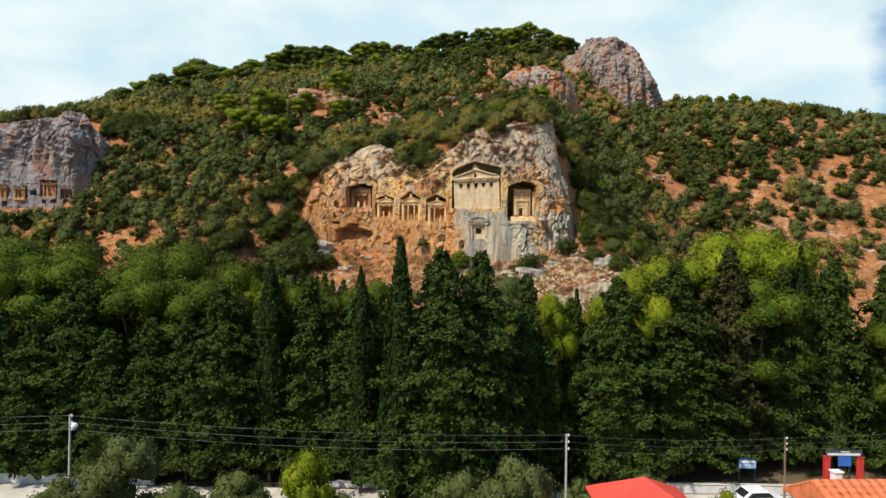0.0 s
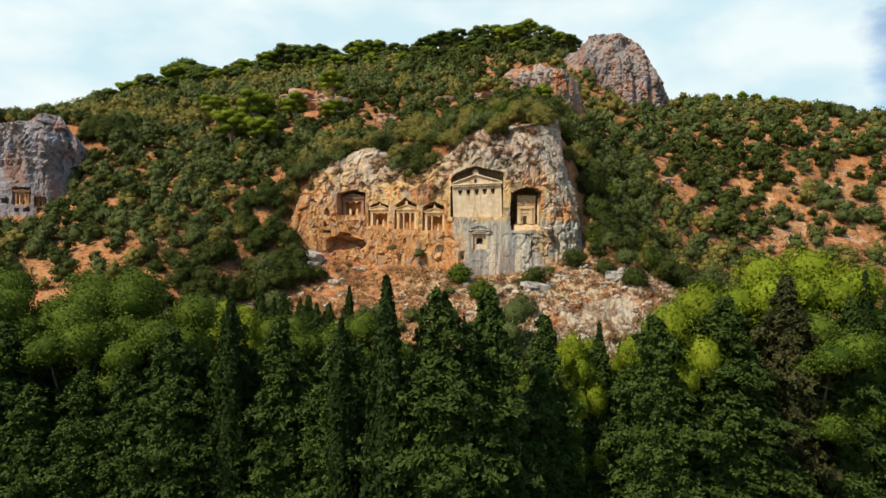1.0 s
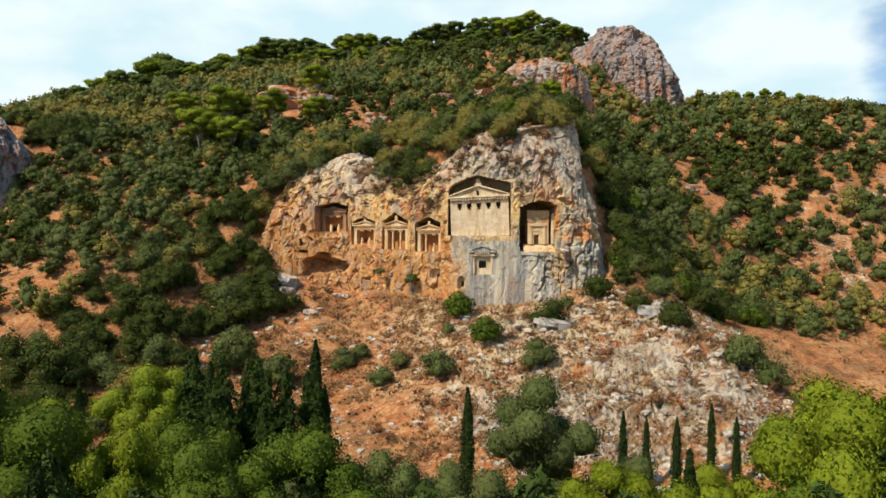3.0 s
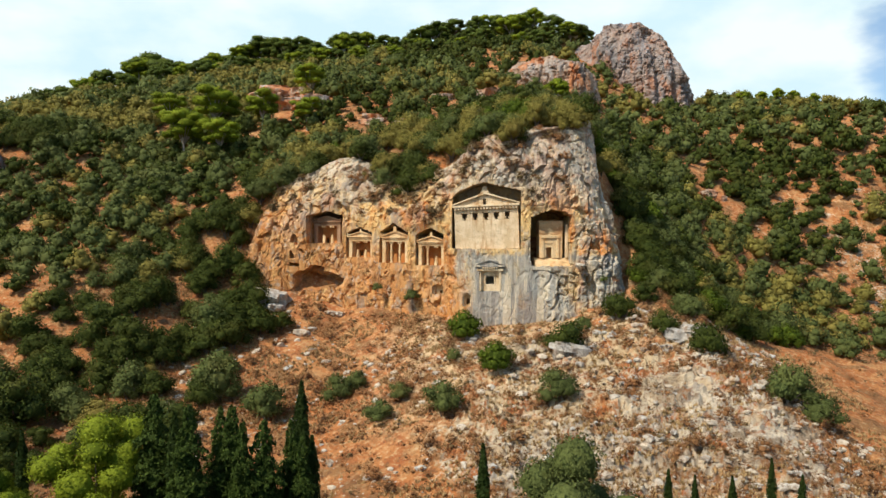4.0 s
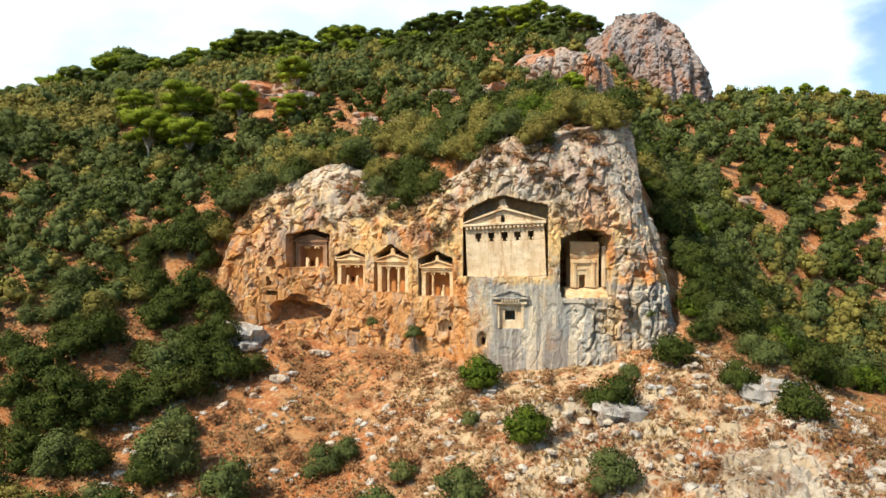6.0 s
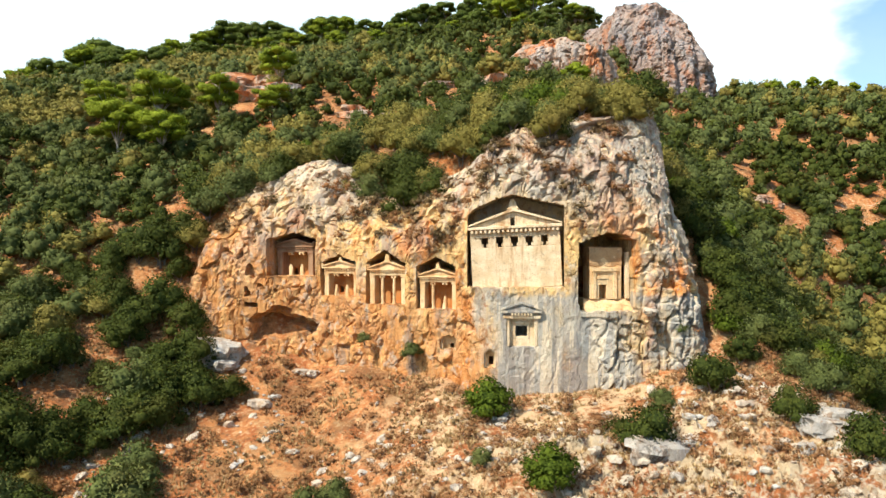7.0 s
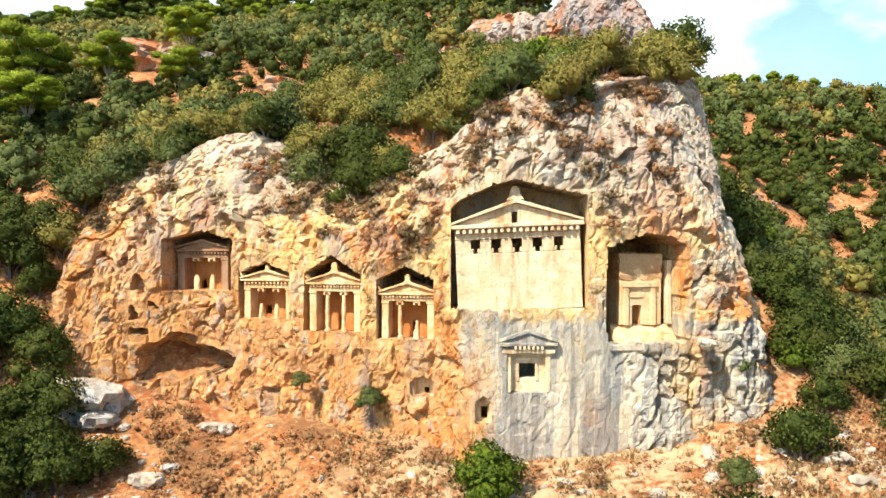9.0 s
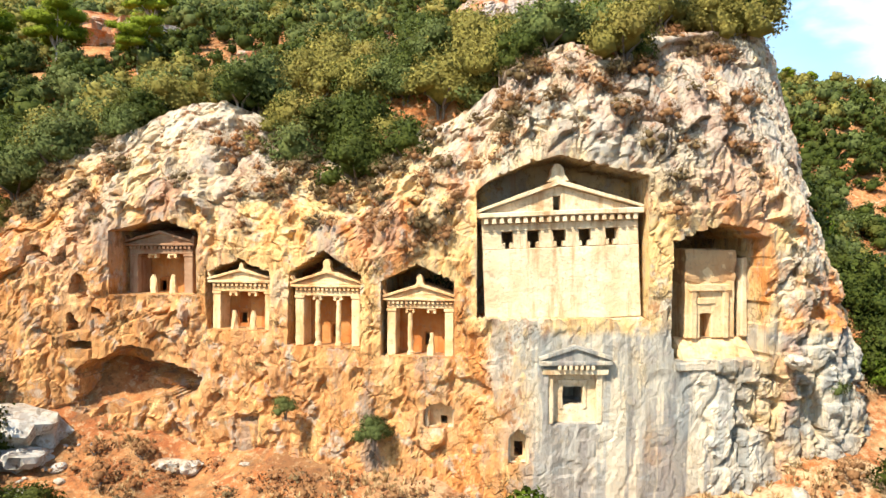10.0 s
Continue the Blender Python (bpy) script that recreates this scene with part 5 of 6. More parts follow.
# the shrubs near the cliff, one by one
xs, ys = scattered(-62, 60, 112, 205, 3.3)
on_rock = (xs > -37) & (xs < 31) & (ys > glide(xs, [p[0] for p in CLIFF_PLAN[2:15]], [p[1] for p in CLIFF_PLAN[2:15]]) - 6) & (ys < glide(xs, ACROSS, HILL[3][0]) - 4)
xs, ys = xs[~on_rock], ys[~on_rock]
rank = np.argsort(np.hypot(xs, ys - 120))[:270]
near_x, near_y = xs[rank], ys[rank]
heights = ground_height(near_x, near_y)
for x, y, z in zip(near_x, near_y, heights):
    top_edge = y > 166 and y < 200 and -36 < x < 32
    roll = rng.uniform()
    gold, sage = (0.45, 0.70) if top_edge else (0.03, 0.25) if x < -30 else (0.13, 0.52)
    kinds = GOLD if roll < gold else SAGE if roll < sage else DARK if roll < 0.84 or x < -30 else FRESH
    set_down(kinds[int(rng.integers(len(kinds)))], x, y, rng.triangular(1.5, 2.8, 5.0), z)
far_x, far_y = xs[np.argsort(np.hypot(xs, ys - 120))[270:]], ys[np.argsort(np.hypot(xs, ys - 120))[270:]]

# scrub along the crest of the cliff
pick = crest_points[(crest_points[:, 0] > -35) & (crest_points[:, 0] < 30) & (crest_points[:, 2] > 38)]
pick = pick[rng.choice(len(pick), 75, replace=False)]
brow = crest_points[:len(crest_points) // 2]
brow = brow[(brow[:, 0] > -31) & (brow[:, 0] < -3) & (brow[:, 2] > 38)]
pick = np.concatenate((pick, brow[rng.choice(len(brow), 34, replace=False)]))
lie = ground_height(pick[:, 0], pick[:, 1])
for (x, y, z), g in zip(pick, lie):
    kinds = (GOLD, GOLD, SAGE, DARK)[int(rng.integers(4))]
    set_down(kinds[int(rng.integers(len(kinds)))], x, y, rng.uniform(2.0, 4.0), max(z, g))
for x, y, w in ((1.0, 164.5, 3.2), (3.2, 166.5, 3.6), (-0.6, 167.5, 3.8), (5.4, 168.5, 3.4), (2.0, 170.5, 4.2), (-3.6, 169.5, 3.6), (-9.0, 178.0, 3.6), (-12.0, 180.5, 4.0), (-6.5, 176.5, 3.8), (-35.4, 183.0, 4.2), (-37.5, 186.5, 4.6), (-33.5, 186.0, 4.0), (-36.2, 179.0, 3.6), (-3.7, 176.2, 3.6), (-4.9, 178.4, 4.0), (-1.8, 175.0, 3.4), (-0.5, 178.0, 4.2), (2.6, 176.0, 4.0)):
    kinds = (GOLD, DARK, SAGE)[int(rng.integers(3))]
    set_down(kinds[0], x, y, w)
# thorn bushes and dry grass that cling to the upper face
pick = face_points[(face_points[:, 2] > 31.5) & (face_points[:, 0] > -33) & (face_points[:, 0] < 20)]
clear = np.ones(len(pick), bool)
for (cx, cy), turn, outline, depth in RECESSES:
    along = (pick[:, 0] - cx) * math.cos(radians(turn)) + (pick[:, 1] - cy) * math.sin(radians(turn))
    clear &= distance_to(outline, along, pick[:, 2])[0] > 0.9
pick = pick[clear]
chance = np.clip(ease(31, 37, pick[:, 2]) * (0.5 + 1.2 * layers(pick, 6.0, 2, 44)), 0.04, 1)
pick = pick[rng.choice(len(pick), 170, replace=False, p=chance / chance.sum())]
for x, y, z in pick:
    set_down((DEAD + TUFT)[int(rng.integers(4))], x, y - 0.1, rng.triangular(0.5, 0.8, 1.7), z - 0.2)

# tufts and thorn bushes that cling to the rock face and its rim
for x, y, z, w, kinds in ((-24.0, 175.0, 41.5, 2.6, SAGE), (-10.0, 168.8, 38.8, 3.4, SAGE), (-5.4, 164.5, 37.6, 3.4, DARK), (-2.0, 163.0, 39.0, 3.0, DARK), (19.0, 157.2, 47.4, 2.8, GOLD), (23.5, 160.2, 49.3, 3.6, DARK), (20.5, 160.2, 49.0, 3.0, GOLD), (13.0, 159.2, 47.2, 2.6, GOLD),
                          (-13.2, 170.6, 39.4, 2.2, GOLD), (9.5, 160.0, 45.9, 3.0, DARK), (-10.4, 161.6, 21.6, 1.1, SAGE), (-4.6, 158.6, 20.2, 1.5, SAGE), (26.5, 153.5, 22.6, 1.6, DEAD), (24.8, 153.0, 23.2, 1.4, SAGE)):
    set_down(kinds[int(rng.integers(len(kinds)))], x, y, w, z)


OUTCROPS = [(9.2, 231.0, 4.5), (-40.5, 238.0, 5.0), (-36.0, 241.0, 3.5), (-8.0, 206.0, 3.0), (3.0, 234.0, 4.0), (-45.0, 255.0, 4.5), (-51.0, 252.0, 3.5), (-18.0, 222.0, 3.5), (66.0, 216.0, 2.5)]


# ---- the far scrub: one sheet of stuff ----
def joined_shrubs(name, px, py, material, count, size, w0, w1, label):
    protos = [lobed(shrub_lobes(0)[:6] if count > 100 else [(0, 0, 0.7, 1.4, 0.75)], count, size, 0.66 if count > 100 else 0.3, ball_of=BALL_1, wild=0.65) for _ in range(5)]
    pz = ground_height(px, py)
    pieces, turned = [], []
    for x, y, z in zip(px, py, pz):
        v, f, nr = protos[int(rng.integers(5))]
        a, w = rng.uniform(0, 6.283), rng.uniform(w0, w1) / 2
        c, s = math.cos(a) * w, math.sin(a) * w
        pieces.append((np.column_stack((x + v[:, 0] * c - v[:, 1] * s, y + v[:, 0] * s + v[:, 1] * c, z - 0.2 * w + v[:, 2] * w * rng.uniform(0.85, 1.15))), f))
        turned.append(np.column_stack(((nr[:, 0] * c - nr[:, 1] * s) / w, (nr[:, 0] * s + nr[:, 1] * c) / w, nr[:, 2])))
    ob = new(name, mesh_of(name, *merged(pieces), material, normals=np.concatenate(turned)))
    return tagged(ob, label, "scrub", kind="stuff")


bx, by = scattered(-205, 200, 150, 352, 3.5)
outside = ~((bx > -62) & (bx < 60) & (by < 205))
bx, by = np.concatenate((bx[outside], far_x)), np.concatenate((by[outside], far_y))
# the flanks on both sides of the cliff are thickly grown
for x0, x1, y0, y1, step in ((34, 84, 165, 245, 3.6), (-135, -44, 168, 262, 4.6)):
    more_x, more_y = scattered(x0, x1, y0, y1, step)
    bx, by = np.concatenate((bx, more_x)), np.concatenate((by, more_y))
in_crag = ((bx > -124) & (bx < -99) & (by > 174) & (by < 190)) | ((bx > 49) & (bx < 93) & (by > glide(bx, [47, 54, 61, 69, 77, 84, 89, 93], [305, 291.5, 287, 285, 286, 289, 295, 315]) - 2.5) & (by < 318))
for ox, oy, reach in OUTCROPS:
    in_crag |= np.hypot(bx - ox, by - oy + 3) < reach + 4.0
in_crag |= ((bx > -172) & (bx < -93) & (by > np.where(bx < -100, 183, 189 + 1.6 * (bx + 100))) & (by < 212)) | ((bx > 21) & (bx < 46) & (by > 238) & (by < 256))
bx, by = bx[~in_crag], by[~in_crag]
hue = np.clip(0.5 + 0.32 * ease(-25, -60, bx) + 0.12 * ease(25, 40, bx) + 0.55 * layers(np.column_stack((bx, by, 0 * bx)), 26, 2, 33) + rng.uniform(-0.42, 0.42, len(bx)), 0, 0.999)
for lo, hi, material, label in ((0.0, 0.50, MAQUIS, "dense dark green scrub covering the hillside"), (0.50, 0.975, OLIVE_GREEN, "olive-green scrub covering the hillside"), (0.975, 1.0, YELLOW_GREEN, "yellowish scrub covering the hillside")):
    k = (hue >= lo) & (hue < hi)
    near_belt = by < 238
    joined_shrubs("hillside_scrub", bx[k & near_belt], by[k & near_belt], material, 330, 0.21, 1.3, 3.9, label)
    joined_shrubs("hillside_scrub", bx[k & ~near_belt], by[k & ~near_belt], material, 130, 0.32, 1.6, 4.4, label)


# low dry growth between the shrubs
wx, wy = rng.uniform(-120, 130, 4800), rng.uniform(106, 250, 4800)
open_land = (ground_height(wx, wy) > 2) & ~((wx > -37) & (wx < 31) & (wy > glide(wx, [p[0] for p in CLIFF_PLAN[2:15]], [p[1] for p in CLIFF_PLAN[2:15]]) - 2) & (wy < glide(wx, ACROSS, HILL[3][0]) + 2))
wx, wy = wx[open_land], wy[open_land]
half = rng.uniform(size=len(wx)) < 0.5
joined_shrubs("low_scrub", wx[half], wy[half], GREY_SCRUB, 60, 0.24, 0.4, 1.4, "low grey-green scrub dotting the open slope")
low_x, low_y = rng.uniform(-42, 46, 4200), rng.uniform(106, 172, 4200)
below = (low_y < glide(low_x, [p[0] for p in CLIFF_PLAN[2:15]], [p[1] for p in CLIFF_PLAN[2:15]]) - 1.2) & (layers(np.column_stack((low_x, low_y, 0 * low_x)), 6.0, 2, 19) > -0.25)
wx, wy, half = np.concatenate((wx, low_x[below])), np.concatenate((wy, low_y[below])), np.concatenate((half, np.zeros(below.sum(), bool)))
joined_shrubs("dry_scrub", wx[~half], wy[~half], THORN, 60, 0.22, 0.4, 1.3, "low dry brown scrub dotting the open slope")


# ---- trees ----
def tree(name, m, trunk, crown, bark, leaf, label, category="tree", group=""):
    ob = thing(name, m, label, category, group)
    part("trunk", trunk, bark, ob)
    part("crown", crown, leaf, ob)
    return ob


def conifer_mesh(h, r, levels=32, thick=1.0, size=0.44):
    """A broad dark conifer: tiers of drooping sprays about a straight trunk."""
    pts, nrm, limbs = [], [], []
    for k in range(levels):
        z = 1.6 + (h - 1.9) * (k / (levels - 1)) ** 0.94
        reach = r * (1 - (z / h) ** 2.3) ** 0.85 * (1 + 0.22 * math.sin(k * 0.9 + r * 7)) + 0.3
        n = 8 if k < levels * 0.75 else 6
        for i in range(n):
            t = 2 * math.pi * (i + 0.5 * (k % 2) + rng.uniform(-0.3, 0.3)) / n
            far = reach * rng.uniform(0.55, 1.15)
            tip_z = z + rng.uniform(0.0, 0.5) - 0.12 * far
            m = int(thick * (8 + 10 * far))
            s = rng.uniform(0.25, 1.0, m) ** 0.7
            side = rng.normal(size=m) * 0.28 * far * (1.15 - s) + rng.normal(size=m) * 0.12
            pts.append(np.column_stack((far * s * math.cos(t) - side * math.sin(t), far * s * math.sin(t) + side * math.cos(t), z + (tip_z - z) * s + 0.35 * np.sin(s * 3.1) + rng.normal(size=m) * 0.13)))
            nrm.append(np.tile((0.45 * math.cos(t), 0.45 * math.sin(t), 1.0), (m, 1)))
            if i % 2 == 0 and far > 1:
                limbs.append(tube([(0, 0, z - 0.1), (far * 0.5 * math.cos(t), far * 0.5 * math.sin(t), z + 0.15)], [0.06, 0.03], 4))
    pts, nrm = np.concatenate(pts), np.concatenate(nrm)
    v, f = leaves(pts, nrm, size, 0.7, 2.0)
    cone = tube([(0, 0, 2.2), (0, 0, h * 0.3), (0, 0, h * 0.65), (0, 0, h * 0.96)], [r * 0.45, r * 0.5, r * 0.3, 0.05], 9)
    quads = np.concatenate((cone[1][:, [0, 1, 2]], cone[1][:, [0, 2, 3]]))
    crown = merged([(v, f), (cone[0], quads)])
    trunk = merged([tube([(0, 0, -0.5), (0.05, 0, h * 0.4), (0, 0.04, h * 0.97)], [0.32, 0.22, 0.04], 8)] + limbs)
    return trunk, crown


def cypress_mesh(h, r):
    n = 5600
    z = rng.uniform(0.02, 1.0, n)
    shape = np.minimum(1, (z / 0.18) ** 0.6) * (1 - z ** 2.6) ** 0.9 + 0.06
    t = rng.uniform(0, 6.283, n)
    lump = 1 + 0.4 * grain(np.column_stack((np.cos(t) * 2, np.sin(t) * 2, z * h * 0.7)), 3)
    rr = r * shape * lump * rng.uniform(0.7, 1.2, n)
    pts = np.column_stack((rr * np.cos(t), rr * np.sin(t), 0.6 + z * (h - 0.6)))
    nrm = np.column_stack((np.cos(t), np.sin(t), 0.25 + 0 * t))
    v, f = leaves(pts, nrm, 0.22, 0.5, 1.9)
    cone = tube([(0, 0, 0.8), (0, 0, h * 0.25), (0, 0, h * 0.6), (0, 0, h * 0.97)], [r * 0.5, r * 0.82, r * 0.66, 0.04], 9)
    quads = np.concatenate((cone[1][:, [0, 1, 2]], cone[1][:, [0, 2, 3]]))
    return tube([(0, 0, -0.5), (0, 0, h * 0.9)], [0.22, 0.03], 7), merged([(v, f), (cone[0], quads)])


def branching(h, fork, spread, r, n):
    limbs = [tube([(0, 0, -0.6), (0.12, 0.05, fork * 0.5), (0.05, 0.0, fork)], [r, r * 0.8, r * 0.7], 8)]
    ends = []
    for k in range(n):
        t = 2 * math.pi * (k + rng.uniform(0, 0.6)) / n
        d = spread * rng.uniform(0.5, 1.0)
        end = (d * math.cos(t), d * math.sin(t), fork + (h - fork) * rng.uniform(0.55, 0.9))
        limbs.append(tube([(0.05, 0, fork - 0.15), (end[0] * 0.45, end[1] * 0.45, fork + (end[2] - fork) * 0.55), end], [r * 0.55, r * 0.35, r * 0.12], 6))
        ends.append(end)
    return merged(limbs), ends


def broadleaf_mesh(h, spread, fork, count, size, lobe, flat=0.85):
    trunk, ends = branching(h - lobe * 0.6, fork, spread, 0.05 + h * 0.016, 11)
    lobes = [(x, y, z, lobe * rng.uniform(0.75, 1.15), flat) for x, y, z in ends]
    lobes += [(0, 0, h - lobe * 0.9, lobe * 1.1, flat), (0.3, 0.2, fork + (h - fork) * 0.4, spread * 0.55, 0.9)]
    for x, y, z in ends[::2]:
        lobes.append((x * 1.15, y * 1.15, fork + (z - fork) * 0.45 + rng.uniform(-0.5, 0.5), lobe * 0.8, flat))
    return trunk, lobed(lobes, count, size, 0.8, BALL_2, low=-0.7)


FRONT_CONIFERS = [conifer_mesh(20, 5.2, 36, 2.1, 0.25), conifer_mesh(20, 4.5, 38, 2.2, 0.25)]
CONIFERS = [conifer_mesh(20, 5.2), conifer_mesh(20, 4.6), conifer_mesh(20, 5.8)]
CYPRESSES = [cypress_mesh(18, 1.25), cypress_mesh(18, 1.05)]
BROADLEAVES = [broadleaf_mesh(18, 4.6, 5.0, 24000, 0.165, 1.95), broadleaf_mesh(18, 4.0, 5.5, 23000, 0.165, 1.8), broadleaf_mesh(18, 4.3, 4.2, 23000, 0.165, 1.75)]
PINES = [broadleaf_mesh(10, 3.0, 1.8, 2900, 0.28, 1.35, 0.8), broadleaf_mesh(10, 3.6, 2.6, 2900, 0.28, 1.3, 0.75), broadleaf_mesh(10, 2.5, 2.0, 2700, 0.28, 1.3, 0.85)]
BIG_PINES = [broadleaf_mesh(14, 4.8, 4.0, 9000, 0.27, 1.9, 0.66), broadleaf_mesh(14, 4.2, 4.6, 8500, 0.27, 1.8, 0.7)]
OLIVES = [broadleaf_mesh(7, 2.6, 1.6, 6500, 0.17, 1.15), broadleaf_mesh(7, 2.2, 1.4, 6000, 0.17, 1.05)]


def kit(meshes, bark, leaf, name, label, tall, category="tree", group=""):
    """A function that sets down trees of one kind, all of the same few meshes."""
    made = [(mesh_of("trunk", *a, bark), mesh_of("crown", b[0], b[1], leaf, normals=b[2] if len(b) > 2 else None)) for a, b in meshes]

    def plant(x, y, h, wide=1.0, z=None):
        t, c = made[int(rng.integers(len(made)))]
        k = h / tall
        z = ground_at(x, y) if z is None else z
        return tree(name, pose(x, y, z, 0, 0, rng.uniform(0, 360)) @ Matrix.Diagonal((k * wide, k * wide, k, 1)), t, c, bark, leaf, label, category, group)
    return plant


conifer = kit(CONIFERS, BARK, CONIFER, "conifer_tree", "tall dark green conifer with drooping tiers", 20, group="trees along the road")
front_conifer = kit(FRONT_CONIFERS, BARK, CONIFER, "conifer_tree", "tall dark green conifer with drooping tiers", 20, group="trees along the road")
russet_conifer = kit(FRONT_CONIFERS, BARK, RUSSET, "conifer_tree", "tall conifer with thin browning foliage", 20, group="trees along the road")
cypress = kit(CYPRESSES, BARK, CYPRESS, "cypress_tree", "slim dark green cypress", 18, group="cypresses below the cliff")
broadleaf = kit(BROADLEAVES, BARK, BROAD, "broadleaf_tree", "tall mid-green broadleaf tree with a rounded crown", 18, group="trees along the road")
lime_tree = kit(BROADLEAVES, BARK, LIME, "broadleaf_tree", "bright yellow-green broadleaf tree", 18, group="trees along the road")
sage_tree = kit(BROADLEAVES, BARK, OLIVE_GREEN, "broadleaf_tree", "grey-green broadleaf tree at the foot of the scree", 18)
golden_tree = kit(BROADLEAVES, BARK, PINE, "pine_tree", "yellow-green rounded pine at the foot of the slope", 18)
hill_pine = kit(PINES, PALE_BARK, PINE, "pine_tree", "light green pine with flat crown on the hillside", 10, group="pines on the hill")
dark_pine = kit(PINES, PALE_BARK, DARK_PINE, "pine_tree", "dark green pine on the skyline", 10, group="pines on the hill")
umbrella_pine = kit(BIG_PINES, PALE_BARK, PINE, "pine_tree", "tall pine with a bright yellow-green umbrella crown", 14, group="pines on the hill")
olive_tree = kit(OLIVES, PALE_BARK, GREY_OLIVE, "olive_tree", "grey-green olive tree by the road", 7, group="olive trees by the road")
young_tree = kit(OLIVES[:1], PALE_BARK, LIME, "citrus_tree", "bright lime-green young tree by the road", 7)

# the belt of trees beyond the road
for x, y, h, w in ((0.9, 53.4, 19.6, 0.95), (3.9, 55.6, 19.4, 0.9), (8.0, 60.0, 17.6, 0.8), (-14.2, 62.0, 18.3, 0.55), (-6.0, 60.5, 16.6, 0.9), (-10.5, 61.5, 17.0, 0.95), (-18.0, 61.0, 16.4, 1.0), (-30.5, 61.5, 16.6, 1.1),
                   (-44.0, 62.0, 17.0, 1.1), (12.5, 63.5, 15.4, 0.9), (16.0, 61.5, 17.4, 1.0), (21.5, 63.0, 18.6, 1.1), (32.5, 66.0, 18.4, 0.8), (37.5, 67.0, 19.2, 0.8), (42.0, 66.0, 18.6, 0.9), (48.0, 65.0, 18.8, 1.0), (55.0, 68.0, 19.0, 1.1), (-52.0, 63.0, 18.2, 1.1), (-37.0, 60.5, 14.0, 1.0), (-47.5, 60.0, 14.5, 1.1), (-41.0, 60.0, 12.0, 1.0),
                   (-24.0, 60.4, 13.5, 1.0), (-27.4, 59.9, 12.6, 1.1), (-34.0, 60.0, 13.2, 1.1), (-55.5, 61.0, 15.0, 1.1), (-50.2, 60.4, 12.6, 1.1), (-21.0, 60.6, 14.0, 0.9), (-59.5, 62.0, 15.0, 1.1), (-17.2, 63.4, 14.6, 0.9), (-13.0, 63.2, 14.6, 0.8), (-20.2, 63.2, 14.2, 0.85)):
    front_conifer(x, y, h, w)
for k in range(34):
    x = -62 + 3.7 * k + rng.uniform(-1.2, 1.2)
    h = float(glide(np.array([x]), [-65, -40, -25, -14, -8, -2, 4, 9, 13, 18, 25, 33, 40, 65], [13.5, 13.5, 13.5, 14.5, 15.5, 17.0, 17.0, 14.5, 13.5, 16.0, 18.0, 18.5, 17.5, 17.0])[0])
    kind = (conifer, broadleaf, conifer, conifer, broadleaf, conifer)[k % 6]
    kind(x, rng.uniform(67.0, 71.0) if 22 < x < 42 else rng.uniform(61.5, 70.0), h * rng.uniform(0.82, 1.02), rng.uniform(0.85, 1.15))
for x, y, h, w in ((27.5, 66.0, 20.0, 0.85),):
    russet_conifer(x, y, h, w)
for x, y, h, w in ((-21.0, 65.0, 17.0, 0.95), (-27.5, 65.5, 18.2, 1.0), (-34.5, 66.0, 18.6, 1.05), (-41.0, 66.5, 18.8, 1.0), (-48.5, 67.0, 19.0, 1.1), (-25.9, 73.4, 20.4, 1.0), (-31.0, 75.5, 20.0, 1.1), (-20.5, 72.5, 18.2, 0.9), (-38.0, 74.0, 20.2, 1.1), (-45.5, 76.0, 20.6, 1.1), (-53.0, 78.0, 20.0, 1.1), (-34.0, 84.0, 18.5, 1.0), (-12.0, 72.0, 16.5, 0.9), (-6.0, 73.5, 16.8, 0.85), (-16.0, 80.0, 15.5, 0.9)):
    broadleaf(x, y, h, w)
for x, y, h, w in ((10.4, 63.0, 16.4, 0.55), (13.2, 70.0, 15.0, 0.7), (18.0, 63.8, 18.6, 0.7), (22.5, 71.0, 19.6, 0.9), (29.5, 74.0, 22.0, 1.0), (34.5, 76.3, 22.6, 1.0), (26.0, 80.0, 18.5, 0.9), (40.0, 80.0, 20.0, 1.0), (-16.5, 74.0, 16.6, 0.6), (-22.0, 90.0, 13.0, 0.8), (12.5, 82.5, 12.2, 0.95), (8.5, 77.0, 11.6, 0.9), (20.0, 84.0, 11.6, 0.95)):
    lime_tree(x, y, h, w)
for x, y, h, w in ((9.0, 91.0, 16.5, 0.85), (-3.0, 82.0, 13.0, 0.75), (4.0, 78.0, 13.0, 0.75), (17.5, 80.0, 10.5, 0.7), (-9.0, 86.0, 11.5, 0.7), (45.0, 90.0, 12.0, 0.9), (1.8, 84.5, 11.6, 0.9), (15.5, 85.5, 11.8, 0.9), (5.5, 80.0, 11.0, 0.9)):
    sage_tree(x, y, h, w)
for x, y, h, w in ((-27.2, 101.2, 15.4, 1.0), (-34.0, 97.0, 13.0, 0.9)):
    golden_tree(x, y, h, w)
for x, y, h, w in ((-19.2, 99.0, 16.2, 0.62), (-16.4, 101.0, 15.8, 0.62), (-13.6, 100.0, 15.0, 0.6), (-22.6, 101.0, 16.6, 0.7), (-10.8, 101.0, 13.5, 0.5), (-17.8, 102.5, 15.4, 0.45), (-15.0, 99.0, 15.0, 0.5), (-12.0, 102.5, 14.4, 0.45), (-37.0, 100.0, 12.0, 0.7), (-42.0, 101.0, 12.5, 0.7)):
    front_conifer(x, y, h, w)
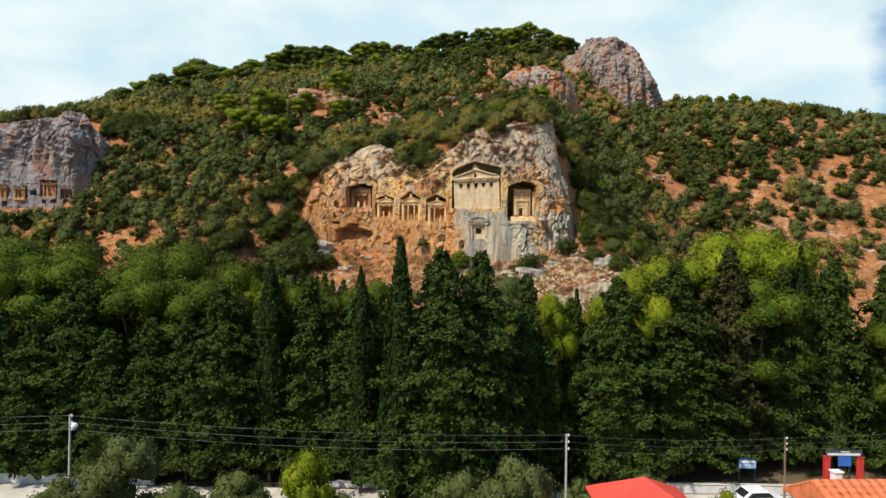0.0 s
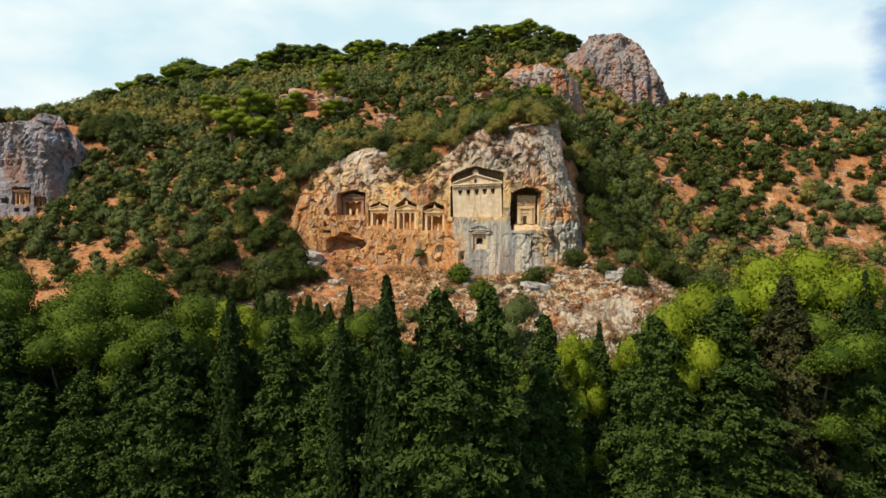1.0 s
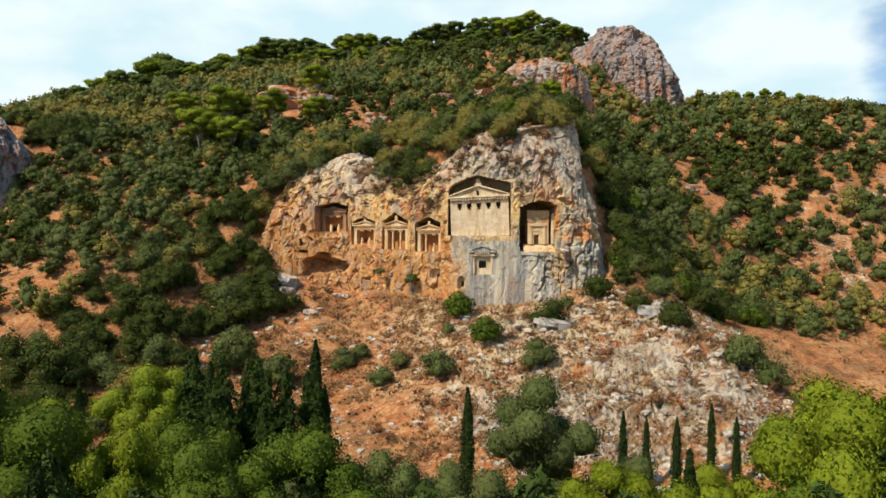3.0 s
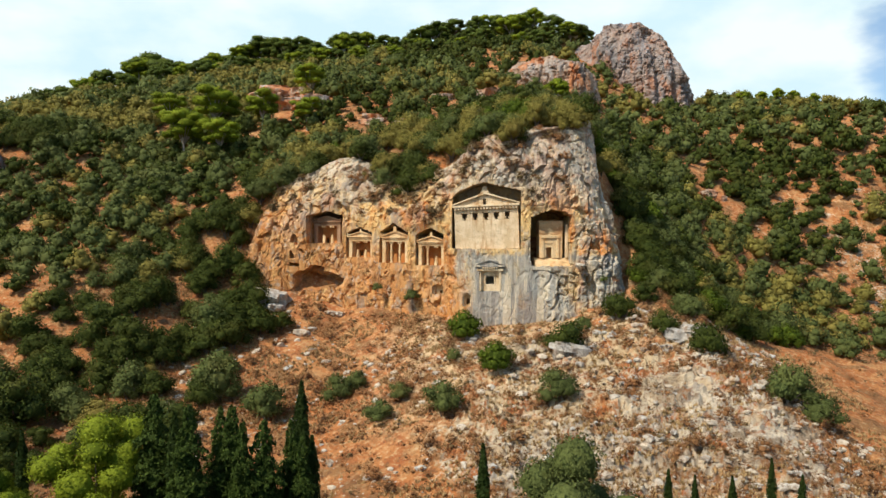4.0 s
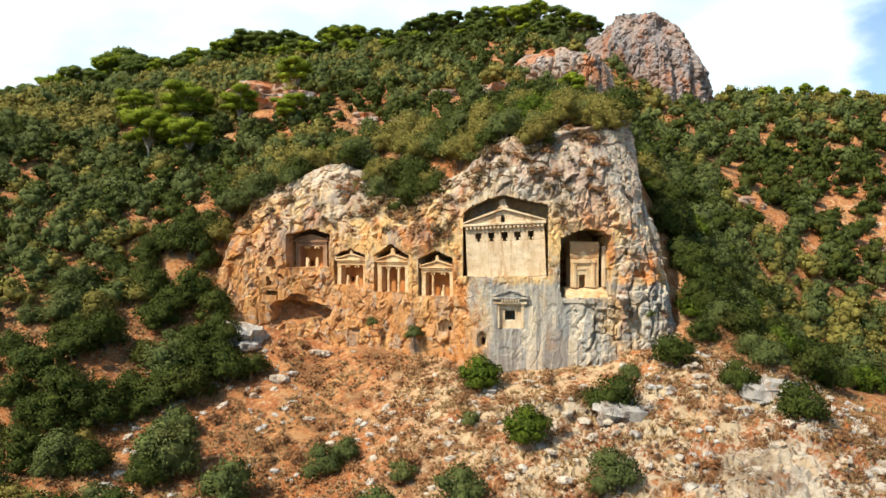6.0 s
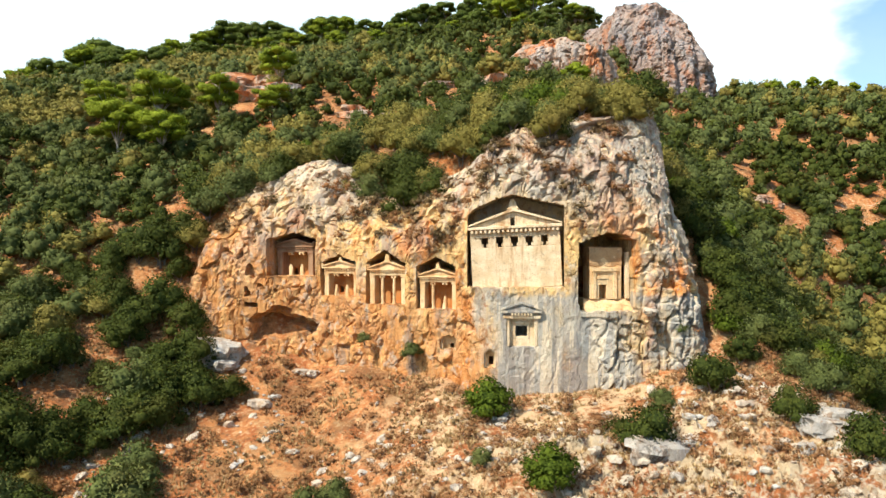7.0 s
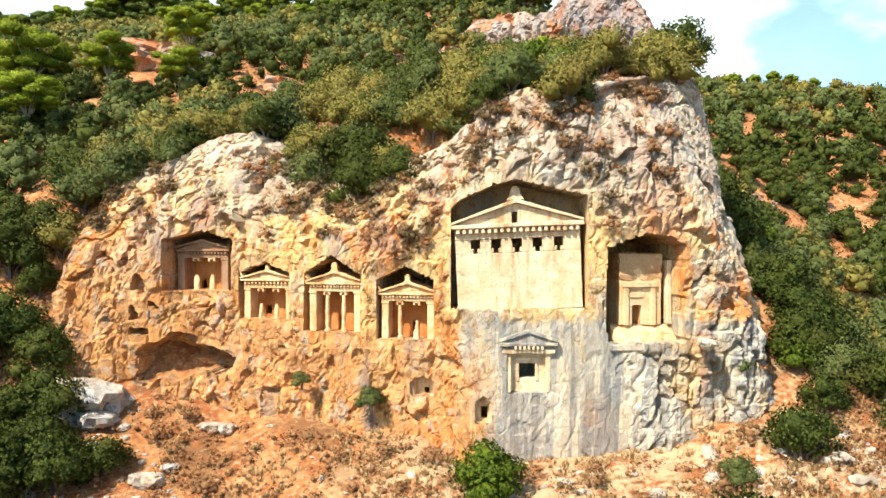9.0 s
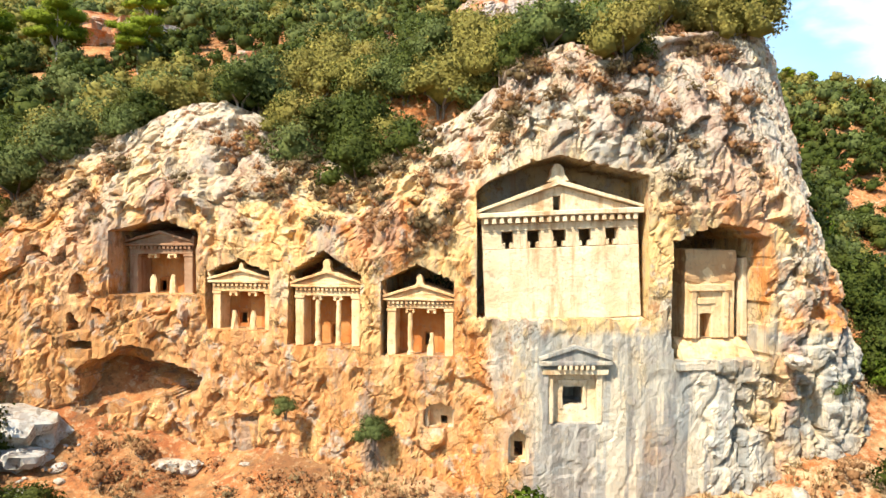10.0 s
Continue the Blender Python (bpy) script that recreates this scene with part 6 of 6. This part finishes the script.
for x, y, top in ((-2.2, 52.3, 20.8), (-11.9, 106.1, 17.1), (-20.5, 99.8, 15.9), (-17.0, 102.0, 14.4), (-10.6, 104.0, 13.0), (3.4, 98.4, 13.9), (18.0, 100.0, 11.5), (20.6, 101.5, 10.6), (23.0, 100.0, 11.0),
                  (27.0, 102.0, 11.8), (29.0, 101.0, 10.8), (-35.5, 105.0, 13.0), (-38.0, 103.0, 12.0), (53.0, 94.0, 19.4), (50.5, 90.0, 18.0), (-13.7, 60.1, 18.9), (36.5, 71.0, 20.6), (-5.6, 57.5, 17.8), (14.4, 72.0, 16.0)):
    base = ground_at(x, y)
    cypress(x, y, top - base, 0.85, base)

# pines on the hill and along the skyline
for x, y, h in ((-60.5, 210.0, 12.5), (-50.5, 205.0, 10.0), (-57.0, 222.0, 12.5), (-45.0, 222.0, 10.5), (-33.5, 220.0, 8.5)):
    umbrella_pine(x, y, h, 1.2)
for x, y, h in ((-38.0, 250.0, 10.0), (-72.0, 232.0, 9.0), (30.0, 228.0, 7.5)):
    hill_pine(x, y, h, 1.35)
for k in range(64):
    x = -152 + k * 3.35 + rng.uniform(-1.6, 1.6)
    if x < 60:
        y = float(glide(np.array([x]), ACROSS, HILL[5][0])[0]) + rng.uniform(-18, 3)
        tall = 1.0 + 0.45 * math.exp(-((x + 118) / 13) ** 2) + 0.3 * math.exp(-((x + 72) / 14) ** 2) + 0.15 * math.exp(-((x - 30) / 14) ** 2)
        (dark_pine if k % 3 else hill_pine)(x, y, tall * rng.uniform(5.5, 11.0), rng.uniform(1.15, 1.7))
for k in range(46):
    x = -150 + k * 4.2 + rng.uniform(-2, 2)
    y = float(glide(np.array([x]), ACROSS, HILL[5][0])[0]) - rng.uniform(16, 40)
    (dark_pine, hill_pine, dark_pine)[k % 3](x, y, rng.uniform(4.5, 8.5), rng.uniform(1.1, 1.6))
for x, y, h in ((106.0, 293.0, 5.5), (112.0, 292.0, 5.0), (117.0, 290.0, 6.0), (122.0, 289.0, 5.5), (129.0, 289.0, 6.0), (142.0, 291.0, 6.5), (136.0, 290.0, 6.0), (150.0, 292.0, 5.0), (168.0, 295.0, 5.5)):
    hill_pine(x, y, h, 1.2)

# ---- stones and dry grass ----
def stone_mesh(seed, material):
    v, f = BALL_2 if seed % 2 else BALL_1
    w = np.round((v + 0.0) * 2.2) / 2.2 * 0.35 + v * 0.65
    w = w * (1 + 0.35 * grain(v * 1.6 + seed * 5.1, seed))[:, None] * (1.0, 0.8, 0.62)
    return mesh_of("stone", w, f, material)


STONES = [stone_mesh(k, BOULDER) for k in range(8)]
sx, sy = rng.uniform(-40, 50, 9000), rng.uniform(100, 168, 9000)
sp = np.column_stack((sx, sy, 0 * sx))
want = 0.2 + 0.7 * ledges(sx, sy) + 0.35 * layers(sp, 7, 3, 91)
keep = (rng.uniform(size=9000) < want) & (sy < glide(sx, [p[0] for p in CLIFF_PLAN[2:15]], [p[1] for p in CLIFF_PLAN[2:15]]) - 1.5)
sx, sy = sx[keep], sy[keep]
sz = ground_height(sx, sy)
order = np.argsort(-sy)
for k in order[:280]:
    r = 0.16 + 0.5 * rng.uniform() ** 3
    part("stone", STONES[int(rng.integers(8))], BOULDER, ground, m=pose(sx[k], sy[k], sz[k] + r * 0.1, rng.uniform(-25, 25), rng.uniform(-25, 25), rng.uniform(0, 360)) @ Matrix.Diagonal((r * 1.4, r * 1.2, r, 1)))
pieces = []
for k in order[280:]:
    v, f = BALL_1
    r = 0.09 + 0.5 * rng.uniform() ** 5
    a = rng.uniform(0, 6.28)
    w = v * (1 + 0.4 * grain(v * 1.6 + k, 4))[:, None] * (r * 1.4, r * 1.1, r * 0.75)
    pieces.append((np.column_stack((sx[k] + w[:, 0] * math.cos(a) - w[:, 1] * math.sin(a), sy[k] + w[:, 0] * math.sin(a) + w[:, 1] * math.cos(a), sz[k] + w[:, 2])), f))
tagged(new("scree_stones", mesh_of("scree_stones", *merged(pieces), BOULDER)), "pale loose limestone scree on orange soil", "stones", kind="stuff")


def boulder(x, y, z, size, label, turn=0, material=BOULDER):
    v, f = BALL_3
    w = v * (1 + 0.25 * grain(v * 1.1 + x, 3) + 0.6 * blocks(v + x, 0.6, 5, 12) + 0.1 * grain(v * 4.0 + x, 6))[:, None]
    w = 0.45 * np.round(w * 1.7) / 1.7 + 0.55 * w
    w[:, 2] = np.where(w[:, 2] > 0.55, 0.55 + (w[:, 2] - 0.55) * 0.35, w[:, 2])
    ob = new("boulder", mesh_of("boulder", w * size, f, material))
    ob.matrix_basis = pose(x, y, z, 0, 8, turn)
    return tagged(ob, label, "boulder", "boulders on the slope")


for x, y, s, turn in ((-29.5, 167.5, (2.3, 1.7, 1.7), 8), (-28.2, 165.6, (1.3, 1.0, 0.8), 40), (-31.5, 166.0, (1.2, 0.9, 0.7), 10), (-18.6, 165.2, (0.8, 0.6, 0.5), 20), (-17.2, 165.0, (0.8, 0.6, 0.5), 70), (-22.5, 159.5, (0.9, 0.7, 0.6), 15), (-21.0, 160.8, (0.6, 0.5, 0.4), 55)):
    boulder(x, y, ground_at(x, y) + s[2] * 0.45, s, "pale grey limestone boulder lying on the slope", turn)
for x, y, s, turn in ((17.0, 137.5, (1.7, 1.1, 1.2), 0), (18.8, 138.3, (1.3, 0.9, 0.9), 30), (20.5, 139.0, (1.2, 0.8, 0.7), 60), (31.5, 136.5, (1.8, 1.1, 1.0), -15), (33.6, 137.6, (1.5, 1.0, 0.9), 20), (29.6, 135.6, (1.2, 0.8, 0.7), 40), (35.2, 138.6, (1.2, 0.9, 0.6), 75)):
    boulder(x, y, ground_at(x, y) + s[2] * 0.2, s, "grey limestone outcrop bedded in the scree", turn, LEDGE)
for x, y, r in OUTCROPS:
    for k in range(3):
        a, q = rng.uniform(0, 6.28), rng.uniform(0.55, 0.9) * r
        px, py = x + 0.7 * r * math.cos(a), y + 0.5 * r * math.sin(a)
        boulder(px, py, ground_at(px, py) + 0.1 * q, (q, q * 0.8, q * 0.55), "bare grey-brown limestone outcrop among the hillside scrub", float(rng.uniform(0, 360)), MIDROCK)
boulder(21.1, 151.4, 26.0, (0.6, 0.5, 0.4), "white boulder on the ledge beside a tomb", 0)


def tufts(name, tx, ty, tz, height, label):
    n = 7
    base = np.repeat(np.column_stack((tx, ty, tz)), n, axis=0)
    t = rng.uniform(0, 6.283, len(base))
    h = height * rng.uniform(0.5, 1.2, len(base))
    out = np.column_stack((np.cos(t), np.sin(t), 0 * t))
    side = np.column_stack((-np.sin(t), np.cos(t), 0 * t))
    root = base + out * rng.uniform(0, 0.16, len(base))[:, None]
    v = np.stack((root + side * 0.09, root - side * 0.09, root + out * (0.5 * h)[:, None] + np.column_stack((0 * h, 0 * h, h))), axis=1).reshape(-1, 3)
    ob = new(name, mesh_of(name, v, np.arange(len(v)).reshape(-1, 3), DRY))
    return tagged(ob, label, "grass", kind="stuff")


hx, hy = rng.uniform(-62, 56, 36000), rng.uniform(104, 178, 36000)
keep = (layers(np.column_stack((hx, hy, 0 * hx)), 4.5, 3, 15) > -0.12) & (hy < glide(hx, [p[0] for p in CLIFF_PLAN[1:15]], [p[1] for p in CLIFF_PLAN[1:15]]) + 0.5)
hx, hy = hx[keep], hy[keep]
tufts("dry_grass", hx, hy, ground_height(hx, hy) - 0.03, 0.4, "straw-coloured dry grass on the slope")
dx, dy = rng.uniform(-40, 46, 420), rng.uniform(112, 168, 420)
keep = dy < glide(dx, [p[0] for p in CLIFF_PLAN[2:15]], [p[1] for p in CLIFF_PLAN[2:15]]) - 2.0
for x, y in zip(dx[keep][:165], dy[keep][:165]):
    set_down(DEAD[int(rng.integers(2))], x, y, rng.uniform(0.6, 1.5))


# ---- the road and what stands beside it ----
CONCRETE = plain("pale_concrete", (0.55, 0.50, 0.42), 0.9, vary=0.15, size=2.0)
WHITEWASH = plain("whitewash", (0.72, 0.70, 0.66), 0.85, vary=0.12, size=0.8)
DARK_METAL = plain("dark_paint", (0.06, 0.06, 0.065), 0.5, vary=0.2)
POLE_GREY = plain("weathered_pole", (0.42, 0.40, 0.36), 0.8, vary=0.15, size=0.4)
POLE_WOOD = plain("brown_pole", (0.20, 0.13, 0.08), 0.85, vary=0.2, size=0.4)
RED_PAINT = plain("red_paint", (0.50, 0.04, 0.03), 0.5, vary=0.12)
RED_SHEET = plain("red_roof_sheet", (0.72, 0.07, 0.045), 0.55, vary=0.08, size=1.5, bump=0.1)
TERRACOTTA = plain("terracotta_tile", (0.62, 0.17, 0.07), 0.8, vary=0.2, size=0.5)
BLUE = plain("blue_enamel", (0.05, 0.16, 0.55), 0.4, vary=0.1)
PALE_BLUE = plain("pale_blue_print", (0.45, 0.62, 0.85), 0.4, vary=0.1)
WHITE = plain("white_paint", (0.8, 0.8, 0.8), 0.4, vary=0.05)
BROWN = plain("brown_board", (0.22, 0.13, 0.08), 0.8, vary=0.25)
GLASS = surface("dark_glass", 0.06, specular=0.6)[0]
GLASS.node_tree.nodes["Principled BSDF"].inputs["Base Color"].default_value = (0.02, 0.025, 0.03, 1)
RUBBER = plain("rubber", (0.03, 0.03, 0.03), 0.85)
WIRE = plain("wire", (0.13, 0.13, 0.12), 0.6, metal=0.3)

road_x = spaced((-400, -80, 40), (-80, 80, 4), (80, 401, 40))
road_bm = bmesh.new()
strip = [[road_bm.verts.new((x, y, 0.16 + 0.02 * math.sin(x * 0.3) - (0.35 if k in (0, 4) else 0))) for k, y in enumerate((52.9, 53.0, 55.5, 58.2, 58.3))] for x in road_x]
for a, b in zip(strip, strip[1:]):
    for k in range(4):
        road_bm.faces.new((a[k], b[k], b[k + 1], a[k + 1]))
road = new("road", mesh_from(road_bm, "road", CONCRETE))
tagged(road, "pale dusty concrete road along the trees", "road", kind="structure")


def low_wall(x0, x1, y, h):
    ob = thing("low_wall", pose((x0 + x1) / 2, y, 0), "low whitewashed roadside wall", "wall", "roadside walls", "structure")
    w = (x1 - x0) / 2
    part("wall_body", blocked(-w, w, -0.15, 0.15, -0.3, h - 0.1, bevel=0.03), WHITEWASH, ob)
    part("coping", blocked(-w - 0.03, w + 0.03, -0.2, 0.2, h - 0.097, h, bevel=0.03), CONCRETE, ob)


low_wall(-60, -23.0, 58.8, 0.9)
low_wall(-12.0, 3.0, 58.9, 0.6)
low_wall(5.0, 9.5, 58.8, 0.8)
low_wall(17.0, 33.0, 59.0, 0.8)


def utility_pole(x, y, h, material, label, lamp=False):
    ob = thing("utility_pole", pose(x, y, ground_at(x, y)), label, "utility pole", "poles along the road")
    part("shaft", turned(bmesh.new(), [(0.11, -0.4), (0.10, 1.0), (0.065, h)], 10), material, ob)
    for k in range(3):
        part("insulator", turned(bmesh.new(), [(0.05, 0), (0.07, 0.05), (0.04, 0.12), (0.05, 0.16)], 8), WHITE, ob, m=pose(0.13, 0, h - 0.15 - 0.45 * k))
    if lamp:
        part("lamp_arm", mesh_of("lamp_arm", *tube([(0, 0, h - 0.75), (0.25, -0.1, h - 0.7)], [0.035, 0.03], 6), POLE_GREY), POLE_GREY, ob)
        bm = bmesh.new()
        bmesh.ops.create_uvsphere(bm, u_segments=12, v_segments=8, radius=0.22, matrix=Matrix.Translation((0.38, -0.14, h - 0.72)))
        part("lamp_globe", bm, WHITE, ob, "white globe street lamp")
    return h + ground_at(x, y)


POLES = [(-58.0, 46.6, 9.0, POLE_GREY), (-23.65, 46.85, 8.8, POLE_GREY), (9.3, 47.0, 7.9, POLE_GREY), (28.5, 57.0, 5.3, POLE_WOOD), (62.0, 60.0, 7.5, POLE_WOOD)]
tops = [(x, y, utility_pole(x, y, h, mat, "slim grey utility pole beside the road" if mat is POLE_GREY else "brown wooden utility pole beside the road", k == 1)) for k, (x, y, h, mat) in enumerate(POLES)]
for a, b in zip(tops, tops[1:]):
    for k in range(3):
        p, q = Vector((a[0], a[1], a[2] - 0.08 - 0.45 * k)), Vector((b[0], b[1], b[2] - 0.08 - 0.45 * k))
        pts = [p.lerp(q, t) - Vector((0, 0, 0.013 * (q - p).length * 4 * t * (1 - t) * (1 + 0.15 * k))) for t in np.linspace(0, 1, 15)]
        wire = new("overhead_wire", mesh_of("overhead_wire", *tube(pts, [0.011] * 15, 5), WIRE))
        tagged(wire, "grey overhead wire sagging between utility poles", "wire", "overhead wires")


def gate():
    ob = thing("entrance_gate", pose(34.9, 60.0, ground_at(34.9, 60)), "entrance gate with red posts and a dark name board", "gate")
    for x in (-1.45, 1.35):
        post = part("gate_post", blocked(x - 0.24, x + 0.24, -0.22, 0.22, -0.2, 2.75, bevel=0.04), RED_PAINT, ob, "red painted gate post")
        part("cap", blocked(x - 0.28, x + 0.28, -0.26, 0.26, 2.753, 2.85, bevel=0.03), RED_PAINT, post)
    board = part("name_board", blocked(-1.6, 1.5, -0.1, 0.0, 2.86, 3.4, bevel=0.02), DARK_METAL, ob, "dark board with a line of pale writing")
    x = -1.45
    while x < 1.25:
        w = rng.uniform(0.1, 0.17)
        if rng.uniform() > 0.12:
            part("writing_bar", blocked(x, x + w, -0.125, -0.103, 2.94, 3.14, bevel=0.0), WHITE, board)
        x += w + 0.05
    part("writing_bar", blocked(-0.35, 0.45, -0.125, -0.103, 3.22, 3.28, bevel=0.0), WHITE, board)
    for k in range(4):
        part("bar", blocked(-1.2, -0.2, -0.04, 0.04, 0.25 + 0.35 * k, 0.32 + 0.35 * k, bevel=0.01), DARK_METAL, ob)


gate()


def notice_board(x, y, w, h, z, label, light):
    ob = thing("notice_board", pose(x, y, ground_at(x, y)), label, "sign")
    part("panel", blocked(-w / 2, w / 2, -0.04, 0.04, z, z + h, bevel=0.01), BLUE, ob)
    if light:
        part("print", blocked(-w / 2 + 0.06, w / 2 - 0.06, -0.055, -0.043, z + h * 0.08, z + h * 0.5, bevel=0.0), PALE_BLUE, ob)
        part("heading", blocked(-w / 2 + 0.06, w / 2 - 0.06, -0.055, -0.043, z + h * 0.56, z + h * 0.8, bevel=0.0), WHITE, ob)
    for x in (-w / 2 + 0.1, w / 2 - 0.1):
        part("post", blocked(x - 0.04, x + 0.04, 0.045, 0.12, -0.2, z + h, bevel=0.01), DARK_METAL, ob)


notice_board(27.0, 60.5, 1.5, 0.9, 1.6, "blue notice board with pale print beside the gate", True)
notice_board(35.8, 61.5, 1.1, 0.9, 1.5, "blue notice board behind the gate", False)


def fence(x0, x1, y):
    ob = thing("fence", pose(x0, y, 0), "dark rail fence under the trees", "fence")
    n = int((x1 - x0) / 2.4)
    for k in range(n + 1):
        x = k * 2.4
        part("post", blocked(x - 0.05, x + 0.05, -0.05, 0.05, -0.3, 1.6, bevel=0.01), BROWN, ob)
    for z in (0.6, 1.1, 1.5):
        part("rail", blocked(-0.1, n * 2.4 + 0.1, -0.1, -0.053, z, z + 0.12, bevel=0.01), BROWN, ob)


fence(-40, 24, 64.0)


def car(x, y, turn):
    ob = thing("car", pose(x, y, ground_at(x, y) + 0.17, 0, 0, turn), "white car parked beside the road", "car")
    side = [(-2.05, 0.35), (-2.0, 0.75), (-1.3, 0.92), (-0.75, 1.42), (0.75, 1.45), (1.5, 1.0), (2.05, 0.9), (2.1, 0.4)]
    part("body", prism(bmesh.new(), side, -0.85, 0.85, 0.06), WHITE, ob)
    part("windscreen", prism(bmesh.new(), [(-1.22, 0.96), (-0.78, 1.38), (-0.8, 1.39), (-1.25, 0.97)], -0.7, 0.7), GLASS, ob)
    part("side_window", prism(bmesh.new(), [(-0.95, 0.98), (-0.62, 1.34), (0.7, 1.36), (1.15, 1.0)], -0.865, 0.865), GLASS, ob)
    for wx in (-1.3, 1.35):
        for wy in (-0.78, 0.78):
            bm = bmesh.new()
            bmesh.ops.create_cone(bm, cap_ends=True, segments=16, radius1=0.32, radius2=0.32, depth=0.2, matrix=pose(0, 0, 0, 90, 0, 0))
            wheel = part("wheel", bm, RUBBER, ob, m=pose(wx, wy, 0.3))
            bm = bmesh.new()
            bmesh.ops.create_cone(bm, cap_ends=True, segments=12, radius1=0.19, radius2=0.19, depth=0.22, matrix=pose(0, 0, 0, 90, 0, 0))
            part("rim", bm, POLE_GREY, wheel)


car(25.5, 55.6, 4)


def house(x, y, turn, w, d, wall_h, rise, tiled, label):
    ob = thing("house", pose(x, y, ground_at(x, y), 0, 0, turn), label, "house", "houses by the road")
    part("wall", blocked(-w / 2, w / 2, -d / 2, d / 2, -0.3, wall_h, bevel=0.02), WHITEWASH, ob)
    for side in (-1, 1):
        win = part("window", blocked(side * w * 0.25 - 0.5, side * w * 0.25 + 0.5, -d / 2 - 0.03, -d / 2 - 0.003, wall_h - 2.0, wall_h - 0.8, bevel=0.01), GLASS, ob)
        part("frame", blocked(side * w * 0.25 - 0.58, side * w * 0.25 + 0.58, -d / 2 - 0.06, -d / 2 - 0.033, wall_h - 0.8, wall_h - 0.7, bevel=0.01), WHITE, win)
    part("door", blocked(-0.45, 0.45, -d / 2 - 0.03, -d / 2 - 0.003, 0.05, 2.1, bevel=0.01), BROWN, ob)
    e = 0.45
    bm = bmesh.new()
    W, D = w / 2 + e, d / 2 + e
    if tiled:
        a = [bm.verts.new(p) for p in ((-W, -D, wall_h), (W, -D, wall_h), (W, D, wall_h), (-W, D, wall_h), (-W, 0, wall_h + rise), (W, 0, wall_h + rise))]
        for q in ((0, 1, 5, 4), (2, 3, 4, 5), (1, 2, 5), (3, 0, 4), (3, 2, 1, 0)):
            bm.faces.new([a[k] for k in q])
    else:
        a = [bm.verts.new(p) for p in ((-W, -D, wall_h), (W, -D, wall_h), (W, D, wall_h), (-W, D, wall_h), (0, 0, wall_h + rise), (-W, -D, wall_h - 0.12), (W, -D, wall_h - 0.12), (W, D, wall_h - 0.12), (-W, D, wall_h - 0.12))]
        for q in ((0, 1, 4), (1, 2, 4), (2, 3, 4), (3, 0, 4), (0, 5, 6, 1), (1, 6, 7, 2), (2, 7, 8, 3), (3, 8, 5, 0), (8, 7, 6, 5)):
            bm.faces.new([a[k] for k in q])
    bmesh.ops.recalc_face_normals(bm, faces=bm.faces)
    roof = part("roof", bm, TERRACOTTA if tiled else RED_SHEET, ob, "orange tiled gable roof" if tiled else "bright red hipped sheet roof")
    if tiled:
        # rows of barrel tiles on both slopes
        slope = math.hypot(D, rise)
        n_up, n_along = 7, int(2 * W / 0.55)
        tile_v, tile_f = [], []
        for i in range(7):
            t = math.pi * i / 6
            for z in (0, 1):
                r = 0.24 - 0.03 * z
                tile_v.append((r * math.cos(t), z * slope / n_up * 1.12, r * math.sin(t) * 0.6 + 0.05 - 0.03 * z))
        for i in range(6):
            tile_f.append((2 * i, 2 * i + 1, 2 * i + 3, 2 * i + 2))
        tile = mesh_of("tile", tile_v, tile_f, TERRACOTTA, True)
        ang = math.degrees(math.atan2(rise, D))
        for side in (0, 1):
            for k in range(n_along):
                for j in range(n_up):
                    part("tile", tile, TERRACOTTA, roof, m=pose(0, 0, 0, 0, 0, 180 * side) @ pose(-W + (k + 0.5) * 2 * W / n_along, -D, wall_h + 0.01, ang, 0, 0) @ pose(0, j * slope / n_up, 0))
        part("chimney", blocked(-w * 0.36 - 0.25, -w * 0.36 + 0.25, 0.6, 1.1, wall_h + 0.3, wall_h + rise + 0.3, bevel=0.03), WHITEWASH, ob, "whitewashed chimney")
        part("chimney_cap", blocked(-w * 0.36 - 0.32, -w * 0.36 + 0.32, 0.53, 1.17, wall_h + rise + 0.303, wall_h + rise + 0.4, bevel=0.02), WHITEWASH, ob)


house(12.5, 40.0, 0, 4.6, 4.6, 5.9, 1.5, False, "small whitewashed house under a bright red hipped roof")
house(29.2, 43.0, 4, 11.0, 6.0, 4.9, 1.6, True, "whitewashed house under an orange tiled roof")

for x, y, h in ((-19.4, 45.0, 8.0), (-22.6, 44.0, 5.6), (-15.2, 43.5, 5.4), (-11.6, 44.5, 6.0), (2.4, 43.5, 6.6), (5.4, 42.6, 7.8), (-2.3, 43.0, 5.0), (-29.0, 43.5, 5.0), (10.6, 48.5, 4.6), (15.5, 50.5, 4.4), (-5.2, 45.0, 4.6)):
    olive_tree(x, y, h, 0.85)
young_tree(-7.3, 44.5, 7.4, 0.62)
young_tree(19.0, 44.6, 5.4, 0.6)
